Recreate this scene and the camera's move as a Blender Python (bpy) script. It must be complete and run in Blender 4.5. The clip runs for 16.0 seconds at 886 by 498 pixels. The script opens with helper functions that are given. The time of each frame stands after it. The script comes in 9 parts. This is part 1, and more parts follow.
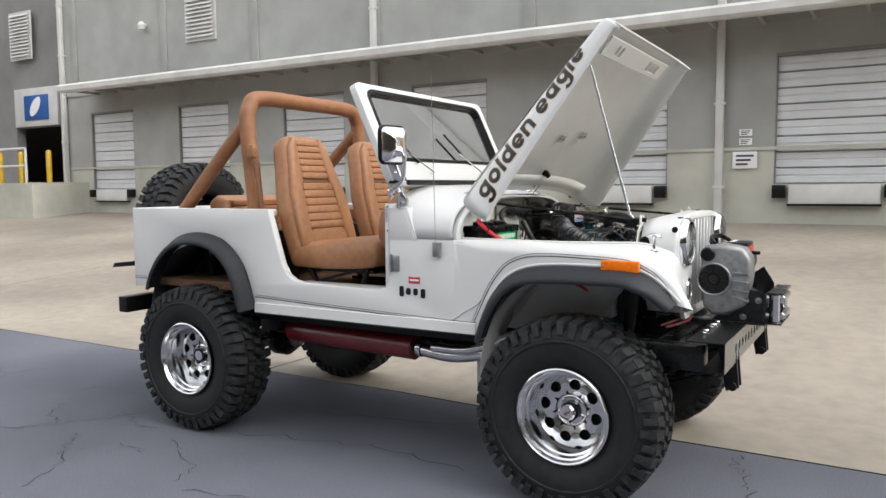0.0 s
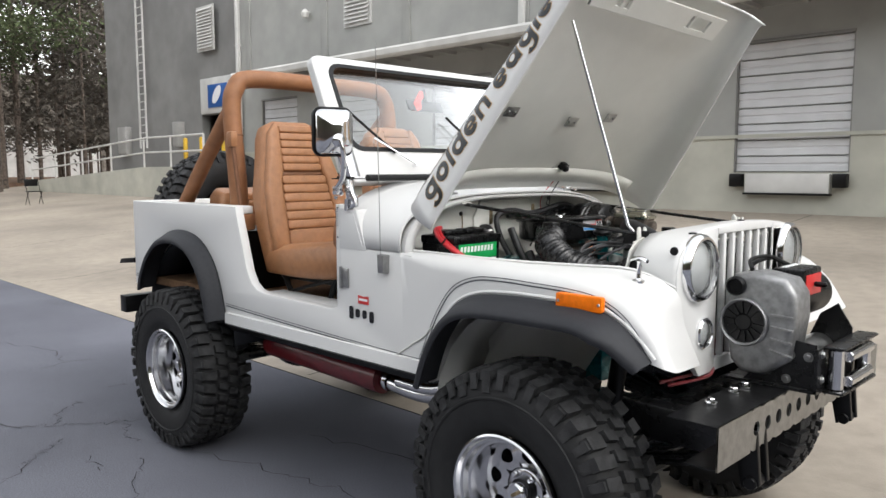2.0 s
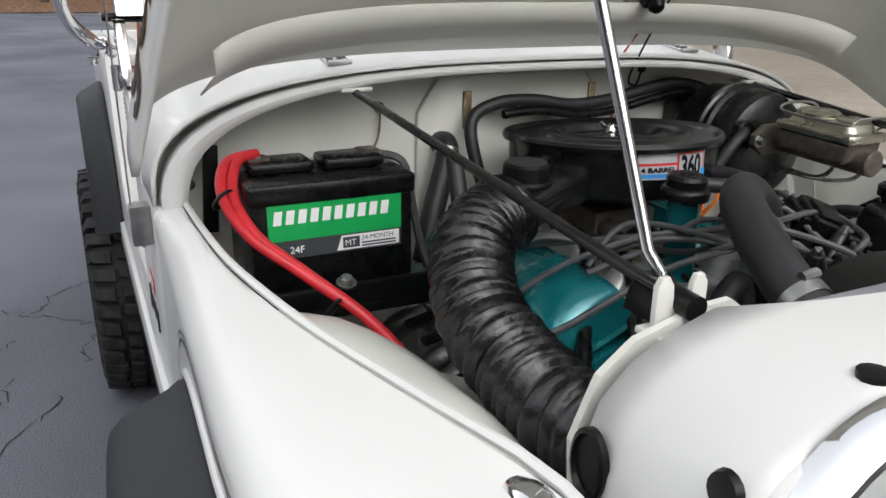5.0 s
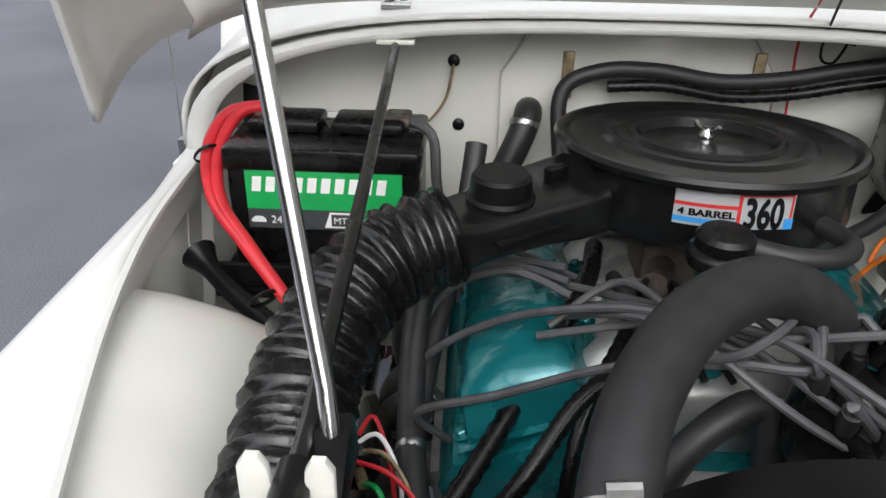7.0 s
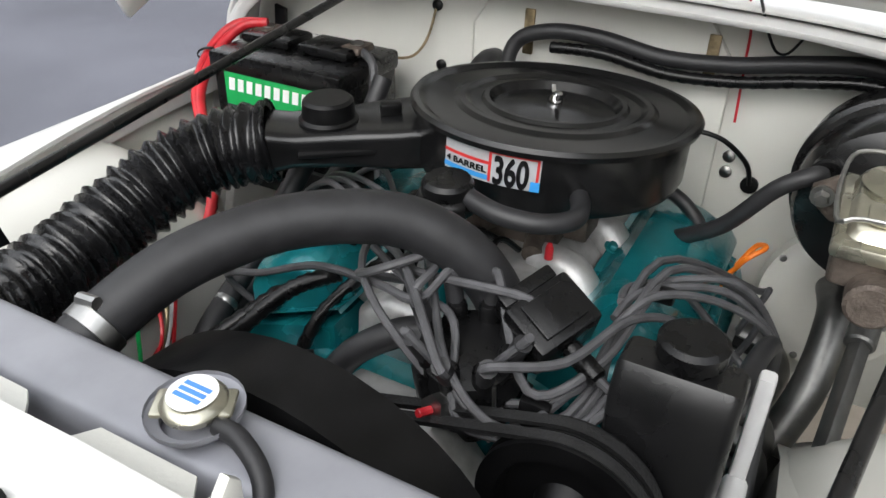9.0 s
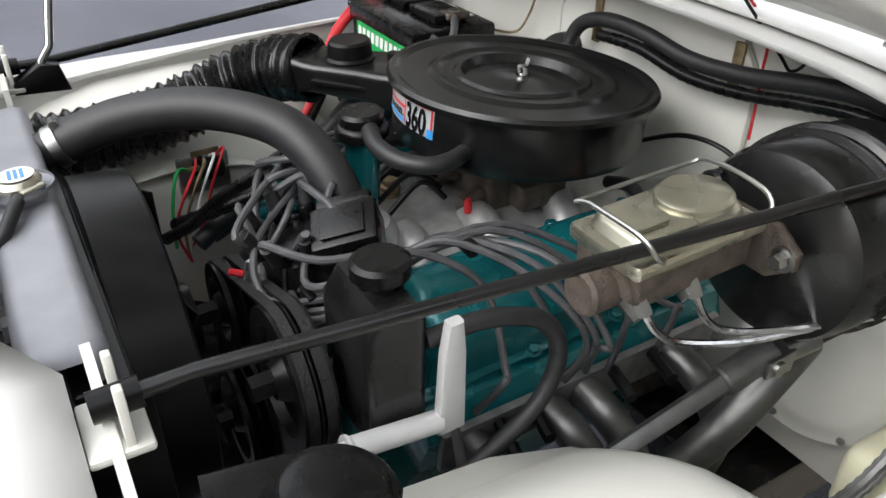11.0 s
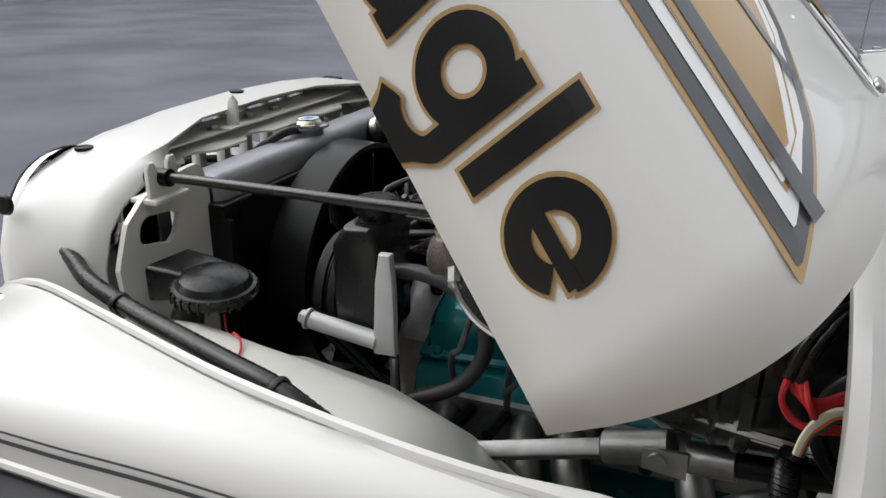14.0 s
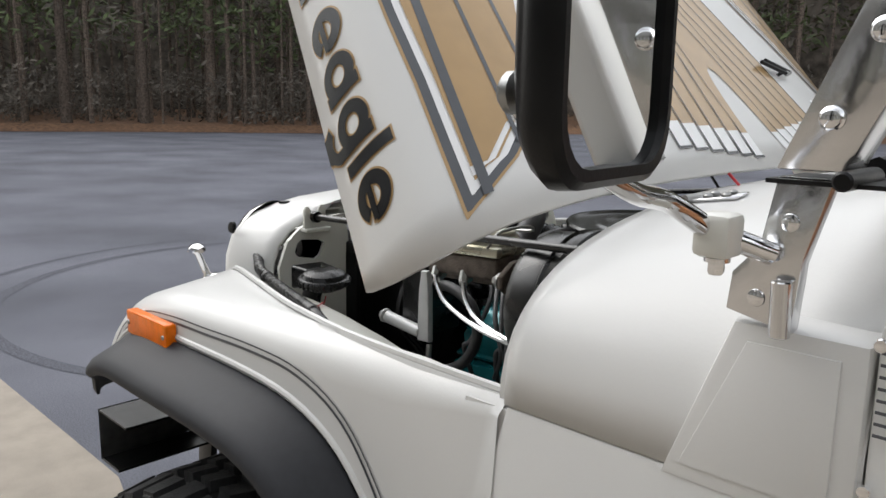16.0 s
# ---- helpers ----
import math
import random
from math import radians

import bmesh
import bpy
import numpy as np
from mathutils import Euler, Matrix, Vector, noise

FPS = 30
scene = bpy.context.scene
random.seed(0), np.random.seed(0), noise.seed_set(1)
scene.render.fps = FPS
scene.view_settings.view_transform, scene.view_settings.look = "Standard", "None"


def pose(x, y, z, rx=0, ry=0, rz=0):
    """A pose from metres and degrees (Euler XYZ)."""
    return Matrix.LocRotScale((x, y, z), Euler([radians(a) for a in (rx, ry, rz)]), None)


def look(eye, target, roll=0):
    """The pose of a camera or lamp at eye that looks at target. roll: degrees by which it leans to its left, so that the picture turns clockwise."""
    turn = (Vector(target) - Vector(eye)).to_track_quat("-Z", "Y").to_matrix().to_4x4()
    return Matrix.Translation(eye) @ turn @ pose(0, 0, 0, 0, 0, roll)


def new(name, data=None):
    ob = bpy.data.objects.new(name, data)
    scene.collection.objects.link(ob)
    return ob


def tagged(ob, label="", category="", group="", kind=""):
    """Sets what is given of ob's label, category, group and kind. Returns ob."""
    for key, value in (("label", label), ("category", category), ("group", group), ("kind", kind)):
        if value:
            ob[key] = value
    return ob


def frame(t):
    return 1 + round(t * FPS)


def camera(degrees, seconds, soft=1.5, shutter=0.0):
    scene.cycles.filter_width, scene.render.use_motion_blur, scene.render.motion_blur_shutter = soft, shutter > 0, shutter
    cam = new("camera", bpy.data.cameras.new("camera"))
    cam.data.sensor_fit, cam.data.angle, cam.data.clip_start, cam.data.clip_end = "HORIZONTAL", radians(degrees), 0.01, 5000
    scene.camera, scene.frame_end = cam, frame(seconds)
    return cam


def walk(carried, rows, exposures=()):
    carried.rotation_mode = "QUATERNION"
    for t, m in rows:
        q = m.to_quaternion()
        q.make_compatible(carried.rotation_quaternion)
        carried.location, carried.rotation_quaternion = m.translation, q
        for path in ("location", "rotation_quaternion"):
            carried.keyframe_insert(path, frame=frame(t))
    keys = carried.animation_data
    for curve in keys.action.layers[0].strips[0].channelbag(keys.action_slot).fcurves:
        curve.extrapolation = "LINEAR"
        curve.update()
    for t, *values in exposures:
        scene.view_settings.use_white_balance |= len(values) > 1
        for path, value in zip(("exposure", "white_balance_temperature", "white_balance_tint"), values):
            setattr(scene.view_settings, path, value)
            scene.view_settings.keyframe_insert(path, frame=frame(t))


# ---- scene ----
cam = camera(60.1, 16.0)
PATH = [
    (0, (1.273, -3.931, 1.442), (0.26, -2.214, 1.281), -0.4),
    (0.5, (1.482, -3.75, 1.447), (0.348, -2.109, 1.3), -0.2),
    (1, (1.579, -3.437, 1.451), (0.338, -1.876, 1.298), -0.2),
    (1.5, (1.596, -3.085, 1.479), (0.274, -1.594, 1.301), -0.3),
    (2, (1.583, -2.677, 1.496), (0.187, -1.26, 1.293), -0.1),
    (2.5, (1.455, -2.3, 1.509), (0.004, -0.949, 1.244), -0.1),
    (3, (1.29, -1.914, 1.542), (-0.214, -0.641, 1.199), -0.1),
    (3.5, (1.151, -1.543, 1.536), (-0.398, -0.361, 1.083), 0.0),
    (3.7, (1.098, -1.422, 1.538), (-0.467, -0.277, 1.046), 0.2),
    (5.8, (0.592, -0.572, 1.551), (-1.187, -0.07, 0.787), 1.0),
    (6, (0.586, -0.519, 1.567), (-1.204, -0.111, 0.774), 1.1),
    (6.5, (0.572, -0.411, 1.594), (-1.227, -0.232, 0.739), 1.2),
    (7, (0.579, -0.277, 1.609), (-1.196, -0.341, 0.689), 1.2),
    (7.5, (0.596, -0.145, 1.619), (-1.13, -0.419, 0.647), 1.3),
    (8, (0.612, 0.03, 1.633), (-1.047, -0.444, 0.622), 1.2),
    (8.5, (0.603, 0.192, 1.657), (-0.984, -0.44, 0.616), 1.7),
    (9, (0.558, 0.339, 1.658), (-0.951, -0.445, 0.605), 1.8),
    (9.5, (0.498, 0.487, 1.663), (-0.903, -0.465, 0.6), 1.9),
    (9.7, (0.473, 0.539, 1.663), (-0.877, -0.484, 0.6), 1.8),
    (11.8, (0.114, 0.985, 1.645), (-0.402, -0.641, 0.601), 1.4),
    (12, (0.072, 1.006, 1.636), (-0.349, -0.655, 0.605), 1.5),
    (12.5, (-0.041, 1.071, 1.625), (-0.193, -0.66, 0.635), 1.3),
    (13, (-0.154, 1.157, 1.6), (0.001, -0.62, 0.697), 1.1),
    (13.5, (-0.3, 1.18, 1.579), (0.139, -0.594, 0.767), 1.1),
    (14, (-0.452, 1.158, 1.56), (0.253, -0.569, 0.837), 0.5),
    (14.5, (-0.591, 1.181, 1.548), (0.353, -0.474, 0.94), 0.7),
    (15, (-0.756, 1.237, 1.532), (0.367, -0.336, 1.015), 0.7),
    (15.5, (-0.898, 1.289, 1.526), (0.369, -0.199, 1.1), 0.8),
    (16, (-1.087, 1.374, 1.519), (0.289, -0.031, 1.155), 0.9),
]
walk(cam, [(t, look(e, g, r)) for t, e, g, r in PATH], exposures=((0, 1.54), (2, 1.48), (3.5, 1.28), (6, 1.24), (8, 1.74), (9.5, 1.70), (12, 1.80), (13.5, 1.36), (14.5, 1.22), (16, 1.18)))

# ---- world and sun: a bright overcast day ----
world = bpy.data.worlds.new("overcast")
scene.world = world
world.use_nodes = True
wn = world.node_tree
wn.nodes.clear()
w_sky = wn.nodes.new("ShaderNodeTexSky")
w_sky.sky_type, w_sky.sun_disc = "NISHITA", False
w_sky.sun_elevation, w_sky.sun_rotation = radians(43), radians(88)
w_sky.air_density, w_sky.dust_density, w_sky.ozone_density = 1.6, 1.6, 1.0
w_hsv = wn.nodes.new("ShaderNodeHueSaturation")
w_hsv.inputs["Saturation"].default_value = 0.15
w_bg = wn.nodes.new("ShaderNodeBackground")
w_bg.inputs["Strength"].default_value = 0.15
w_out = wn.nodes.new("ShaderNodeOutputWorld")
wn.links.new(w_sky.outputs[0], w_hsv.inputs["Color"])
wn.links.new(w_hsv.outputs[0], w_bg.inputs["Color"])
wn.links.new(w_bg.outputs[0], w_out.inputs[0])
sun_data = bpy.data.lights.new("sun", "SUN")
sun_data.energy, sun_data.angle, sun_data.color = 0.3, radians(70), (1.0, 0.98, 0.955)
sun = new("sun", sun_data)
sun.matrix_world = look((10, 0.4, 9.5), (0, 0, 0))


# ---- materials ----
def material(name, color, rough=0.5, metal=0.0, scale=8.0, vary=0.08, bump=0.0, bump_scale=60.0, coat=0.0,
             color2=None, detail=6.0, object_random=0.0, transmission=0.0, spec=0.5, rough_vary=0.0,
             stain=0.0, stain_scale=0.6):
    m = bpy.data.materials.new(name)
    m.use_nodes = True
    nt = m.node_tree
    b = nt.nodes["Principled BSDF"]
    b.inputs["Roughness"].default_value = rough
    b.inputs["Metallic"].default_value = metal
    b.inputs["Coat Weight"].default_value = coat
    b.inputs["Coat Roughness"].default_value = 0.06
    b.inputs["Transmission Weight"].default_value = transmission
    b.inputs["Specular IOR Level"].default_value = spec
    tc = nt.nodes.new("ShaderNodeTexCoord")
    n1 = nt.nodes.new("ShaderNodeTexNoise")
    n1.inputs["Scale"].default_value = scale
    n1.inputs["Detail"].default_value = detail
    nt.links.new(tc.outputs["Object"], n1.inputs["Vector"])
    ramp = nt.nodes.new("ShaderNodeValToRGB")
    c2 = color2 or tuple(max(0.0, c * (1 - 2 * vary)) for c in color)
    ramp.color_ramp.elements[0].color = (*c2, 1)
    ramp.color_ramp.elements[1].color = (*color, 1)
    ramp.color_ramp.elements[0].position, ramp.color_ramp.elements[1].position = 0.3, 0.62
    nt.links.new(n1.outputs["Fac"], ramp.inputs["Fac"])
    last = ramp.outputs["Color"]
    if stain:
        n3 = nt.nodes.new("ShaderNodeTexNoise")
        n3.inputs["Scale"].default_value, n3.inputs["Detail"].default_value = stain_scale, 8
        nt.links.new(tc.outputs["Object"], n3.inputs["Vector"])
        r3 = nt.nodes.new("ShaderNodeValToRGB")
        r3.color_ramp.elements[0].position, r3.color_ramp.elements[1].position = 0.35, 0.68
        d = 1 - stain
        r3.color_ramp.elements[0].color = (d, d, d, 1)
        r3.color_ramp.elements[1].color = (1, 1, 1, 1)
        nt.links.new(n3.outputs["Fac"], r3.inputs["Fac"])
        mx = nt.nodes.new("ShaderNodeMix")
        mx.data_type, mx.blend_type = "RGBA", "MULTIPLY"
        mx.inputs["Factor"].default_value = 1.0
        nt.links.new(last, mx.inputs["A"])
        nt.links.new(r3.outputs["Color"], mx.inputs["B"])
        last = mx.outputs["Result"]
    if object_random:
        oi = nt.nodes.new("ShaderNodeObjectInfo")
        mr = nt.nodes.new("ShaderNodeMapRange")
        mr.inputs["To Min"].default_value, mr.inputs["To Max"].default_value = 1 - object_random, 1 + object_random
        nt.links.new(oi.outputs["Random"], mr.inputs["Value"])
        mx = nt.nodes.new("ShaderNodeMix")
        mx.data_type, mx.blend_type = "RGBA", "MULTIPLY"
        mx.inputs["Factor"].default_value = 1.0
        nt.links.new(last, mx.inputs["A"])
        nt.links.new(mr.outputs["Result"], mx.inputs["B"])
        last = mx.outputs["Result"]
    nt.links.new(last, b.inputs["Base Color"])
    if rough_vary:
        mr = nt.nodes.new("ShaderNodeMapRange")
        mr.inputs["To Min"].default_value, mr.inputs["To Max"].default_value = max(0.02, rough - rough_vary), rough + rough_vary
        nt.links.new(n1.outputs["Fac"], mr.inputs["Value"])
        nt.links.new(mr.outputs["Result"], b.inputs["Roughness"])
    if bump:
        n2 = nt.nodes.new("ShaderNodeTexNoise")
        n2.inputs["Scale"].default_value, n2.inputs["Detail"].default_value = bump_scale, 4
        nt.links.new(tc.outputs["Object"], n2.inputs["Vector"])
        bp = nt.nodes.new("ShaderNodeBump")
        bp.inputs["Strength"].default_value = bump
        bp.inputs["Distance"].default_value = 0.01
        nt.links.new(n2.outputs["Fac"], bp.inputs["Height"])
        nt.links.new(bp.outputs["Normal"], b.inputs["Normal"])
    return m


GLOSS = material("gloss_black", (0.008, 0.008, 0.0085), 0.24, scale=20, vary=0.2, bump=0.02, rough_vary=0.06)
WHITE = material("white_paint", (0.66, 0.656, 0.64), 0.42, coat=0.3, spec=0.35, scale=3, vary=0.012, bump=0.02, bump_scale=220, rough_vary=0.04)
CREAM = material("cream_paint", (0.69, 0.685, 0.635), 0.38, coat=0.3, scale=4, vary=0.03, bump=0.03, bump_scale=150, rough_vary=0.06, stain=0.06, stain_scale=6)
TAN = material("tan_leather", (0.37, 0.168, 0.072), 0.44, scale=30, vary=0.10, bump=0.25, bump_scale=350, stain=0.10, stain_scale=5)
TAN_VINYL = material("tan_vinyl", (0.29, 0.125, 0.052), 0.55, scale=20, vary=0.10, bump=0.2, bump_scale=260)
TAN_SEAM = material("tan_seam", (0.17, 0.07, 0.03), 0.7, scale=40, vary=0.1)
CARPET = material("tan_carpet", (0.22, 0.12, 0.06), 0.95, scale=120, vary=0.3, bump=0.6, bump_scale=500)
RUBBER = material("tyre_rubber", (0.015, 0.015, 0.0155), 0.62, spec=0.35, scale=25, vary=0.25, bump=0.25, bump_scale=260, rough_vary=0.1)
FLARE = material("flare_plastic", (0.024, 0.025, 0.029), 0.58, spec=0.3, scale=60, vary=0.10, bump=0.06, bump_scale=600, rough_vary=0.05)
BLACK = material("black_paint", (0.008, 0.008, 0.0085), 0.28, scale=20, vary=0.2, bump=0.03, rough_vary=0.1)
SATIN = material("satin_black", (0.006, 0.006, 0.0064), 0.33, spec=0.24, scale=30, vary=0.25, bump=0.03, bump_scale=300, rough_vary=0.1)
PLASTIC = material("black_plastic", (0.006, 0.006, 0.0064), 0.28, spec=0.28, scale=40, vary=0.25, bump=0.05, bump_scale=300, rough_vary=0.12)
HOSE = material("hose_rubber", (0.021, 0.021, 0.023), 0.5, scale=50, vary=0.2, bump=0.025, bump_scale=300, rough_vary=0.08)
TAPE = material("black_tape", (0.009, 0.009, 0.010), 0.26, scale=90, vary=0.3, bump=0.10, bump_scale=90, rough_vary=0.1)
WIRE = material("grey_wire", (0.075, 0.075, 0.08), 0.5, scale=50, vary=0.2)
CHROME = material("chrome", (0.82, 0.82, 0.83), 0.07, 1.0, scale=10, vary=0.02, rough_vary=0.03)
POLISHED = material("polished_aluminium", (0.72, 0.72, 0.73), 0.16, 1.0, scale=14, vary=0.06, bump=0.03, bump_scale=90, rough_vary=0.05)
STEEL = material("bare_steel", (0.42, 0.42, 0.41), 0.36, 1.0, scale=30, vary=0.15, bump=0.08, rough_vary=0.12)
ALU = material("cast_aluminium", (0.34, 0.34, 0.34), 0.5, 0.85, scale=40, vary=0.18, bump=0.04, bump_scale=260, rough_vary=0.1)
RADIATOR = material("radiator_paint", (0.31, 0.315, 0.345), 0.45, 0.25, scale=20, vary=0.08, rough_vary=0.08)
WEATHERED = material("weathered_steel", (0.20, 0.20, 0.195), 0.42, 0.9, scale=24, vary=0.2, bump=0.08, rough_vary=0.12)
IRON = material("cast_iron", (0.16, 0.13, 0.11), 0.6, 0.5, scale=50, vary=0.25, bump=0.3, bump_scale=300)
ENGINE_ALU = material("bright_cast_aluminium", (0.56, 0.56, 0.55), 0.45, 0.6, scale=40, vary=0.15, bump=0.06, bump_scale=260, rough_vary=0.1)
GOLD_ZINC = material("zinc_cover", (0.55, 0.53, 0.43), 0.28, 0.9, scale=16, vary=0.12, rough_vary=0.08)
TEAL = material("teal_engine_paint", (0.008, 0.19, 0.215), 0.26, 0.35, scale=14, vary=0.15, coat=0.6, bump=0.1, bump_scale=120, rough_vary=0.08)
RED = material("red_paint", (0.16, 0.012, 0.016), 0.32, scale=20, vary=0.15, coat=0.3, rough_vary=0.1)
RED_CABLE = material("red_cable", (0.55, 0.02, 0.03), 0.38, scale=40, vary=0.1, rough_vary=0.08)
DECAL_RED = material("decal_red", (0.55, 0.03, 0.03), 0.35, scale=20, vary=0.05)
DECAL_BLUE = material("decal_blue", (0.04, 0.28, 0.65), 0.35, scale=20, vary=0.05)
DECAL_SILVER = material("decal_silver", (0.5, 0.51, 0.53), 0.35, 0.3, scale=20, vary=0.06)
DECAL_BLACK = material("decal_black", (0.007, 0.007, 0.008), 0.26, scale=20, vary=0.1)
DECAL_GREY = material("decal_charcoal", (0.075, 0.08, 0.09), 0.34, scale=20, vary=0.08, coat=0.3)
DECAL_GOLD = material("decal_gold", (0.42, 0.27, 0.12), 0.36, 0.1, scale=20, vary=0.05, coat=0.3)
DECAL_WHITE = material("decal_white", (0.82, 0.82, 0.82), 0.35, scale=20, vary=0.02)
GREEN = material("label_green", (0.01, 0.36, 0.09), 0.35, scale=20, vary=0.06)
LABEL_GREY = material("label_grey", (0.05, 0.055, 0.06), 0.4, scale=20, vary=0.06)
CAP_BLUE = material("cap_sticker", (0.08, 0.25, 0.62), 0.35, scale=20, vary=0.05)
ORANGE = material("orange_handle", (0.75, 0.17, 0.01), 0.4, scale=20, vary=0.08)
AMBER = material("amber_lens", (0.95, 0.20, 0.004), 0.34, spec=0.25, scale=60, vary=0.10, coat=0.0, bump=0.1, bump_scale=90)
BRASS = material("brass_tab", (0.35, 0.27, 0.16), 0.45, 0.6, scale=60, vary=0.3)
REDFLAG = material("red_hanger", (0.75, 0.03, 0.02), 0.5, scale=20, vary=0.08)
BULB = material("reservoir_plastic", (0.7, 0.68, 0.5), 0.35, scale=20, vary=0.05)

GLASS = bpy.data.materials.new("clear_glass")
GLASS.use_nodes = True
g_b = GLASS.node_tree.nodes["Principled BSDF"]
g_b.inputs["Base Color"].default_value = (0.93, 0.96, 0.95, 1)
g_b.inputs["Roughness"].default_value = 0.02
g_b.inputs["Transmission Weight"].default_value = 1.0
g_b.inputs["IOR"].default_value = 1.22

LENS = bpy.data.materials.new("headlamp_glass")
LENS.use_nodes = True
l_t = LENS.node_tree
l_t.nodes.clear()
l_clear = l_t.nodes.new("ShaderNodeBsdfTransparent")
l_clear.inputs["Color"].default_value = (0.90, 0.92, 0.93, 1)
l_gloss = l_t.nodes.new("ShaderNodeBsdfGlossy")
l_gloss.inputs["Roughness"].default_value = 0.04
l_fr = l_t.nodes.new("ShaderNodeFresnel")
l_fr.inputs["IOR"].default_value = 1.5
l_mix = l_t.nodes.new("ShaderNodeMixShader")
l_out = l_t.nodes.new("ShaderNodeOutputMaterial")
l_w = l_t.nodes.new("ShaderNodeTexWave")
l_w.inputs["Scale"].default_value = 28
l_w.bands_direction = "Y"
l_c = l_t.nodes.new("ShaderNodeTexCoord")
l_p = l_t.nodes.new("ShaderNodeBump")
l_p.inputs["Strength"].default_value, l_p.inputs["Distance"].default_value = 0.35, 0.003
l_t.links.new(l_c.outputs["Object"], l_w.inputs["Vector"])
l_t.links.new(l_w.outputs["Fac"], l_p.inputs["Height"])
l_t.links.new(l_p.outputs["Normal"], l_gloss.inputs["Normal"])
l_t.links.new(l_p.outputs["Normal"], l_fr.inputs["Normal"])
l_t.links.new(l_fr.outputs[0], l_mix.inputs[0])
l_t.links.new(l_clear.outputs[0], l_mix.inputs[1])
l_t.links.new(l_gloss.outputs[0], l_mix.inputs[2])
l_t.links.new(l_mix.outputs[0], l_out.inputs[0])
MIRROR = material("mirror_glass", (0.85, 0.86, 0.86), 0.02, 1.0, scale=4, vary=0.01)

TREAD = material("tread_rubber", (0.034, 0.034, 0.035), 0.72, spec=0.3, scale=30, vary=0.35, bump=0.3, bump_scale=200, stain=0.2, stain_scale=9)
ASPHALT = material("sealed_asphalt", (0.205, 0.210, 0.243), 0.90, spec=0.06, scale=160, vary=0.25, bump=0.35, bump_scale=420, stain=0.35, stain_scale=0.45, rough_vary=0.12)
MARK = material("tyre_mark", (0.136, 0.140, 0.163), 0.90, spec=0.06, scale=120, vary=0.3)
CONCRETE = material("worn_concrete", (0.40, 0.345, 0.28), 0.72, scale=7, vary=0.10, bump=0.2, bump_scale=90, stain=0.36, stain_scale=0.32, rough_vary=0.1)
CRACK = material("crack", (0.012, 0.012, 0.013), 0.95, scale=30, vary=0.2)
WALL_GREY = material("grey_wall_paint", (0.40, 0.40, 0.375), 0.8, scale=1.5, vary=0.06, bump=0.1, bump_scale=50, stain=0.16, stain_scale=0.5)
WALL_LOW = material("cream_wall_paint", (0.53, 0.52, 0.445), 0.8, scale=2.0, vary=0.06, bump=0.1, bump_scale=50, stain=0.22, stain_scale=0.8)
# grey wall paint with shade put into its colour, as on the set-back wing
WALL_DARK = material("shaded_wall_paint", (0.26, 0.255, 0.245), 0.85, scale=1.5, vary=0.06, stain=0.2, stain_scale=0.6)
DOOR_WHITE = material("dock_door_paint", (0.68, 0.68, 0.69), 0.5, scale=2, vary=0.04, stain=0.10, stain_scale=0.9, object_random=0.03)
TRIM_WHITE = material("trim_paint", (0.66, 0.65, 0.62), 0.55, scale=2, vary=0.05, stain=0.14, stain_scale=1.0)
ROOFING = material("canopy_steel", (0.38, 0.37, 0.35), 0.6, scale=3, vary=0.06, stain=0.15)
YELLOW = material("yellow_post_paint", (0.72, 0.44, 0.02), 0.5, scale=10, vary=0.1, stain=0.2, stain_scale=3)
SIGN_BLUE = material("sign_blue", (0.02, 0.10, 0.34), 0.45, scale=4, vary=0.05)
BARK = material("pine_bark", (0.13, 0.10, 0.08), 0.95, scale=9, vary=0.35, bump=0.8, bump_scale=30, object_random=0.3)
NEEDLES = material("pine_needles", (0.10, 0.13, 0.055), 0.8, scale=2.5, vary=0.4, object_random=0.25)
BRUSH = material("winter_brush", (0.15, 0.13, 0.108), 0.9, scale=1.3, vary=0.4)
LITTER = material("leaf_litter", (0.20, 0.105, 0.055), 0.95, scale=5, vary=0.35, bump=0.6, bump_scale=14)


# ---- mesh helpers ----
def smooth_line(pts, per=6):
    """Catmull-Rom through the points."""
    p = [Vector(q) for q in pts]
    if len(p) < 3:
        return p
    out = []
    for i in range(len(p) - 1):
        a, b, c, d = p[max(i - 1, 0)], p[i], p[i + 1], p[min(i + 2, len(p) - 1)]
        for k in range(per):
            t = k / per
            out.append(0.5 * (2 * b + (c - a) * t + (2 * a - 5 * b + 4 * c - d) * t * t + (3 * b - a - 3 * c + d) * t ** 3))
    out.append(p[-1])
    return out


def tube(pts, r, sides=12, per=6, caps=True, bm=None, ridge=None):
    """A round tube along a smooth line; r is a number or a function of 0..1."""
    bm = bm or bmesh.new()
    line = smooth_line(pts, per) if per > 1 else [Vector(q) for q in pts]
    n = len(line)
    up = None
    rings = []
    for i, c in enumerate(line):
        d = (line[min(i + 1, n - 1)] - line[max(i - 1, 0)]).normalized()
        if up is None:
            up = d.orthogonal().normalized()
        up = (up - d * up.dot(d)).normalized()
        side = d.cross(up)
        rad = r(i / (n - 1)) if callable(r) else r
        if ridge:
            rad *= 1 + ridge * (1 if i % 2 else -1)
        rings.append([bm.verts.new(c + rad * (math.cos(a) * up + math.sin(a) * side)) for a in [2 * math.pi * k / sides for k in range(sides)]])
    for a, b in zip(rings, rings[1:]):
        for k in range(sides):
            bm.faces.new((a[k], a[(k + 1) % sides], b[(k + 1) % sides], b[k]))
    if caps:
        bm.faces.new(rings[0][::-1])
        bm.faces.new(rings[-1])
    return bm


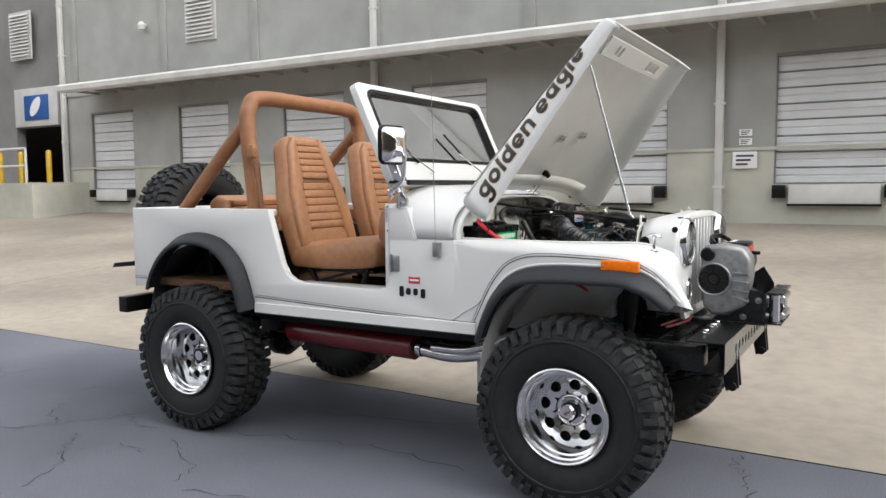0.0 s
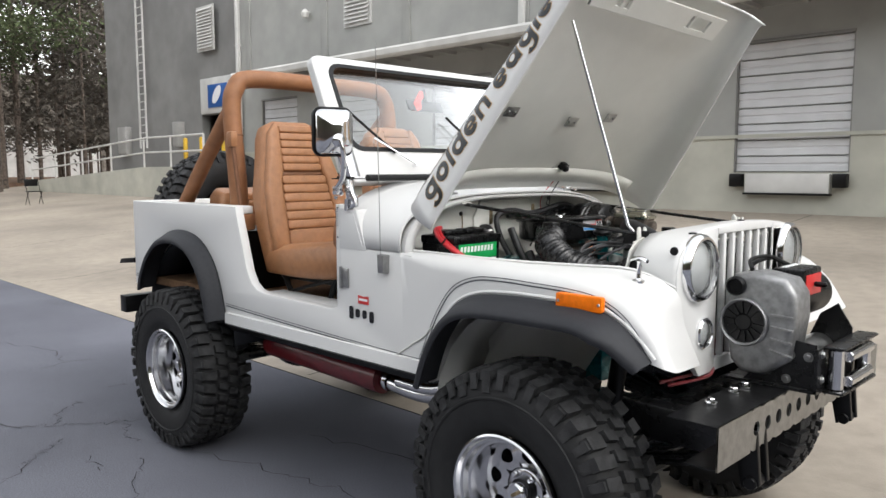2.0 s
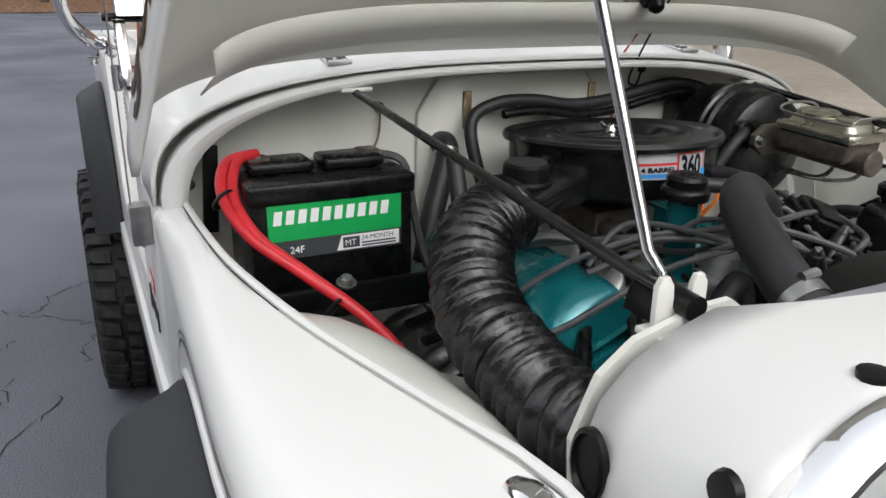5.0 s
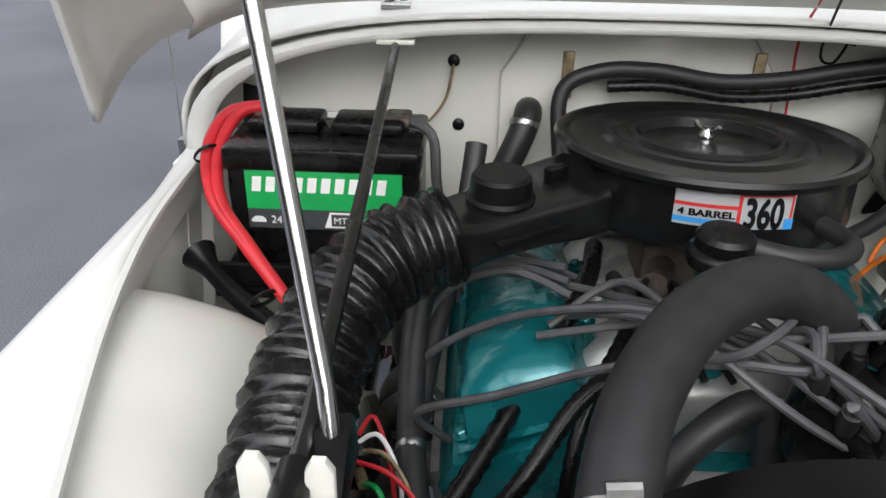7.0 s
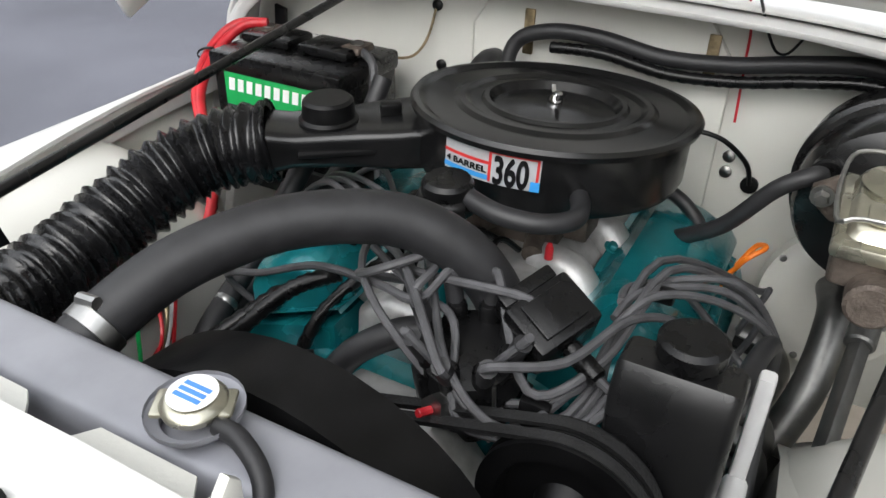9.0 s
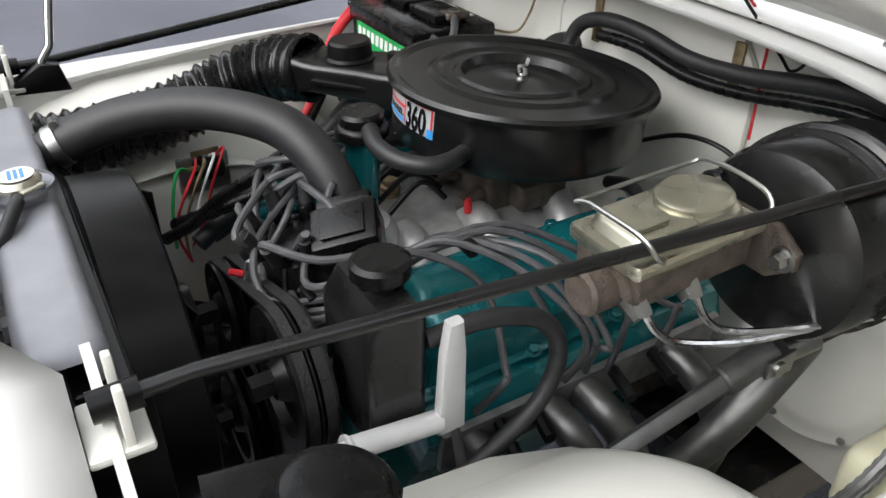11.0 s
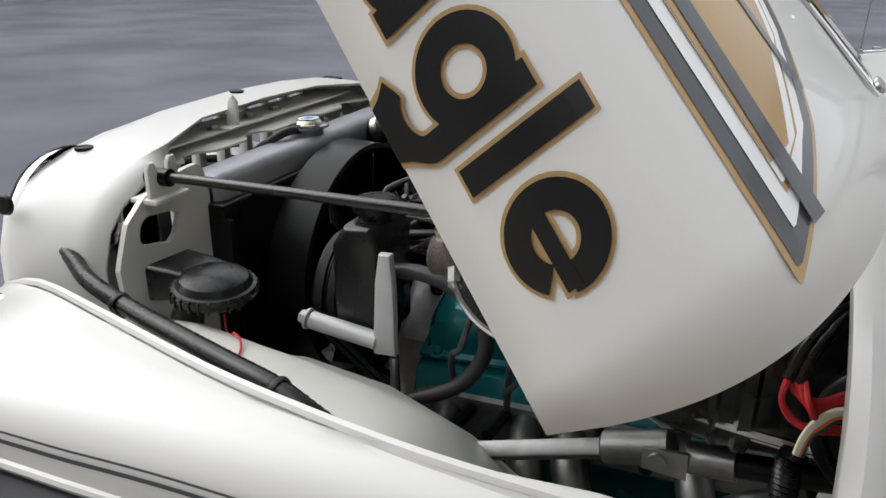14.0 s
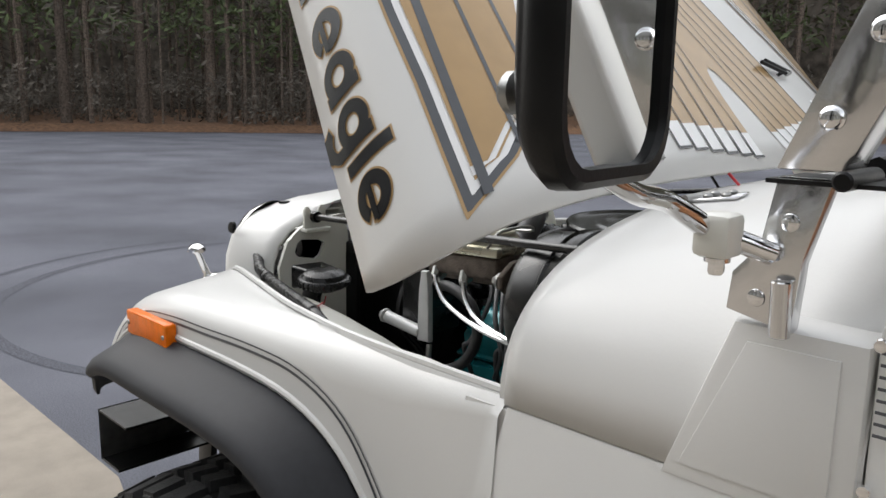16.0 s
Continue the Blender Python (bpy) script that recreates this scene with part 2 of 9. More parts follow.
def lathe(profile, sides=32, m=None, bm=None, phase=0.0):
    """Revolves (radius, height) about z; m places it."""
    bm = bm or bmesh.new()
    m = m or Matrix()
    rings = []
    for r, z in profile:
        if r < 1e-6:
            rings.append([bm.verts.new(m @ Vector((0, 0, z)))])
        else:
            rings.append([bm.verts.new(m @ Vector((r * math.cos(a), r * math.sin(a), z))) for a in [phase + 2 * math.pi * k / sides for k in range(sides)]])
    for a, b in zip(rings, rings[1:]):
        for k in range(sides):
            j = (k + 1) % sides
            q = [a[k % len(a)], a[j % len(a)], b[j % len(b)], b[k % len(b)]]
            q = [v for i, v in enumerate(q) if v not in q[:i]]
            if len(q) > 2:
                bm.faces.new(q)
    bmesh.ops.recalc_face_normals(bm, faces=bm.faces)
    return bm


def box(x0, x1, y0, y1, z0, z1, bevel=0.0, bm=None, m=None, seg=2):
    bm2 = bmesh.new()
    bmesh.ops.create_cube(bm2, size=1)
    for v in bm2.verts:
        v.co = Vector(((x0 + x1) / 2 + v.co.x * (x1 - x0), (y0 + y1) / 2 + v.co.y * (y1 - y0), (z0 + z1) / 2 + v.co.z * (z1 - z0)))
    if bevel:
        bmesh.ops.bevel(bm2, geom=bm2.edges[:], offset=bevel, segments=seg, affect="EDGES", profile=0.5)
    if m:
        bm2.transform(m)
    return join(bm, bm2)


def join(bm, other):
    """Adds the second mesh to the first."""
    if bm is None:
        return other
    table = {v: bm.verts.new(v.co) for v in other.verts}
    for f in other.faces:
        try:
            bm.faces.new([table[v] for v in f.verts])
        except ValueError:
            pass
    other.free()
    return bm


def prism(poly, depth0, depth1, axis="y", bevel=0.0, bm=None, m=None, seg=2):
    """A plate of polygon outline between two depths. axis y: points are (x, z); z: (x, y); x: (y, z)."""
    bm2 = bmesh.new()

    def place(p, d):
        return {"y": (p[0], d, p[1]), "z": (p[0], p[1], d), "x": (d, p[0], p[1])}[axis]
    a = [bm2.verts.new(place(p, depth0)) for p in poly]
    b = [bm2.verts.new(place(p, depth1)) for p in poly]
    n = len(poly)
    bm2.faces.new(a)
    bm2.faces.new(b[::-1])
    for i in range(n):
        bm2.faces.new((a[i], b[i], b[(i + 1) % n], a[(i + 1) % n]))
    bmesh.ops.recalc_face_normals(bm2, faces=bm2.faces)
    if bevel:
        rim = [e for e in bm2.edges if abs({"y": e.verts[0].co.y - e.verts[1].co.y, "z": e.verts[0].co.z - e.verts[1].co.z, "x": e.verts[0].co.x - e.verts[1].co.x}[axis]) < 1e-6]
        bmesh.ops.bevel(bm2, geom=rim, offset=bevel, segments=seg, affect="EDGES", profile=0.5)
    if m:
        bm2.transform(m)
    return join(bm, bm2)


def grid(rows, bm=None, closed=False):
    """A sheet through rows of points."""
    bm = bm or bmesh.new()
    vs = [[bm.verts.new(p) for p in r] for r in rows]
    for a, b in zip(vs, vs[1:]):
        n = len(a)
        for k in range(n if closed else n - 1):
            bm.faces.new((a[k], a[(k + 1) % n], b[(k + 1) % n], b[k]))
    return bm


def rounded(w, h, r, n=5):
    """A rounded rectangle round the origin."""
    out = []
    for cx, cy, a0 in ((w / 2 - r, h / 2 - r, 0), (-w / 2 + r, h / 2 - r, 90), (-w / 2 + r, -h / 2 + r, 180), (w / 2 - r, -h / 2 + r, 270)):
        for k in range(n + 1):
            a = radians(a0 + 90 * k / n)
            out.append((cx + r * math.cos(a), cy + r * math.sin(a)))
    return out


def frame_axes(origin, zdir, xdir=None):
    """A pose whose z points along zdir."""
    z = Vector(zdir).normalized()
    x = Vector(xdir) if xdir else z.orthogonal()
    x = (x - z * x.dot(z)).normalized()
    y = z.cross(x)
    m = Matrix((x, y, z)).transposed().to_4x4()
    m.translation = origin
    return m


def rod(a, b, r, sides=10, bm=None, bevel=0.0):
    a, b = Vector(a), Vector(b)
    h = (b - a).length
    prof = [(0, 0), (r, 0), (r, h), (0, h)] if not bevel else [(0, 0), (r - bevel, 0), (r, bevel), (r, h - bevel), (r - bevel, h), (0, h)]
    return lathe(prof, sides, frame_axes(a, b - a), bm)


def bolt(p, d, r=0.008, h=0.006, bm=None):
    """A hexagon head on a washer."""
    m = frame_axes(p, d)
    bm = lathe([(0, 0), (r * 1.5, 0), (r * 1.5, h * 0.3), (r, h * 0.3)], 14, m, bm)
    return lathe([(r, h * 0.3), (r, h), (r * 0.8, h * 1.2), (0, h * 1.2)], 6, m, bm)


def thing(name, label, category, loc=(0, 0, 0), group="", kind=""):
    e = new(name)
    e.empty_display_size = 0.1
    e.location = loc
    return tagged(e, label, category, group, kind)


def part(name, bm, mat, parent=None, label="", smooth=True, angle=38, solid=0.0, bevel=0.0):
    """One mesh object; the bmesh is in world coordinates and is moved into the parent's frame."""
    if parent is not None:
        off = Vector((0, 0, 0))
        p = parent
        while p is not None:
            off += p.location
            p = p.parent
        if off.length > 0:
            bm.transform(Matrix.Translation(-off))
    me = bpy.data.meshes.new(name)
    bmesh.ops.recalc_face_normals(bm, faces=bm.faces)
    if smooth:
        lim = radians(angle)
        for f in bm.faces:
            f.smooth = True
        for e in bm.edges:
            if len(e.link_faces) == 2 and e.calc_face_angle(0.0) > lim:
                e.smooth = False
    bm.to_mesh(me)
    bm.free()
    me.materials.append(mat)
    ob = new(name, me)
    if parent is not None:
        ob.parent = parent
    if solid:
        s = ob.modifiers.new("solid", "SOLIDIFY")
        s.thickness, s.offset = solid, -1
    if bevel:
        b = ob.modifiers.new("bevel", "BEVEL")
        b.width, b.segments, b.limit_method, b.angle_limit = bevel, 2, "ANGLE", radians(40)
        b.harden_normals = False
    if label:
        ob["label"] = label
    return ob


def lettering(name, words, size, m, mat, parent, label="", thick=0.0008, offset=0.0, spacing=1.0, align="LEFT"):
    """Words in the built-in font as a mesh, in the plane of the pose m."""
    cu = bpy.data.curves.new(name, "FONT")
    cu.body, cu.size, cu.extrude, cu.offset, cu.space_character, cu.align_x = words, size, thick, offset, spacing, align
    tmp = new(name + "_tmp", cu)
    dg = bpy.context.evaluated_depsgraph_get()
    me = bpy.data.meshes.new_from_object(tmp.evaluated_get(dg))
    bpy.data.objects.remove(tmp)
    bm = bmesh.new()
    bm.from_mesh(me)
    bm.transform(m)
    return part(name, bm, mat, parent, label, smooth=False)


# ---- ground: asphalt lot that meets a concrete apron rising to the dock wall ----
WALL_Y = 10.8
BASE_Z = 0.75
SEAM_Y = 0.50


def seam_y(x):
    """The line where asphalt meets concrete: it drifts in beside the vehicle and steps ahead of it."""
    line = ((-8.0, 0.52), (-1.8, 0.49), (0.2, 0.38), (1.3, 0.365), (1.9, 0.21), (4.0, 0.20))
    for (xa, ya), (xb, yb) in zip(line, line[1:]):
        if xa <= x <= xb:
            return ya + (yb - ya) * (x - xa) / (xb - xa)
    return 0.52 if x < 0 else 0.20


def ground_z(y):
    return max(0.0, min(BASE_Z, (y - 1.2) * BASE_Z / (WALL_Y - 1.2)))


rows = []
for y in (-400, -120, -60, -30, -15, -8, -4, -2, -1, -0.2, SEAM_Y):
    rows.append([(x, y if y < SEAM_Y else seam_y(x), 0.0) for x in (-400, -120, -60, -30, -15, -8, -4, -1.8, 0.2, 1.3, 1.6, 1.9, 4, 8, 15, 30, 60, 120, 400)])
tagged(part("ground", grid(rows), ASPHALT, smooth=False), "dark sealed asphalt car park with cracks", "ground", kind="structure")
rows = []
for y in (SEAM_Y, 1.2, 3, 5, 7, 9, WALL_Y, 30, 400):
    rows.append([(x, y if y > SEAM_Y else seam_y(x), ground_z(y) + 0.006) for x in (-400, -120, -60, -40, -30, -20, -8, -5, -1.8, 0.2, 1.3, 1.6, 1.9, 4, 10, 20, 40, 120, 400)])
bm = grid(rows)
tagged(part("pavement", bm, CONCRETE, smooth=False), "stained tan concrete apron rising to the loading docks", "concrete apron", kind="structure")


def crack(pts, seed, width=0.0038):
    """A thin wandering crack on the asphalt."""
    rng = random.Random(seed)
    line = []
    for a, b in zip(pts, pts[1:]):
        for k in range(9):
            t = k / 9
            line.append(Vector((a[0] + (b[0] - a[0]) * t + rng.uniform(-0.035, 0.035), a[1] + (b[1] - a[1]) * t + rng.uniform(-0.035, 0.035), 0.004)))
    bm = bmesh.new()
    left, right = [], []
    for i, p in enumerate(line):
        d = (line[min(i + 1, len(line) - 1)] - line[max(i - 1, 0)]).normalized()
        s = Vector((-d.y, d.x, 0)) * width * rng.uniform(0.3, 1.0)
        left.append(bm.verts.new(p + s))
        right.append(bm.verts.new(p - s))
    for i in range(len(line) - 1):
        bm.faces.new((left[i], right[i], right[i + 1], left[i + 1]))
    return bm


CRACKS = [[(-5.2, -1.75), (-4.1, -1.5), (-3.26, -1.34), (-3.1, -1.1), (-2.95, -0.92), (-2.86, -0.68)], [(-3.15, -1.14), (-3.40, -1.04), (-3.52, -0.86)], [(-2.88, -0.83), (-2.70, -0.91), (-2.50, -0.94)],
          [(-2.83, -1.22), (-2.72, -1.38), (-2.50, -1.56), (-2.3, -1.9)], [(-2.48, -1.20), (-2.20, -1.24)], [(-3.71, -0.6), (-3.72, -0.46)], [(-2.45, -0.86), (-1.73, -0.66), (-1.16, -0.53), (-0.5, -0.6)],
          [(-4.6, -0.75), (-4.7, -0.3)], [(0.60, 0.33), (0.61, 0.14), (0.68, 0.02), (0.76, -0.26), (0.72, -0.6)], [(-1.9, -0.2), (-1.1, 0.0), (-0.4, 0.2)], [(-6.4, -0.9), (-5.2, -0.5), (-4.65, -0.55)], [(-1.6, -1.5), (-1.1, -1.35), (-0.7, -1.5)], [(-2.3, -1.0), (-1.9, -1.2), (-1.7, -1.45)]]
for i, c in enumerate(CRACKS):
    tagged(part("crack", crack(c, 40 + i), CRACK, smooth=False), "thin dark crack in the asphalt", "crack", group="cracks in the asphalt", kind="structure")
# saw-cut joints of the concrete slabs
for x in (-14.5, -9.6, -2.98):
    bm = grid([[(x - 0.006, y, ground_z(y) + 0.010), (x + 0.006, y, ground_z(y) + 0.010)] for y in (SEAM_Y + 0.04, 1.2, 5, WALL_Y - 0.02)])
    tagged(part("joint", bm, CRACK, smooth=False), "saw-cut joint between concrete slabs", "joint", group="slab joints", kind="structure")

# ---- warehouse ----
DOORS = (-18.75, -14.92, -11.09, -7.26, -3.43, 0.36, 4.2, 8.0)
DOOR_W, DOOR_Z0, DOOR_Z1 = 1.92, 1.46, 3.70
LEDGE = 2.10
WALL_L, WALL_R, WALL_TOP = -21.0, 30.0, 9.5


def wall_with_doors(z0, z1, mat, name, label):
    """The stretch of dock wall between two heights, with the door openings cut through."""
    bm = bmesh.new()
    edges = [WALL_L]
    for d in DOORS:
        edges += [d - DOOR_W / 2, d + DOOR_W / 2]
    edges.append(WALL_R)
    for i in range(0, len(edges), 2):
        box(edges[i], edges[i + 1], WALL_Y, WALL_Y + 0.3, z0, z1, bm=bm)
    for d in DOORS:
        lo, hi = d - DOOR_W / 2, d + DOOR_W / 2
        if z0 < DOOR_Z0:
            box(lo, hi, WALL_Y, WALL_Y + 0.3, z0, min(z1, DOOR_Z0), bm=bm)
        if z1 > DOOR_Z1:
            box(lo, hi, WALL_Y, WALL_Y + 0.3, max(z0, DOOR_Z1), z1, bm=bm)
    return tagged(part(name, bm, mat, smooth=False), label, "wall", kind="structure")


wall_with_doors(0.0, LEDGE, WALL_LOW, "wall_dock_lower", "cream painted lower dock wall with water stains")
wall_with_doors(LEDGE, 4.27, WALL_GREY, "wall_dock_middle", "grey painted dock wall under the canopy")
bm = box(WALL_L, WALL_R, WALL_Y - 0.05, WALL_Y + 0.3, 4.27, WALL_TOP)
upper = tagged(part("wall_upper", bm, WALL_GREY, smooth=False), "grey tilt-up concrete upper wall with flat pilasters", "wall", kind="structure")
for x in (-20.3, -16.3, -12.9, -9.15, -5.3, -1.5, 2.3, 6.1, 9.9):
    part("pilaster", box(x - 0.14, x + 0.14, WALL_Y - 0.10, WALL_Y - 0.05, 4.57, WALL_TOP, 0.01), WALL_GREY, upper)
bm = box(WALL_L, WALL_R, WALL_Y - 0.035, WALL_Y, LEDGE - 0.04, LEDGE + 0.02)
tagged(part("trim", bm, WALL_LOW, smooth=False), "thin ledge along the dock wall", "ledge", kind="structure")


def dock_door(x):
    root = thing("dock_door", "white sectional dock door, closed, above black bumpers", "dock door", (x, WALL_Y + 0.1, DOOR_Z0), "dock doors", "structure")
    n = 8
    h = (DOOR_Z1 - DOOR_Z0) / n
    for k in range(n):
        z = DOOR_Z0 + k * h
        prof = [(WALL_Y + 0.12, z + 0.006), (WALL_Y + 0.085, z + 0.02), (WALL_Y + 0.085, z + h * 0.42), (WALL_Y + 0.1, z + h * 0.46), (WALL_Y + 0.1, z + h * 0.54), (WALL_Y + 0.085, z + h * 0.58), (WALL_Y + 0.085, z + h - 0.02), (WALL_Y + 0.12, z + h - 0.006)]
        part("panel", prism(prof, x - DOOR_W / 2, x + DOOR_W / 2, "x"), DOOR_WHITE, root, smooth=False)
    for s in (-1, 1):
        e = x + s * DOOR_W / 2
        part("jamb", box(e - 0.022, e + 0.022, WALL_Y + 0.01, WALL_Y + 0.085, DOOR_Z0, DOOR_Z1 + 0.03), WALL_DARK, root, "grey side seal")
        part("bumper", box(e - s * 0.10 - 0.11, e - s * 0.10 + 0.11, WALL_Y - 0.16, WALL_Y - 0.002, DOOR_Z0 - 0.25, DOOR_Z0 - 0.02, 0.02), SATIN, root, "black rubber dock bumper")
    part("head", box(x - DOOR_W / 2, x + DOOR_W / 2, WALL_Y - 0.02, WALL_Y + 0.085, DOOR_Z1 - 0.01, DOOR_Z1 + 0.04), WALL_DARK, root, "grey head seal")
    part("leveller", box(x - 0.70, x + 0.70, WALL_Y - 0.12, WALL_Y - 0.002, DOOR_Z0 - 0.35, DOOR_Z0 - 0.02, 0.01), TRIM_WHITE, root, "pale dock leveller front")
    part("leveller_lip", box(x - 0.72, x + 0.72, WALL_Y - 0.15, WALL_Y - 0.002, DOOR_Z0 - 0.385, DOOR_Z0 - 0.352, 0.006), SATIN, root, "dark steel lip")
    return root


for d in DOORS:
    dock_door(d)

# canopy over the docks
canopy = thing("canopy", "long flat steel canopy with a white gutter edge", "canopy", (0, 10.0, 4.32), kind="structure")
CAN_Y = 9.55
part("fascia", prism([(CAN_Y, 4.19), (CAN_Y - 0.05, 4.24), (CAN_Y - 0.06, 4.36), (CAN_Y + 0.02, 4.42), (CAN_Y + 0.16, 4.40), (CAN_Y + 0.16, 4.19)], -19.4, WALL_R, "x", 0.01), TRIM_WHITE, canopy, "white gutter edge", smooth=False)
part("deck", prism([(CAN_Y + 0.16, 4.32), (WALL_Y - 0.06, 4.48), (WALL_Y - 0.06, 4.52), (CAN_Y + 0.16, 4.38)], -19.4, WALL_R, "x"), ROOFING, canopy, smooth=False)
for i in range(62):
    x = -19.2 + i * 0.8
    if x < WALL_R:
        part("rib", box(x - 0.03, x + 0.03, CAN_Y + 0.18, WALL_Y - 0.06, 4.24, 4.31), ROOFING, canopy, smooth=False)


def downspout(x, z0):
    root = thing("downspout", "white painted square downspout on the wall", "downspout", (x, WALL_Y - 0.1, z0), "downspouts")
    part("pipe", box(x - 0.07, x + 0.07, WALL_Y - 0.19, WALL_Y - 0.06, z0, WALL_TOP - 0.3, 0.015), TRIM_WHITE, root)
    for z in (z0 + 0.5, z0 + 2.0, 5.5, 7.0):
        part("strap", box(x - 0.10, x + 0.10, WALL_Y - 0.195, WALL_Y - 0.05, z, z + 0.05, 0.004), TRIM_WHITE, root)
    part("shoe", prism([(WALL_Y - 0.19, z0), (WALL_Y - 0.06, z0), (WALL_Y - 0.16, z0 - 0.14), (WALL_Y - 0.30, z0 - 0.12)], x - 0.07, x + 0.07, "x", 0.008), TRIM_WHITE, root)


for x in (-20.85, -9.15, -1.51, 6.1):
    downspout(x, 0.88)

# louvred vents and wall fittings
for vx, vz in ((-14.82, 5.38), (-23.0, 5.60)):
    vent = thing("wall_vent", "grey louvred wall vent", "vent", (vx, WALL_Y - 0.05, vz), "wall vents")
    part("frame", prism([(vx - 0.57, vz), (vx + 0.57, vz), (vx + 0.57, vz + 1.5), (vx - 0.57, vz + 1.5)], WALL_Y - 0.10, WALL_Y - 0.052), TRIM_WHITE, vent, smooth=False)
    for k in range(13):
        z = vz + 0.08 + k * 0.105
        part("slat", prism([(WALL_Y - 0.16, z), (WALL_Y - 0.102, z + 0.085), (WALL_Y - 0.102, z + 0.095), (WALL_Y - 0.165, z + 0.012)], vx - 0.5, vx + 0.5, "x"), TRIM_WHITE, vent, smooth=False)
lamp = thing("wall_lamp", "small white wall lamp", "wall lamp", (-17.0, WALL_Y - 0.1, 5.98))
part("housing", lathe([(0, -0.1), (0.09, -0.1), (0.12, 0.02), (0.05, 0.12), (0, 0.12)], 14, pose(-17.0, WALL_Y - 0.22, 5.98)), TRIM_WHITE, lamp)
part("arm", rod((-17.0, WALL_Y - 0.05, 6.03), (-17.0, WALL_Y - 0.2, 6.03), 0.03), TRIM_WHITE, lamp)
for i, (sx, sz, w, h) in enumerate(((-1.08, 1.89, 0.42, 0.30), (-1.08, 2.22, 0.22, 0.12), (-1.08, 2.38, 0.22, 0.12))):
    sg = thing("notice", "white notice plate with unreadable grey lines", "sign", (sx, WALL_Y - 0.02, sz), "notices on the dock wall")
    part("plate", box(sx - w / 2, sx + w / 2, WALL_Y - 0.055 if sz < LEDGE + 0.1 else WALL_Y - 0.02, WALL_Y - 0.04 if sz < LEDGE + 0.1 else WALL_Y - 0.003, sz - h / 2, sz + h / 2, 0.003), DECAL_WHITE, sg)
    yy = WALL_Y - (0.057 if sz < LEDGE + 0.1 else 0.022)
    for k in range(3):
        zz = sz + h * (0.25 - 0.25 * k)
        part("text_bar", box(sx - w * 0.36, sx + w * (0.36 - 0.12 * k), yy - 0.002, yy, zz - h * 0.06, zz + h * 0.06), LABEL_GREY, sg, smooth=False)

# set-back wing with the open doorway, and its ramp
WING_L = -31.8
bm = bmesh.new()
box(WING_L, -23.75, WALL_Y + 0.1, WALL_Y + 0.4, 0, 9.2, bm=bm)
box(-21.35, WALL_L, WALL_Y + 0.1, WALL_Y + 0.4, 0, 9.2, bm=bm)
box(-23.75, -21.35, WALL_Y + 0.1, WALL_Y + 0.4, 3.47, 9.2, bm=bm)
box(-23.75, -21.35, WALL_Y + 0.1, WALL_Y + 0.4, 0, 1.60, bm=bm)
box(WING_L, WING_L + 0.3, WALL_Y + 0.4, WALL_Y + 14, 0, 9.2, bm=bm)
# the set-back wall's shade comes from the darker paint colour
wing = tagged(part("wall_wing", bm, WALL_DARK, smooth=False), "grey wing wall with an open doorway, its colour darkened for shade", "wall", kind="structure")
bm = box(WING_L, WALL_R, WALL_Y + 14, WALL_Y + 14.3, 0, 9.2)
box(WALL_R - 0.3, WALL_R, WALL_Y + 0.3, WALL_Y + 14, 0, 9.2, bm=bm)
tagged(part("wall_back", bm, WALL_GREY, smooth=False), "plain rear wall of the warehouse", "wall", kind="structure")
tagged(part("roof", box(WING_L, WALL_R, WALL_Y - 0.05, WALL_Y + 14.3, 9.2 + 0.3, 9.7), ROOFING, smooth=False), "flat warehouse roof", "roof", kind="structure")
tagged(part("floor", box(WING_L + 0.3, WALL_R - 0.3, WALL_Y + 0.4, WALL_Y + 14, 1.40, 1.58), CONCRETE, smooth=False), "raised warehouse floor inside the doorway", "floor", kind="structure")
sgn = thing("door_sign", "white panel with a blue sign over the doorway", "sign", (-22.3, WALL_Y + 0.05, 3.8))
part("panel", box(-23.70, -21.40, WALL_Y + 0.03, WALL_Y + 0.097, 3.49, 4.70, 0.01), TRIM_WHITE, sgn)
part("board", box(-23.1, -21.85, WALL_Y - 0.02, WALL_Y + 0.028, 3.68, 4.46, 0.01), SIGN_BLUE, sgn, "blue sign board")
part("emblem", lathe([(0, 0), (0.3, 0), (0.3, 0.012), (0, 0.012)], 24, frame_axes((-22.48, WALL_Y - 0.022, 4.10), (0, -1, 0)) @ Matrix.Diagonal((1.25, 0.62, 1, 1))), DECAL_WHITE, sgn, "pale oval emblem")

ramp = thing("ramp_wall", "cream retaining wall of the entrance ramp", "retaining wall", (-28, 10, 0.7), kind="structure")
part("wall", prism([(-36.5, 0.6), (-20.1, 0.6), (-20.1, 1.64), (-24.5, 1.64), (-36.5, 1.05)], 9.0, 9.25, "y", 0.01), WALL_LOW, ramp, smooth=False)
part("deck", prism([(-36.5, 0.6), (-20.1, 0.6), (-20.1, 1.60), (-24.5, 1.60), (-36.5, 1.01)], 9.25, WALL_Y + 0.1, "y"), CONCRETE, ramp, smooth=False)
part("end_wall", box(-20.1, -19.95, 9.0, WALL_Y, 0.6, 1.66), WALL_LOW, ramp, smooth=False)
rail = thing("ramp_rail", "white tubular steel handrail on the ramp", "handrail", (-28, 9.1, 1.8))


def ramp_z(x):
    return 1.64 if x > -24.5 else 1.64 + (x + 24.5) * 0.59 / 12


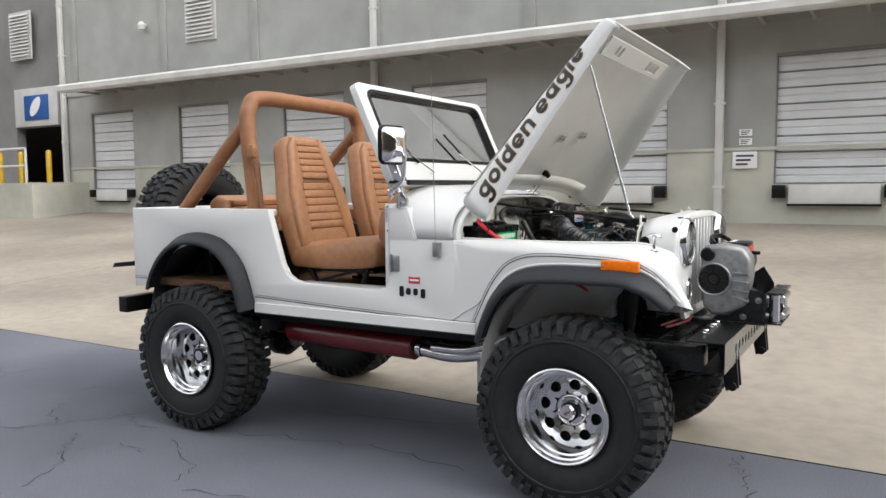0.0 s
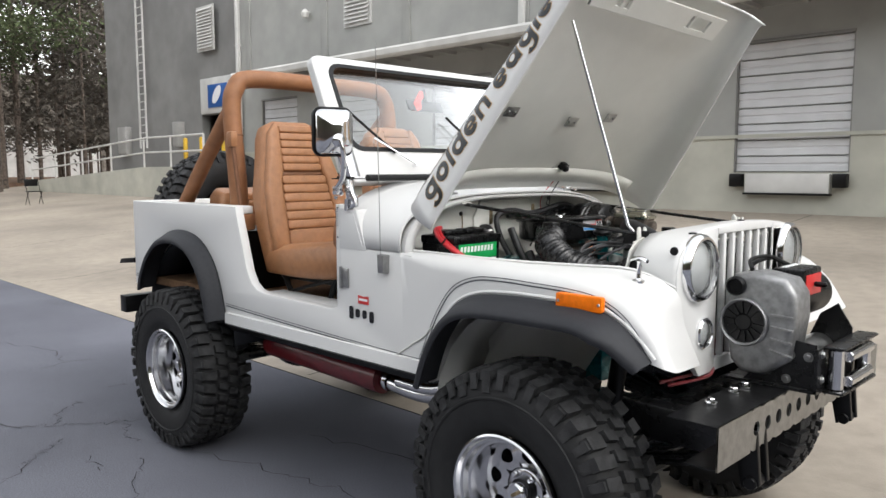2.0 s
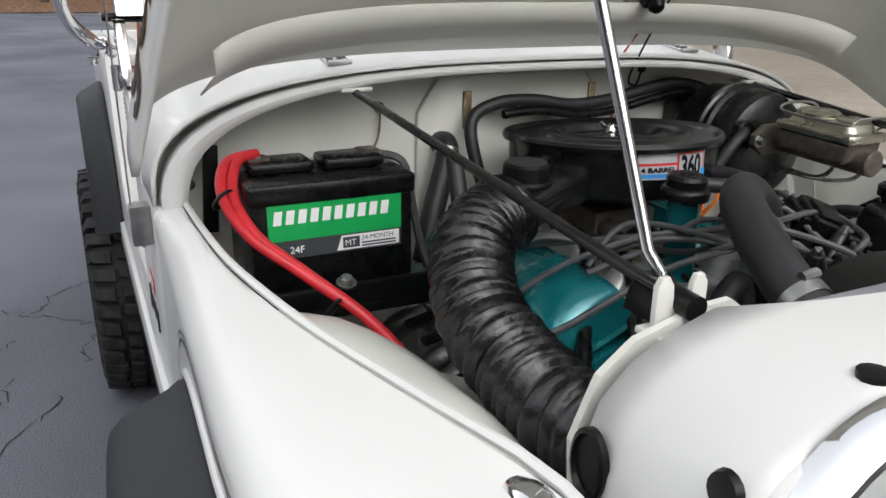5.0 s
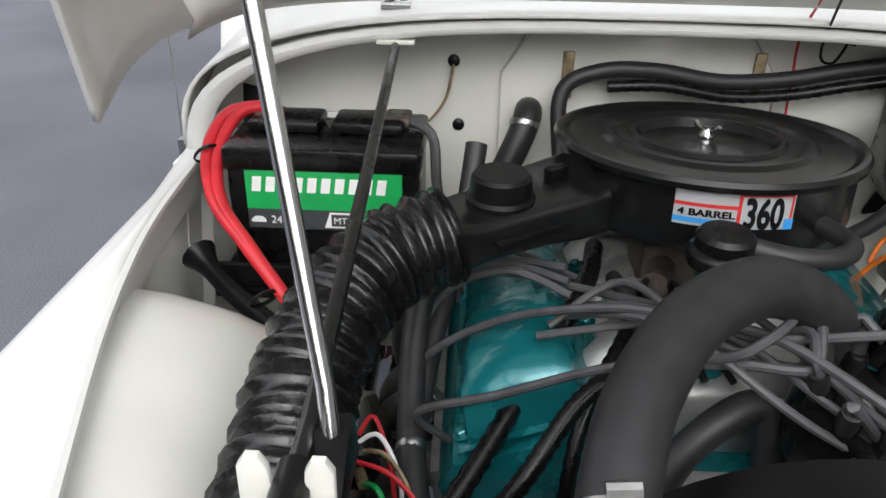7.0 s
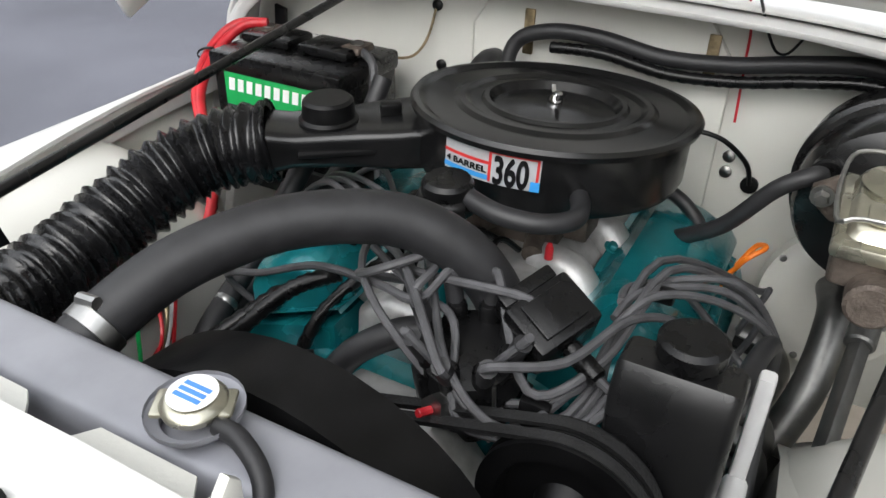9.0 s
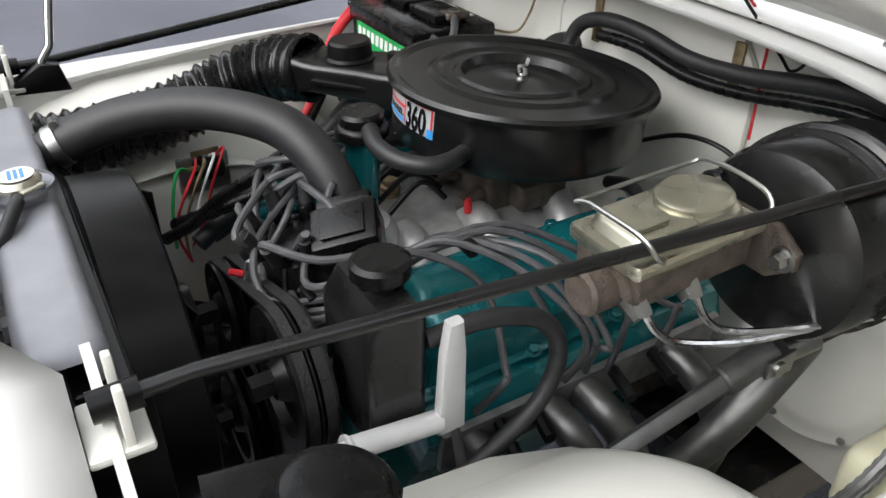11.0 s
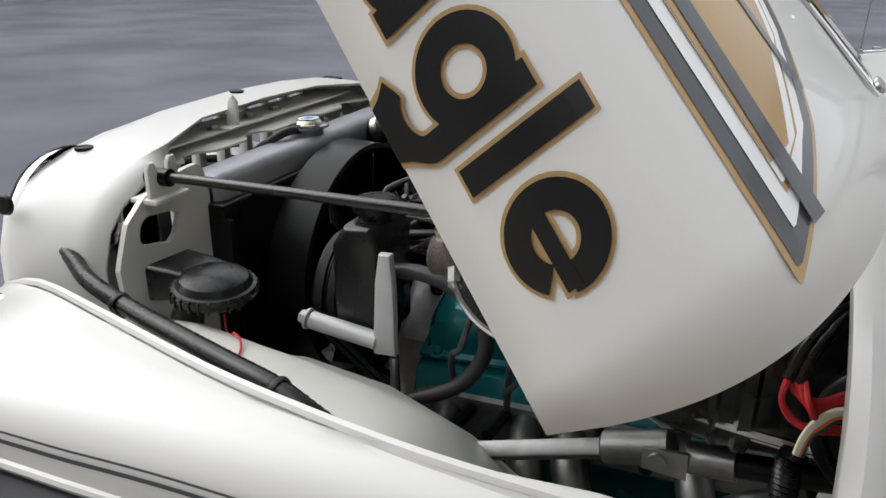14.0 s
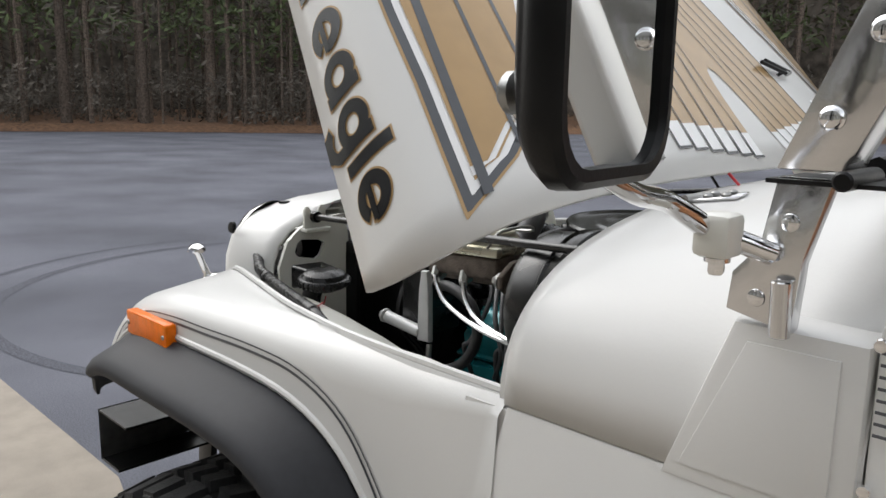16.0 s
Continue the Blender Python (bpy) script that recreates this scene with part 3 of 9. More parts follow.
for x in (-36.2, -33.2, -30.2, -27.4, -24.6, -22.6, -20.4):
    part("post", rod((x, 9.12, ramp_z(x)), (x, 9.12, ramp_z(x) + 1.0), 0.035, 8), TRIM_WHITE, rail)
for h in (0.5, 1.0):
    part("bar", tube([(x, 9.12, ramp_z(x) + h) for x in (-36.2, -24.5, -20.4)], 0.032, 8, 1), TRIM_WHITE, rail)
for x in (-22.7, -21.6, -20.2):
    b = thing("bollard", "yellow steel safety post by the doorway", "bollard", (x, 9.7, 1.6), "bollards")
    part("post", lathe([(0, 0), (0.075, 0), (0.075, 0.95), (0.05, 1.0), (0, 1.01)], 14, pose(x, 9.7, 1.60)), YELLOW, b)
ladder = thing("wall_ladder", "grey steel roof ladder on the wing wall", "ladder", (-28.1, WALL_Y, 2))
for s in (-0.28, 0.28):
    part("rail", box(-28.1 + s - 0.03, -28.1 + s + 0.03, WALL_Y - 0.12, WALL_Y - 0.06, 2.4, 8.8), TRIM_WHITE, ladder, smooth=False)
for k in range(20):
    part("rung", rod((-28.38, WALL_Y - 0.09, 2.7 + k * 0.3), (-27.82, WALL_Y - 0.09, 2.7 + k * 0.3), 0.02, 6), TRIM_WHITE, ladder)
for x, z, w, h in ((-30.0, 2.2, 0.8, 1.1), (-25.3, 2.4, 0.5, 0.9)):
    bx = thing("wall_box", "grey electrical cabinet on the wing wall", "cabinet", (x, WALL_Y, z), "wall cabinets")
    part("case", box(x - w / 2, x + w / 2, WALL_Y - 0.15, WALL_Y + 0.098, z, z + h, 0.015), ROOFING, bx)
    part("door", box(x - w / 2 + 0.04, x + w / 2 - 0.04, WALL_Y - 0.165, WALL_Y - 0.152, z + 0.05, z + h - 0.05, 0.005), ROOFING, bx)

# folding chair near the ramp
chair = thing("folding_chair", "dark metal folding chair standing on the concrete", "chair", (-26.50, 6.10, ground_z(6.10)))
cz = ground_z(6.10)
part("seat", box(-26.72, -26.30, 5.90, 6.32, cz + 0.43, cz + 0.46, 0.01), SATIN, chair)
part("backrest", box(-26.76, -26.73, 5.90, 6.32, cz + 0.62, cz + 0.86, 0.01), SATIN, chair)
for y in (5.90, 6.32):
    part("leg", tube([(-26.28, y, cz), (-26.74, y, cz + 0.86)], 0.012, 6, 1), SATIN, chair)
    part("leg", tube([(-26.72, y, cz), (-26.34, y, cz + 0.45)], 0.012, 6, 1), SATIN, chair)

# ---- woods ----
rng = random.Random(5)
bm = grid([[(-36.7, -120, 0.03), (-36.7, 8.9, 0.03)], [(-44, -120, 0.9), (-44, 30, 0.9)], [(-60, -120, 1.0), (-60, 40, 1.0)], [(-300, -200, 3), (-300, 200, 3)]])
tagged(part("leaf_litter", bm, LITTER, smooth=False), "rust-brown leaf litter under the pines", "leaf litter", kind="stuff")


def lot_edge(a, d=0.0):
    """A place on the wooded far edge of the lot: a wide arc, by its bearing in degrees, d metres into the trees."""
    r = 44.0 + 3.0 * math.sin(radians(a * 2.3)) + d
    return r * math.cos(radians(a)), r * math.sin(radians(a))


bm = grid([[lot_edge(a, d) + (z,) for d, z in ((0.0, 0.02), (2.0, 0.35), (40.0, 1.5))] for a in range(-128, 13, 4)])
tagged(part("leaf_litter", bm, LITTER, smooth=False), "rust-brown leaf litter bank along the lot", "leaf litter", kind="stuff")


def clump(bm, c, r, rng, n):
    """A loose cloud of small needle tufts."""
    for _ in range(n * 3):
        d = Vector((rng.gauss(0, 1), rng.gauss(0, 1), rng.gauss(0, 0.6)))
        p = Vector(c) + d * r * 0.45
        a = Vector((rng.uniform(-1, 1), rng.uniform(-1, 1), rng.uniform(-0.6, 0.9))).normalized()
        b = a.orthogonal().normalized()
        s = r * rng.uniform(0.07, 0.16)
        v = [bm.verts.new(p + a * s), bm.verts.new(p + b * s * 0.28), bm.verts.new(p - a * s), bm.verts.new(p - b * s * 0.28)]
        bm.faces.new(v)


def pine(x, y, h, rng, z=0.0):
    t = thing("pine_tree", "tall pine with a bare lower trunk", "tree", (x, y, z), "pines round the lot")
    lean = rng.uniform(-0.5, 0.5)
    bm = tube([(x, y, z - 0.2), (x + lean * 0.2, y, z + h * 0.4), (x + lean, y, z + h)], lambda u: 0.21 * (1 - 0.75 * u) * h / 16, 9, 4)
    crown = bmesh.new()
    for k in range(16):
        hz = h * rng.uniform(0.38 if x < -30 else 0.42, 1.0)
        a = rng.uniform(0, 6.28)
        ln = (1.15 - hz / h) * h * rng.uniform(0.18, 0.34) + 0.6
        base = Vector((x + lean * (hz / h), y, z + hz * 0.97))
        tip = base + Vector((math.cos(a) * ln, math.sin(a) * ln, rng.uniform(0.0, 0.6)))
        tube([base, tip], lambda u: 0.05 * (1 - 0.7 * u), 5, 1, bm=bm)
        clump(crown, tip, 1.4, rng, 34)
        clump(crown, base.lerp(tip, 0.6), 1.1, rng, 20)
    part("trunk", bm, BARK, t)
    part("crown", crown, NEEDLES, t, smooth=False)


def near_trees():
    for x, y, h in ((-38, 8.2, 17), (-40, 6.5, 19), (-39, 3.5, 16), (-43, 9.5, 18), (-41, 0.5, 17), (-45, 6.8, 18), (-46, 2.5, 16), (-40, -4, 18), (-44, 11, 17), (-39.5, -1.5, 16), (-42, 4.6, 18), (-47, 5, 17), (-42.5, 7.6, 16), (-48, 8.5, 18), (-45, -3, 17), (-50, 1, 18), (-41, 9.3, 17), (-49, -6, 17)):
        pine(x, y, h, rng, 0.05)
    for i in range(16):
        x, y = lot_edge(-85 + i * 5.6 + rng.uniform(-2, 2), 3 + rng.uniform(0, 4))
        pine(x, y, rng.uniform(19, 26), rng, 0.4)


near_trees()
# dense stand behind: trunks and understorey as one mass each
bm = bmesh.new()
fol = bmesh.new()
tw = bmesh.new()
for i in range(420):
    if i % 3:
        x, y = lot_edge(rng.uniform(-115, 11), 2.5 + abs(rng.gauss(0, 8)))
    else:
        x, y = -42 - abs(rng.gauss(0, 12)), rng.uniform(-45, 26)
    h = rng.uniform(9, 17) * (1.6 if i % 3 else 1.0)
    r = rng.uniform(0.06, 0.17)
    tube([(x, y, 0), (x + rng.uniform(-0.4, 0.4), y, h)], lambda u: r * (1 - 0.6 * u), 6, 1, bm=bm)
    for k in range(7 if i % 3 else 3):
        c = (x + rng.uniform(-1.6, 1.6), y + rng.uniform(-1.4, 1.4), h * rng.uniform(0.25 if i % 3 else 0.6, 1.0))
        clump(fol if rng.random() < 0.62 else tw, c, rng.uniform(1.4, 3.0) if i % 3 else rng.uniform(1.0, 2.0), rng, 16)
    for k in range(3 if i % 3 else 15):
        clump(tw, (x + rng.uniform(-2, 2), y + rng.uniform(-1, 1.5), rng.uniform(0.6, 3.4) if i % 3 else rng.uniform(3.0, 12.0)), rng.uniform(0.8, 1.5) * (1 if i % 3 else 1.4), rng, 22)
woods = tagged(part("woods", bm, BARK), "dense winter woods of thin grey-brown trunks", "woods", kind="stuff")
tagged(part("woods_foliage", fol, NEEDLES, smooth=False), "dark green pine foliage of the far woods", "foliage", kind="stuff")
tagged(part("woods_brush", tw, BRUSH, smooth=False), "bare brown twigs and underbrush of the woods", "brush", kind="stuff")
bm = grid([[lot_edge(a, 24) + (z,) for z in (-1, 22)] for a in range(-128, 13, 4)])
tagged(part("backdrop_front", bm, BRUSH, smooth=False), "dim depth of the far woods", "woods", kind="structure")
bm = grid([[(-90, -120, -1), (-90, -120, 12)], [(-90, 90, -1), (-90, 90, 12)]])
tagged(part("backdrop_rear", bm, BRUSH, smooth=False), "dim depth of the far woods", "woods", kind="structure")

# pale low building and a dark container beyond the trees
far = thing("far_building", "low white building beyond the pines", "building", (-68, 8, 1.0), kind="")
part("wall", box(-72, -66, -6, 24, 0.9, 4.4), TRIM_WHITE, far, smooth=False)
part("roof", prism([(-6.4, 4.4), (24.4, 4.4), (24.4, 4.6), (9, 5.6), (-6.4, 4.6)], -72.4, -65.6, "x"), ROOFING, far, smooth=False)
cont = thing("container", "dark green refuse container under the pines", "container", (-52, 4.5, 0.95))
part("body", prism([(-53.2, 0.95), (-50.8, 0.95), (-50.6, 2.5), (-53.4, 2.5)], 3.2, 5.8, "y", 0.03), WALL_DARK, cont)
part("lid", box(-53.5, -50.5, 3.1, 5.9, 2.505, 2.62, 0.03), SATIN, cont)


def tyre_mark(cx, cy, r, a0, a1, w):
    """A faint dark curve left by turning tyres."""
    rows = []
    for k in range(41):
        a = radians(a0 + (a1 - a0) * k / 40)
        rows.append([(cx + (r + q) * math.cos(a), cy + (r + q) * math.sin(a), 0.003) for q in (-w / 2, w / 2)])
    tagged(part("tyre_mark", grid(rows), MARK, smooth=False), "faint dark tyre mark on the asphalt", "tyre mark", group="tyre marks", kind="structure")


tyre_mark(4.2, -2.35, 2.35, -20, 115, 0.10)
tyre_mark(4.2, -2.35, 2.75, -10, 100, 0.07)


# ---- the vehicle ----
VEH = thing("off_road_vehicle", "white open-top off-road vehicle with tan seats and a raised hood", "vehicle", (-1.2, 0, 0))
AX_F, AX_R, HUB_Z, TRACK = 0.05, -2.32, 0.438, 0.715
TUB_Y = 0.735
ARCH_F = [(-0.42, 0.735), (-0.385, 0.83), (-0.335, 0.925), (-0.255, 1.015), (-0.15, 1.062), (0.0, 1.078), (0.175, 1.080), (0.30, 1.079), (0.375, 1.060), (0.440, 1.020), (0.510, 0.950)]
ARCH_R = [(-2.735, 0.84), (-2.70, 0.93), (-2.61, 1.05), (-2.48, 1.14), (-2.33, 1.172), (-2.18, 1.16), (-2.06, 1.11), (-1.96, 1.01), (-1.905, 0.89), (-1.865, 0.755)]


def both(fn):
    for s in (-1, 1):
        fn(s)


def tub_side(s):
    """One side of the body tub with the door opening and the rear wheel arch."""
    poly = [(-2.905, 0.83)] + ARCH_R + [(-0.425, 0.735), (-0.565, 1.187), (-0.930, 1.187), (-0.930, 1.0), (-0.940, 0.955), (-0.960, 0.93), (-1.0, 0.918), (-1.5, 0.925), (-1.57, 0.935), (-1.62, 0.965),
            (-1.655, 1.02), (-1.735, 1.27), (-1.75, 1.325), (-2.905, 1.325)]
    y0, y1 = (s * TUB_Y, s * (TUB_Y - 0.045))
    part("body_side", prism(poly, y0, y1, "y", 0.006), WHITE, VEH, angle=30)
    # top rail and inner jambs
    part("body_rail", box(-2.905, -1.80, min(s * 0.60, s * (TUB_Y - 0.045)), max(s * 0.60, s * (TUB_Y - 0.045)), 1.285, 1.323, 0.008), WHITE, VEH)
    part("side_trim", box(-2.86, -1.80, min(s * 0.59, s * 0.684), max(s * 0.59, s * 0.684), 1.20, 1.284, 0.01), TAN_VINYL, VEH, "tan inner side panel")
    # wheel house over the rear tyre
    bm = box(-2.80, -1.87, min(s * 0.36, s * 0.684), max(s * 0.36, s * 0.684), 1.178, 1.194, 0.003)
    box(-2.80, -1.87, min(s * 0.345, s * 0.36), max(s * 0.345, s * 0.36), 0.70, 1.194, 0.003, bm=bm)
    box(-1.872, -1.858, min(s * 0.36, s * 0.684), max(s * 0.36, s * 0.684), 0.76, 1.1935, 0.003, bm=bm)
    part("wheel_house", bm, SATIN, VEH, "dark inner rear wheel house")
    # sill
    part("rocker", prism([(s * (TUB_Y - 0.02), 0.80), (s * (TUB_Y + 0.012), 0.79), (s * (TUB_Y + 0.014), 0.735), (s * (TUB_Y - 0.03), 0.70), (s * (TUB_Y - 0.10), 0.70), (s * (TUB_Y - 0.10), 0.80)], -1.86, -0.43, "x", 0.006), WHITE, VEH, "white rolled rocker panel")
    part("rocker_edge", prism([(s * (TUB_Y + 0.0145), 0.739), (s * (TUB_Y + 0.0165), 0.734), (s * (TUB_Y - 0.03), 0.694), (s * (TUB_Y - 0.034), 0.698)], -1.86, -0.43, "x"), SATIN, VEH, "dark lower edge", smooth=False)
    part("sill_plate", box(-1.62, -0.93, min(s * 0.55, s * 0.688), max(s * 0.55, s * 0.688), 0.885, 0.914, 0.008), WHITE, VEH)
    # pinstripes along the lower side
    for k, (dz, w) in enumerate(((0.0, 0.005), (0.012, 0.003))):
        a = [(-2.9, 0.848), (-2.79, 0.848)]
        part("pinstripe", box(a[0][0], a[1][0], min(s * (TUB_Y + 0.0008), s * (TUB_Y - 0.001)), max(s * (TUB_Y + 0.0008), s * (TUB_Y - 0.001)), 0.88 + dz, 0.88 + dz + w), DECAL_GREY, VEH, smooth=False)
        path = [(-1.86, 0.823), (-1.2, 0.800), (-0.47, 0.782), (-0.44, 0.80), (-0.40, 0.88), (-0.345, 0.985), (-0.27, 1.075), (-0.17, 1.118), (-0.05, 1.128), (0.10, 1.126), (0.22, 1.122), (0.32, 1.110), (0.40, 1.075), (0.45, 1.03), (0.50, 0.965)]
        stripe_strip(path, s, dz * 1.0, w)


def stripe_strip(path, s, off, w):
    """A thin painted line on the body side."""
    line = [Vector((x, 0, z)) for x, z in path]
    line = smooth_line(line, 5)
    bm = bmesh.new()
    lo, hi = [], []
    for i, p in enumerate(line):
        d = (line[min(i + 1, len(line) - 1)] - line[max(i - 1, 0)]).normalized()
        nrm = Vector((-d.z, 0, d.x))
        y = s * (side_y(p.x) + 0.0028)
        lo.append(bm.verts.new((p.x + nrm.x * off, y, p.z + nrm.z * off)))
        hi.append(bm.verts.new((p.x + nrm.x * (off + w), y, p.z + nrm.z * (off + w))))
    for i in range(len(line) - 1):
        bm.faces.new((lo[i], lo[i + 1], hi[i + 1], hi[i]))
    part("pinstripe", bm, DECAL_GREY, VEH, smooth=False)


def side_y(x):
    """Outer side of tub and fender along the length."""
    if x < -0.42:
        return TUB_Y
    return TUB_Y + 0.016 * min(1, (x + 0.42) / 0.5)


def fender(s):
    """Front fender: side above the arch, rounded shoulder, top sheet and the dropped nose."""
    top = [(-0.56, 1.187), (-0.46, 1.186), (-0.36, 1.184), (-0.25, 1.181), (-0.13, 1.178), (0.0, 1.174), (0.175, 1.168), (0.32, 1.150), (0.425, 1.115), (0.515, 1.045), (0.585, 0.935)]
    inner = [(-0.56, 0.719, 1.190), (-0.46, 0.716, 1.189), (-0.36, 0.712, 1.188), (-0.25, 0.703, 1.186), (-0.13, 0.683, 1.184), (0.0, 0.654, 1.182), (0.175, 0.604, 1.182), (0.32, 0.562, 1.178), (0.452, 0.51, 1.13), (0.458, 0.45, 1.01), (0.458, 0.335, 0.860)]
    arch3 = smooth_line([(x, 0, z) for x, z in ARCH_F], 4)
    top3 = smooth_line([(x, 0, z) for x, z in top], 4)
    inner3 = smooth_line(inner, 4)
    rows = []
    n = len(arch3)
    for i in range(n):
        u = i / (n - 1)
        A, T, I = arch3[i], top3[i], inner3[i]
        A = Vector((A.x, s * (side_y(A.x) + 0.0015), A.z))
        T = Vector((T.x, s * (side_y(T.x) + 0.0015), T.z))
        I = Vector((I.x, s * I.y - (0.026 if s < 0 and I.x < 0.4 else 0) * s, I.z))
        r = 0.018 + 0.030 * min(1.0, u * 6)
        down = (A - T).normalized()
        inward = (I - T).normalized()
        row = [A - Vector((0, s * 0.03, 0)), A, A.lerp(T + down * r, 0.33), A.lerp(T + down * r, 0.66)]
        for k in range(7):
            a = k / 6 * math.pi / 2
            row.append(T + down * r * (1 - math.sin(a)) + inward * r * (1 - math.cos(a)))
        E = T + inward * r
        lift = Vector((0, 0, 0.006 * math.sin(min(1, u * 1.4) * math.pi)))
        row += [E.lerp(I, 0.35) + lift, E.lerp(I, 0.7) + lift * 0.7, I]
        row.append(I + (Vector((0, -s * 0.002, -0.05)) if u < 0.75 else Vector((-0.03, 0, -0.006))))
        rows.append(row)
    # rear edge: an upright joint with the tub
    rows.insert(0, [Vector((min(p.x, -0.545), p.y, p.z)) for p in rows[0]])
    part("fender", grid(rows), WHITE, VEH, "white front fender", angle=70)
    # pressed lip that follows the flare
    lip = [Vector((p.x, 0, p.z)) for p in arch3]
    pts = []
    for i, p in enumerate(lip):
        d = (lip[min(i + 1, n - 1)] - lip[max(i - 1, 0)]).normalized()
        pts.append(Vector((p.x - d.z * 0.019, s * (side_y(p.x) + 0.0005), p.z + d.x * 0.019)))
    part("arch_lip", tube(pts, 0.0062, 8, 1), WHITE, VEH)
    # raised lip along the engine bay
    part("fender_lip", tube([Vector((x, s * (y - 0.006 - (0.026 if s < 0 and x < 0.4 else 0)), z + 0.004)) for x, y, z in inner[:9]], 0.0055, 6, 3), WHITE, VEH)


def PROF(out):
    return [(0.010, 0.001), (0.012, 0.010), (0.002, 0.026), (-0.010, out * 0.55), (-0.022, out * 0.85), (-0.036, out), (-0.048, out + 0.004), (-0.058, out - 0.002), (-0.056, out - 0.014), (-0.042, out - 0.025), (-0.034, out * 0.5), (-0.028, -0.03)]


def seam(s):
    """Closing strip behind the joint of fender and tub."""
    part("seam_strip", prism([(-0.61, 1.182), (-0.50, 1.180), (-0.385, 0.76), (-0.47, 0.76)], s * 0.710, s * (TUB_Y - 0.0035), "y"), WHITE, VEH, smooth=False)


def flare(arch, s, name, out=0.10):
    """Moulded wheel-arch flare along the arch line."""
    line = smooth_line([Vector((x, 0, z)) for x, z in arch], 4)
    rows = []
    n = len(line)
    for i, p in enumerate(line):
        d = (line[min(i + 1, n - 1)] - line[max(i - 1, 0)]).normalized()
        nr = Vector((-d.z, 0, d.x))
        y = side_y(p.x)
        k = min(1.0, (n - 1 - i) / 7)
        k = 0.45 + 0.55 * k if p.x > 0.2 else 1.0
        prof = [(a * (0.55 + 0.45 * k), b * k) for a, b in PROF(out)]
        rows.append([Vector((p.x + nr.x * o, s * (y + q), p.z + nr.z * o)) for o, q in prof])
    bm = grid(rows, closed=True)
    part("wheel_flare", bm, FLARE, VEH, name, angle=60)


def wheel_house(s):
    """White inner fender over the front wheel, and the rear wheel tub."""
    def dome(x):
        pts = [(-0.60, 0.78), (-0.44, 0.87), (-0.36, 0.95), (-0.30, 1.025), (-0.26, 1.080), (-0.22, 1.124), (-0.17, 1.150), (-0.08, 1.162), (0.0, 1.167), (0.12, 1.17), (0.22, 1.155), (0.30, 1.11)]
        for (xa, za), (xb, zb) in zip(pts, pts[1:]):
            if x <= xb:
                t = (x - xa) / (xb - xa)
                t = t * t * (3 - 2 * t) * 0.4 + t * 0.6
                return za + (zb - za) * t
        return pts[-1][1]
    rows = []
    for k in range(31):
        x = -0.60 + k * 0.03
        deep = 0.4 - 0.22 * max(0.0, min(1.0, (x - 0.05) / 0.15))
        z = dome(x)
        yo = 0.722 - 0.15 * max(0, min(1, (x + 0.40) / 0.8))
        rows.append([(x, s * (yo + 0.02), z + 0.005), (x, s * yo, z + 0.003), (x, s * (yo - 0.05), z - 0.003), (x, s * (yo - 0.095), z - 0.016)]
                    + [(x, s * (yo - 0.095 - (yo - 0.505) * f), z - 0.016 - 0.12 * f ** 1.45) for f in (0.2, 0.4, 0.6, 0.8, 1.0)] + [(x, s * 0.407, z - 0.16), (x, s * 0.405, z - deep)])
    part("inner_fender", grid(rows), CREAM, VEH, "cream painted inner fender", angle=60, solid=0.004)
    # apron between fender edge and firewall
    part("side_apron", grid([[(-0.635, s * 0.728, 1.18), (-0.40, s * 0.712, 1.18), (-0.1, s * 0.672, 1.18), (0.3, s * 0.565, 1.17)], [(-0.635, s * 0.725, 0.80), (-0.40, s * 0.708, 0.86), (-0.1, s * 0.667, 1.1), (0.3, s * 0.56, 1.07)]]), CREAM, VEH, solid=0.003)
    # dark liner above the tyre
    rows = []
    for k in range(10):
        a = radians(-8 + k * 14)
        rows.append([(AX_F - 0.50 * math.cos(a), s * y, 0.56 + 0.50 * math.sin(a)) for y in (0.40, 0.66)])
    part("wheel_liner", grid(rows), CREAM, VEH, "cream underside of the wheel arch", solid=0.004)
    rows = []
    for k in range(15):
        a = radians(-5 + k * 13.6)
        rows.append([(AX_R - 0.48 * math.cos(a), s * y, 0.66 + 0.46 * math.sin(a)) for y in (0.42, 0.70)])
    part("rear_wheel_tub", grid(rows), FLARE, VEH, "dark rear wheel tub", solid=0.01)


# hood and cowl share one family of cross-sections
def barrel(x, n=25, hood_skin=False):
    """Half-round body section at x: from the lower edge of one side over the top to the other."""
    t = max(0.0, min(1.0, (x + 0.56) / 1.0))
    w = 0.735 - 0.23 * t
    zb = 1.165 + (1.275 - 1.165) * t
    zt = 1.405 + (1.352 - 1.405) * t
    if hood_skin:
        w, zb, zt = 0.772 - 0.18 * t, 1.155 + 0.120 * t, 1.405 - 0.028 * t
    elif x < -0.56:
        zt += (-0.56 - x) * 0.16
        zb = 1.188
        w = 0.735
    e = (3.6 if hood_skin else 3.0) + 1.8 * t
    out = []
    for k in range(n):
        a = math.pi * k / (n - 1)
        c, sn = math.cos(a), math.sin(a)
        y = -w * math.copysign(abs(c) ** (2 / e), c)
        z = zb + (zt - zb) * abs(sn) ** (2 / e)
        out.append(Vector((x, y, z)))
    return out


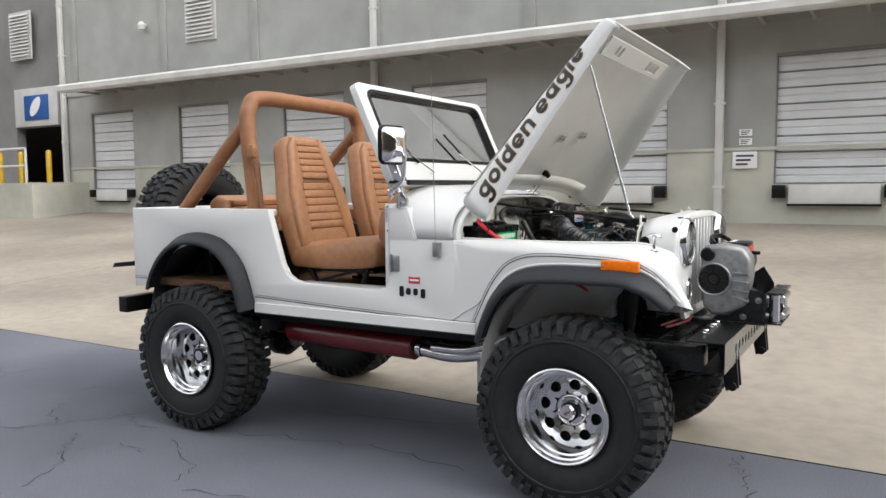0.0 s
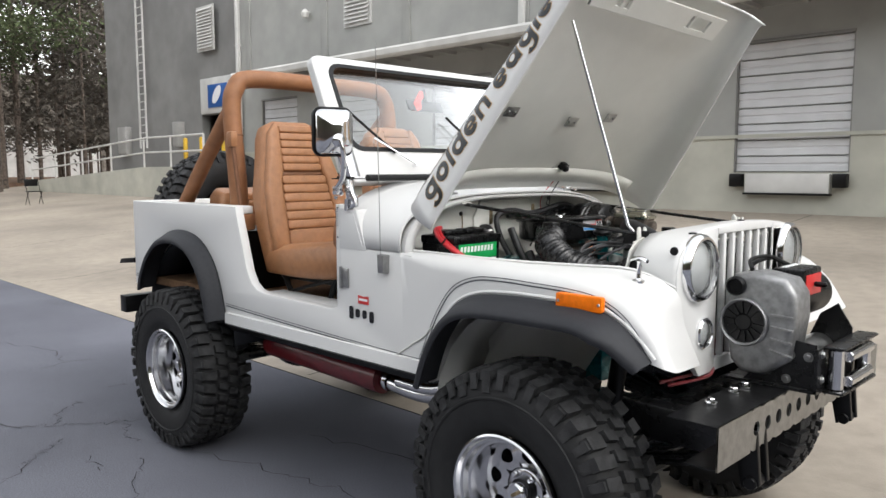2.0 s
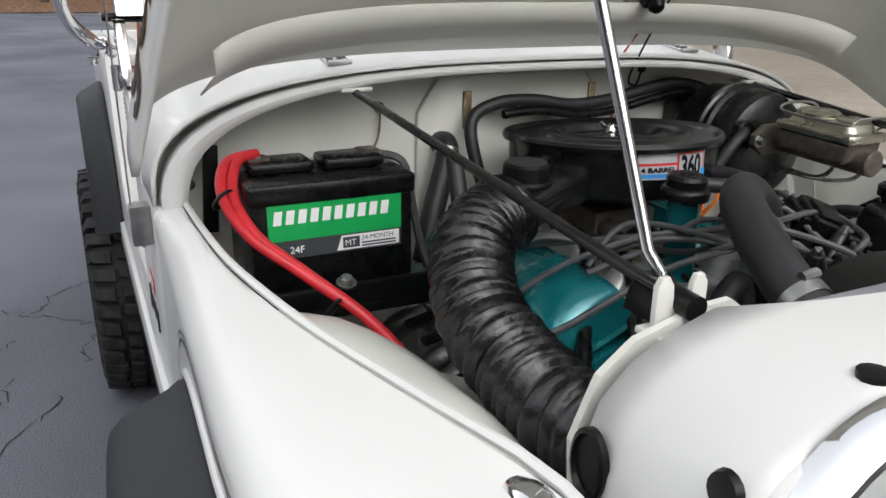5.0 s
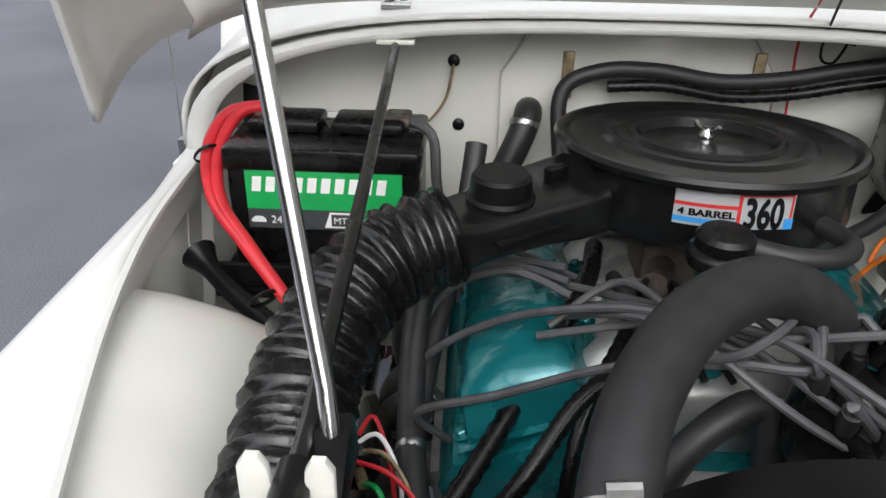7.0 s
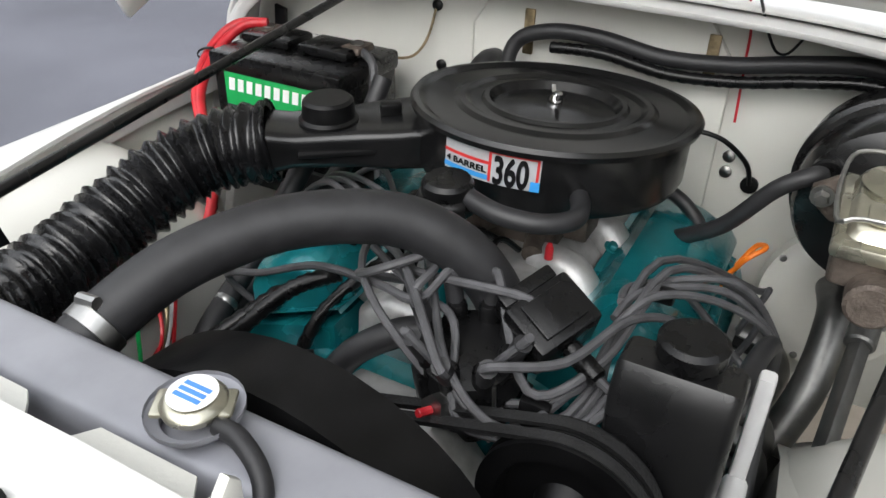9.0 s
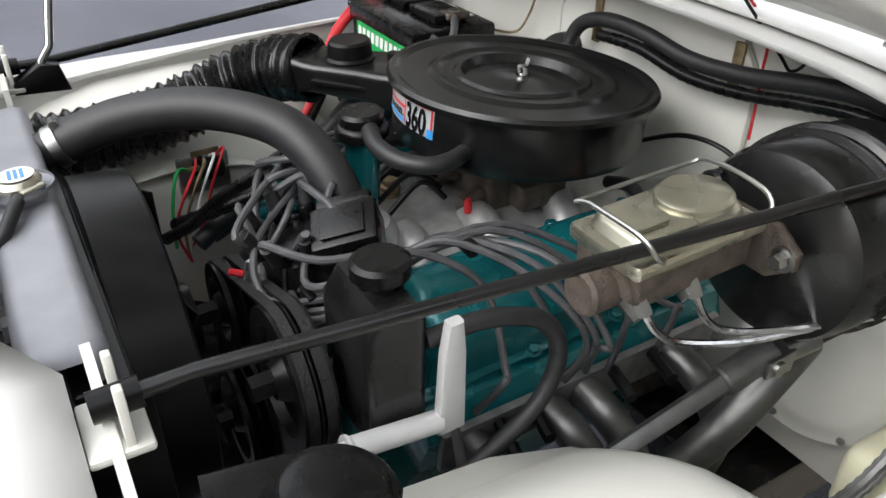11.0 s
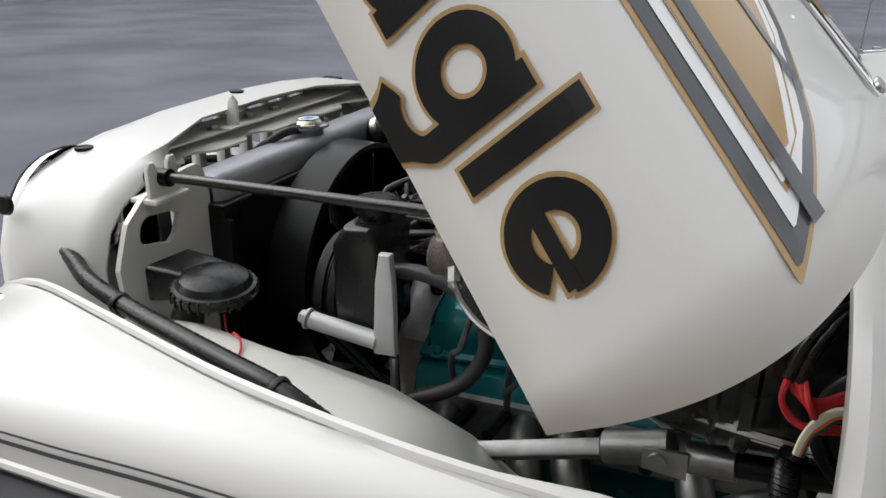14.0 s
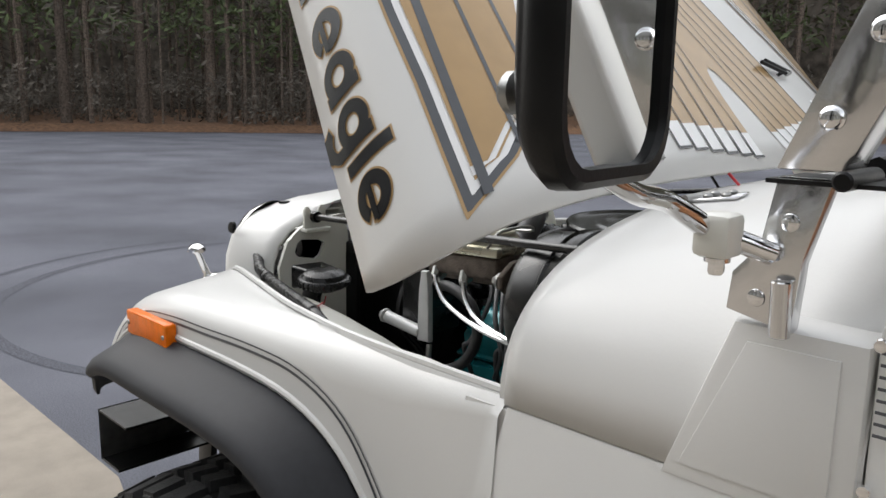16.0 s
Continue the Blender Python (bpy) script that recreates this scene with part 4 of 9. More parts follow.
def cowl():
    rows = [barrel(x, 33) for x in (-0.562, -0.58, -0.66, -0.76, -0.86, -0.93)]
    part("cowl", grid(rows), WHITE, VEH, "white cowl behind the engine bay", angle=60, solid=0.006)
    # recessed lip that the hood closes on
    rows = []
    for x, k in ((-0.60, 0.985), (-0.545, 0.985), (-0.535, 0.965), (-0.535, 0.93)):
        rows.append([Vector((x, p.y * k, 1.19 + (p.z - 1.19) * k - 0.006)) for p in barrel(-0.56, 33)])
    part("cowl_lip", grid(rows), WHITE, VEH, solid=0.003)
    # side cowl panel between door opening and cowl, with an embossed frame
    for s in (-1, 1):
        y = s * (TUB_Y + 0.003)
        part("cowl_post", prism([(-0.928, 1.178), (-0.757, 1.178), (-0.818, 1.342), (-0.928, 1.342)], s * (TUB_Y - 0.06), y, "y", 0.006), WHITE, VEH)
        part("embossed_panel", prism([(-0.908, 1.195), (-0.777, 1.195), (-0.832, 1.326), (-0.908, 1.326)], y - s * 0.001, y + s * 0.002, "y", 0.0015), WHITE, VEH)
    # firewall
    pts = [(p.y * 0.985, 1.19 + (p.z - 1.19) * 0.98) for p in barrel(-0.60, 33)]
    part("firewall", prism([(-0.71, 0.76), (0.71, 0.76)] + [(y, z) for y, z in pts[::-1]], -0.645, -0.66, "x"), CREAM, VEH, "cream painted firewall", smooth=False)
    # raised pressing in the firewall
    part("firewall_pressing", prism([(-0.235, 0.75), (0.20, 0.75), (0.20, 1.30), (0.15, 1.37), (-0.19, 1.37), (-0.235, 1.30)], -0.644, -0.632, "x", 0.010), CREAM, VEH)
    part("firewall_ledge", box(-0.645, -0.60, -0.34, 0.34, 1.388, 1.395, 0.003), CREAM, VEH)
    # dash, floor and rear panels close the body
    part("dashboard", prism([(-0.66, 1.13), (0.66, 1.13)] + [(p.y * 0.955, 1.18 + (p.z - 1.18) * 0.93) for p in barrel(-0.93, 33)][::-1], -1.02, -0.925, "x", 0.006), TAN_VINYL, VEH, "tan dashboard")
    part("body_floor", box(-2.88, -0.66, -0.689, 0.689, 0.84, 0.885, 0.004), CARPET, VEH, "tan carpet floor", smooth=False)
    part("tailgate", box(-2.905, -2.865, -0.689, 0.689, 0.84, 1.325, 0.008), WHITE, VEH)
    part("toe_board", prism([(-0.66, 1.12), (-0.66, 0.86), (-0.96, 0.86), (-0.72, 1.12)], -0.68, 0.68, "y"), CARPET, VEH, smooth=False)


HINGE = Vector((-0.594, 0, 1.414))
HOOD_TURN = Matrix.Translation(HINGE + Vector((0.0126, 0, 0.0174))) @ Matrix.Rotation(radians(-48.8), 4, "Y") @ Matrix.Translation(-HINGE)


def opened(p):
    """A place on the closed hood carried to where it stands open: propped on one side, it twists a little."""
    return HOOD_TURN @ Vector((p[0], p[1], p[2] - 0.050 * p[1] * max(0.0, p[0] + 0.56)))


def raise_hood(bm):
    for v in bm.verts:
        v.co = opened(v.co)


def hood():
    """The hood, standing open on its prop."""
    xs = [-0.558, -0.53, -0.50, -0.44, -0.37, -0.30, -0.225, -0.15, -0.075, 0.0, 0.075, 0.15, 0.225, 0.30, 0.35, 0.40, 0.435, 0.448, 0.455]
    rows = []
    for i, x in enumerate(xs):
        r = barrel(x, 97, True)
        if i == 0:
            r = [Vector((p.x - 0.030 * (1 - (1 - min(1.0, (p.z - 1.155) / 0.17)) ** 2), p.y, p.z)) for p in r]
        if i >= len(xs) - 3:
            drop = (0.004, 0.014, 0.03)[i - len(xs) + 3]
            r = [Vector((p.x, p.y * (1 - drop * 0.3), p.z - drop * 0.7)) for p in r]
        rows.append(r)
    bm = grid(rows)
    raise_hood(bm)
    h = part("hood", bm, WHITE, VEH, "raised white hood with gold and black decals", angle=60, solid=0.010)
    h.data.materials.append(CREAM)
    for mod in h.modifiers:
        if mod.type == "SOLIDIFY":
            mod.material_offset = 1
    # inner pressing: perimeter frame and front reinforcement with slots
    inner = []
    for x, k in ((-0.54, 0.955), (-0.50, 0.935), (-0.46, 0.955)):
        inner.append([Vector((x, p.y * k, 1.19 + (p.z - 1.19) * k - 0.012)) for p in barrel(x, 41)[5:-5]])
    bm = grid(inner)
    raise_hood(bm)
    part("rear_brace", bm, CREAM, h, solid=0.003)
    bm = bmesh.new()
    for y0, y1 in ((-0.43, -0.30), (-0.27, -0.25), (-0.22, 0.17), (0.20, 0.215), (0.33, 0.43)):
        box(0.30, 0.40, y0, y1, 1.318, 1.330, 0.003, bm=bm)
    box(0.30, 0.325, -0.43, 0.43, 1.3185, 1.3295, 0.002, bm=bm)
    box(0.375, 0.40, -0.43, 0.43, 1.3185, 1.3295, 0.002, bm=bm)
    raise_hood(bm)
    part("front_brace", bm, CREAM, h, "slotted front hood brace", smooth=False)
    # small fittings inside
    for x, y in ((-0.18, -0.42), (-0.20, -0.02), (-0.16, 0.22)):
        zt = barrel(x, 41)[20].z - 0.020
        bm = box(x - 0.022, x + 0.022, y - 0.035, y + 0.035, zt - 0.002, zt + 0.002, 0.001)
        for q in (-0.018, 0.018):
            lathe([(0, -0.006), (0.006, -0.006), (0.006, 0.0)], 8, pose(x, y + q, zt - 0.002), bm)
        raise_hood(bm)
        part("bump_plate", bm, STEEL, h, "small steel plate with two screws")
    for y in (-0.30, 0.12, 0.32):
        zt = 1.395
        bm = lathe([(0, -0.004), (0.006, -0.004), (0.007, 0)], 8, pose(-0.47, y, zt))
        raise_hood(bm)
        part("hood_bolt", bm, STEEL, h)
    # under-hood lamp with its wires
    bm = box(-0.462, -0.428, 0.138, 0.172, 1.362, 1.387, 0.005)
    lathe([(0, 0), (0.014, 0), (0.016, 0.012), (0.011, 0.020), (0, 0.022)], 14, pose(-0.445, 0.155, 1.364, 180), bm)
    raise_hood(bm)
    part("hood_lamp", bm, SATIN, h, "small black under-hood lamp")
    decals(h)
    # hinges
    for y in (-0.398, 0.398):
        def lay(x, yy, skin, lift):
            r = barrel(x, 193, skin)
            i = min(range(1, 192), key=lambda k: abs(r[k].y - yy))
            nr = Vector((0, -(r[i + 1].z - r[i - 1].z), r[i + 1].y - r[i - 1].y)).normalized()
            if nr.z < 0:
                nr = -nr
            return r[i] + nr * lift, nr
        for skin, xs, hw, owner, word in ((False, (-0.672, -0.65, -0.625, -0.605), 0.022, VEH, "chrome hood hinge"), (True, (-0.556, -0.54, -0.50, -0.46, -0.443, -0.432), 0.024, h, "tapered chrome hood hinge leaf")):
            g = grid([[lay(x, y + q * hw * (1 - 0.72 * max(0, x + 0.572) / 0.14 if skin else 1), skin, 0.0045)[0] for q in (-1, -0.33, 0.33, 1)] for x in xs])
            if skin:
                raise_hood(g)
            leaf = part("hinge_leaf", g, CHROME, owner, word, solid=0.003)
            for x in ((-0.552, -0.452) if skin else (-0.655, -0.63)):
                for q in ((-0.011, 0.011) if x < -0.5 else (0.0,)):
                    c, nr = lay(x, y + q, skin, 0.005)
                    bm = lathe([(0.0065, 0), (0.0065, 0.003), (0.004, 0.005), (0, 0.005)], 10, frame_axes(c, nr))
                    if skin:
                        raise_hood(bm)
                    part("hinge_screw", bm, STEEL, leaf)
        c = lay(-0.603, y, False, 0.004)[0]
        part("hinge_pin", rod(c - Vector((0, 0.022, 0)), c + Vector((0, 0.022, 0)), 0.0055, 10), STEEL, VEH)


def on_hood(u, v, lift=0.0015):
    """A place on the hood's outer skin in closed position: u along x, v the angle 0..1 across the section, right to left."""
    t = max(0.0, min(1.0, (u + 0.56) / 1.0))
    w, zb, zt, e = 0.772 - 0.18 * t, 1.155 + 0.120 * t, 1.405 - 0.028 * t, 3.6 + 1.8 * t
    a = math.pi * v
    c, sn = math.cos(a), math.sin(a)
    p = Vector((u, -w * math.copysign(abs(c) ** (2 / e), c), zb + (zt - zb) * abs(sn) ** (2 / e)))
    nrm = Vector((0, math.copysign(abs(c) ** (2 - 2 / e), -c) / w, abs(sn) ** (2 - 2 / e) / (zt - zb))).normalized()
    return p + nrm * lift


def arc_table(u, n=240):
    """Arc length along the section from the right lower edge."""
    pts = [on_hood(u, k / n, 0) for k in range(n + 1)]
    s = [0.0]
    for a, b in zip(pts, pts[1:]):
        s.append(s[-1] + (b - a).length)
    return s


ARC_CACHE = {}


def at_arc(u, d, side, lift):
    """The place d metres up from the lower edge on that side."""
    key = round(u, 3)
    if key not in ARC_CACHE:
        ARC_CACHE[key] = arc_table(key)
    s = ARC_CACHE[key]
    n = len(s) - 1
    k = 0
    while k < n - 1 and s[k + 1] < d:
        k += 1
    v = (k + (d - s[k]) / max(1e-6, s[k + 1] - s[k])) / n
    if side > 0:
        v = 1 - v
    return on_hood(u, v, lift)


def wrap(bm, side, lift):
    """Bends flat art (x along the hood, y up from the lower edge) onto the hood and opens it."""
    for axis, step in ((0, 0.016), (1, 0.010)):
        vals = [v.co[axis] for v in bm.verts]
        nrm = Vector((1, 0, 0)) if axis == 0 else Vector((0, 1, 0))
        c = math.floor(min(vals) / step) * step + step
        while c < max(vals):
            bmesh.ops.bisect_plane(bm, geom=bm.verts[:] + bm.edges[:] + bm.faces[:], plane_co=nrm * c, plane_no=nrm)
            c += step
    for v in bm.verts:
        v.co = opened(at_arc(v.co.x, max(0.0, v.co.y), side, lift + v.co.z))
    return bm


def flat_poly(pts):
    bm = bmesh.new()
    bm.faces.new([bm.verts.new((x, y, 0)) for x, y in pts])
    return bm


def bow(cx, cy, r, a0, a1):
    n = max(4, int(abs(a1 - a0) / 9))
    return [(cx + r * math.cos(radians(a0 + (a1 - a0) * k / n)), cy + r * math.sin(radians(a0 + (a1 - a0) * k / n))) for k in range(n + 1)]


BOWL = bow(0.5, 0.5, 0.36, 0, 360)
LETTERS = {      # round heavy lower-case letters as pen strokes, and their advance
    "g": ([BOWL, [(0.86, 1.0), (0.86, -0.08)] + bow(0.5, -0.08, 0.36, -9, -150)], 1.10),
    "o": ([BOWL], 1.10),
    "l": ([[(0.15, 0.0), (0.15, 1.32)]], 0.42),
    "d": ([BOWL, [(0.86, 0.0), (0.86, 1.32)]], 1.12),
    "e": ([bow(0.5, 0.5, 0.36, -9, 322), [(0.2, 0.44), (0.95, 0.44)]], 1.08),
    "n": ([[(0.15, 0.0), (0.15, 1.0)], bow(0.5, 0.5, 0.36, 178, 0) + [(0.86, 0.0)]], 1.12),
    "a": ([BOWL, [(0.86, 0.0), (0.86, 1.0)]], 1.12),
    " ": ([], 0.42)}


def ribbon(bm, line, half, over, z):
    """A flat pen stroke along a line, drawn out by over at its ends."""
    P = [Vector(p) for p in line]
    shut = (P[0] - P[-1]).length < 1e-4
    if not shut:
        P[0] = P[0] - (P[1] - P[0]).normalized() * over
        P[-1] = P[-1] + (P[-1] - P[-2]).normalized() * over
    L, R = [], []
    for i, p in enumerate(P):
        a = P[i - 1] if i else (P[-2] if shut else P[0])
        b = P[i + 1] if i < len(P) - 1 else (P[1] if shut else P[-1])
        d = (b - a).normalized()
        L.append(bm.verts.new((p.x - d.y * half, p.y + d.x * half, z)))
        R.append(bm.verts.new((p.x + d.y * half, p.y - d.x * half, z)))
    for i in range(len(P) - 1):
        bm.faces.new((L[i], R[i], R[i + 1], L[i + 1]))


def decals(h):
    """The side lettering and the feathered gold emblem on the hood."""
    unit, stroke = 0.0665, 0.265
    for side in (-1, 1):
        q = 0.0
        for ch in "golden eagle":
            strokes, step = LETTERS[ch]
            for kind, mat, grow, lift in (("letter_edge", DECAL_GOLD, 0.043, 0.0008), ("letter", DECAL_BLACK, 0.0, 0.0020)):
                bm = bmesh.new()
                for n, line in enumerate(strokes):
                    ribbon(bm, line, (0.08 if ch == "e" and n else stroke / 2) + grow, grow, 0.0005 * n)
                if not strokes:
                    continue
                for v in bm.verts:
                    x = (q + v.co.x) * unit
                    x = -0.492 + x if side < 0 else 0.281 - x
                    v.co = Vector((x, (0.054 if side < 0 else 0.034) - 0.010 * (x + 0.485) / 0.76 + v.co.y * unit, v.co.z))
                part(kind, wrap(bm, side, lift), mat, h, "black letter edged in gold" if kind == "letter" else "", smooth=False)
            q += step + 0.055

    low_edge = [(-0.565, 0.176), (-0.36, 0.166), (-0.25, 0.156), (-0.10, 0.146), (0.43, 0.140)]
    top_edge = [(-0.565, 0.176), (-0.540, 0.220), (-0.509, 0.270), (-0.452, 0.326), (-0.400, 0.360), (-0.332, 0.392), (-0.20, 0.43), (0.0, 0.465), (0.43, 0.50)]

    def along(line, x):
        for (xa, ya), (xb, yb) in zip(line, line[1:]):
            if x <= xb:
                return ya + (yb - ya) * (x - xa) / (xb - xa), (yb - ya) / (xb - xa)
        return line[-1][1], 0.0

    def wing_poly(a, b):
        """The wing's outline drawn in by a from its lower edge and by b from its upper edge."""
        lo, hi = [], []
        for i in range(90):
            x = -0.565 + 0.995 * (i / 89) ** 1.5
            y0, s0 = along(low_edge, x)
            y1, s1 = along(top_edge, x)
            y0 += a
            y1 -= b * math.sqrt(1 + s1 * s1)
            if y1 > y0 + 0.0005:
                lo.append((x, y0))
                hi.append((x, y1))
        return lo + hi[::-1]

    def both_sides(name, pts, mat, lift, label=""):
        for side in (-1, 1):
            part(name, wrap(flat_poly(pts), side, lift), mat, h, label, smooth=False)
    both_sides("wing_edge", wing_poly(0.0, 0.0), DECAL_GOLD, 0.0008, "gold wing emblem with charcoal and white bands")
    both_sides("wing_band", wing_poly(0.0045, 0.004), DECAL_GREY, 0.0013)
    both_sides("wing_light", wing_poly(0.0165, 0.015), DECAL_WHITE, 0.0018)
    both_sides("wing_field", wing_poly(0.0270, 0.025), DECAL_GOLD, 0.0023)
    both_sides("wing_light", wing_poly(0.0270, 0.0285), DECAL_WHITE, 0.0028)
    both_sides("wing_field", wing_poly(0.0275, 0.0365), DECAL_GOLD, 0.0033)
    for x0, d0, d1, w in ((-0.545, 0.212, 0.186, 0.0068), (-0.488, 0.278, 0.238, 0.0036), (-0.412, 0.338, 0.300, 0.0034)):
        both_sides("feather_line", [(x0, d0 - w), (0.43, d1 - w), (0.43, d1 + w), (x0, d0 + w)], DECAL_GREY, 0.0040)
    # black strap loops standing on the skin
    for side in (-1, 1):
        for k in range(2):
            a, b = (opened(at_arc(-0.360 - 0.006 * k + 0.026 * e, 0.503 + 0.027 * k + 0.085 * e, side, 0.012)) for e in (0, 1))
            bar = part("strap_loop", rod(a, b, 0.0045, 8, bevel=0.001), SATIN, h, "black bar on the hood")
            part("bar_tip", rod(a.lerp(b, -0.06), a, 0.006, 10, bevel=0.0015), STEEL, bar)
            foot = opened(at_arc(-0.360 - 0.006 * k + 0.004, 0.503 + 0.027 * k + 0.013, side, -0.002))
            part("bar_foot", rod(foot, a.lerp(b, 0.15), 0.004, 8), SATIN, bar)
    # fanned tail feathers near the middle of the hood
    for side in (-1, 1):
        for k in range(6):
            d = 0.592 + k * 0.046
            f = 0.600 + k * 0.044
            xt = -0.536 - 0.006 * k
            part("tail_feather", wrap(flat_poly([(xt + 0.05, d), (0.12, f), (0.12, f + 0.043), (xt + 0.05, d + 0.045)]), side, 0.0012), DECAL_GOLD, h, "gold tail feather", smooth=False)
            part("tail_tip", wrap(flat_poly([(xt, d + 0.004), (xt + 0.05, d), (xt + 0.05, d + 0.045), (xt, d + 0.041)]), side, 0.0012), DECAL_WHITE, h, smooth=False)
            part("tail_line", wrap(flat_poly([(xt - 0.004, d + 0.001), (0.12, f - 0.0015), (0.12, f + 0.0015), (xt - 0.004, d + 0.0045)]), side, 0.0022), DECAL_BLACK, h, smooth=False)
            part("tail_edge", wrap(flat_poly([(xt - 0.005, d + 0.002), (xt, d + 0.002), (xt, d + 0.041), (xt - 0.005, d + 0.041)]), side, 0.0022), DECAL_BLACK, h, smooth=False)


def grille():
    """Grille shell with slots, lamps and side sheets."""
    GX = 0.456
    RIM = [(0.506, 1.140), (0.503, 1.184), (0.487, 1.228), (0.458, 1.257), (0.420, 1.276), (0.372, 1.291), (0.300, 1.303)]
    # face outline
    face = [(-0.335, 0.822), (0.335, 0.822), (0.37, 0.857), (0.50, 1.08)] + RIM + [(0.18, 1.313), (0, 1.318), (-0.18, 1.313)] + [(-y, z) for y, z in RIM[::-1]] + [(-0.50, 1.08), (-0.37, 0.857)]
    slots = [(k * 0.068, 0.047) for k in range(-3, 4)]
    bm = bmesh.new()
    # upright bars between the slots, then head, foot and cheeks
    edges = [-0.335] + [v for c, w in slots for v in (c - w / 2, c + w / 2)] + [0.335]
    for i in range(1, len(edges) - 2, 2):
        part("grille_bar", box(GX - 0.022, GX, edges[i + 1], edges[i + 2], 0.8655, 1.2845, 0.006), WHITE, VEH)
    bm = bmesh.new()
    lo, hi = edges[1], edges[-2]
    prism([(lo, 0.865), (lo, 0.822), (hi, 0.822), (hi, 0.865)], GX - 0.022, GX, "x", 0.004, bm=bm)
    prism([(hi, 1.285), (hi, 1.3075), (0.18, 1.313), (0, 1.318), (-0.18, 1.313), (lo, 1.3075), (lo, 1.285)], GX - 0.022, GX, "x", 0.004, bm=bm)
    prism([(hi, 0.822), (0.335, 0.822), (0.37, 0.857), (0.50, 1.08)] + RIM + [(hi, 1.3075)], GX - 0.022, GX, "x", 0.004, bm=bm)
    prism([(lo, 1.3075)] + [(-y, z) for y, z in RIM[::-1]] + [(-0.50, 1.08), (-0.37, 0.857), (-0.335, 0.822), (lo, 0.822)], GX - 0.022, GX, "x", 0.004, bm=bm)
    part("grille_face", bm, WHITE, VEH, "white seven-slot grille face")
    # wrap-over sheet behind the face
    rim = face[2:]
    rows = []
    for x, k in ((GX - 0.006, 1.0), (GX - 0.02, 1.004), (0.40, 1.0), (0.33, 0.985), (0.285, 0.975)):
        back = 0.368
        rows.append([Vector((x if abs(y) > 0.35 else max(x, back - max(0.0, (abs(y) - 0.18)) * 0.3), y * k, 1.1 + (z - 1.1) * (k if z > 1.1 else 1))) for y, z in rim])
    part("grille_shell", grid(rows), WHITE, VEH, angle=60, solid=0.006)
    # inner cheek plates with the cut-outs that show beside the radiator
    for s in (-1, 1):
        outer_c = [(0.30, 0.90), (0.37, 0.90), (0.480, 1.08), (0.488, 1.18), (0.465, 1.235), (0.43, 1.262), (0.36, 1.280), (0.315, 1.282), (0.305, 1.24), (0.30, 1.14)]
        hole_c = [(0.382, 1.196), (0.394, 1.188), (0.438, 1.198), (0.448, 1.206), (0.443, 1.228), (0.430, 1.236), (0.382, 1.230), (0.370, 1.222)]
        bm = bmesh.new()
        mid = Vector((0.408, 1.212))
        n = 40

        def spoke(poly, a):
            d = Vector((math.cos(a), math.sin(a)))
            P = [Vector(p) - mid for p in poly]
            best = 9.0
            for p, q in zip(P, P[1:] + P[:1]):
                e = q - p
                det = d.x * e.y - d.y * e.x
                if abs(det) > 1e-9:
                    t = (p.x * e.y - p.y * e.x) / det
                    u = (p.x * d.y - p.y * d.x) / det
                    if t > 0 and -1e-6 <= u <= 1.000001:
                        best = min(best, t)
            return mid + d * best
        ang = [2 * math.pi * (k + 0.5) / n for k in range(n)]
        O, I = [spoke(outer_c, a) for a in ang], [spoke(hole_c, a) for a in ang]
        rows = [[(0.262, s * p.x, p.y) for p in O], [(0.262, s * p.x, p.y) for p in I], [(0.270, s * p.x, p.y) for p in I], [(0.270, s * p.x, p.y) for p in O]]
        rows.append(rows[0])
        g = grid(rows, closed=True)
        bmesh.ops.remove_doubles(g, verts=g.verts, dist=1e-5)
        part("cheek_plate", g, CREAM, VEH, "cream inner panel with a cut-out", smooth=False)
        part("hood_bumper", lathe([(0, 0), (0.014, 0), (0.012, 0.006), (0, 0.007)], 14, frame_axes((0.437, s * 0.492, 1.247), (0, s, 0.15))), SATIN, VEH, "black rubber hood stop")
        lamp_unit(GX, s)
    part("duct_grommet", lathe([(0.026, -0.004), (0.026, 0.002), (0.022, 0.003), (0.020, -0.001), (0, -0.001)], 28, frame_axes((0.305, -0.497, 1.182), (0, -1, 0.05), (0, 0, 1)) @ Matrix.Diagonal((1.25, 0.85, 1, 1))), SATIN, VEH, "dark oval grommet in the grille shell")
    for y in (-0.36, 0.0, 0.36):
        part("hood_pad", lathe([(0, 0), (0.013, 0), (0.013, 0.006), (0, 0.008)], 12, pose(0.43, y, 1.316 - abs(y) * 0.07)), SATIN, VEH)
    part("top_channel", box(0.36, 0.435, -0.30, 0.30, 1.277, 1.282, 0.002), CREAM, VEH)
    # flat closing plate between grille and radiator, with scalloped edge
    edge = []
    for k in range(61):
        y = -0.33 + 0.66 * k / 60
        sc = max(0.0, 1 - (min(abs(y - q) for q in (-0.24, -0.08, 0.08, 0.24)) / 0.032) ** 2)
        edge.append((0.326 + 0.024 * math.sqrt(sc), y))
    part("closing_plate", prism([(0.440, -0.33)] + edge + [(0.440, 0.33)], 1.263, 1.267, "z"), CREAM, VEH, "cream closing plate with scalloped edge", smooth=False)
    bm = prism([(0.350, 1.282), (0.375, 1.282), (0.367, 1.325), (0.358, 1.335), (0.350, 1.325)], 0.103, 0.111, "y", 0.002)
    box(0.345, 0.395, 0.075, 0.135, 1.2825, 1.286, 0.001, bm=bm)
    part("safety_catch", bm, CREAM, VEH)
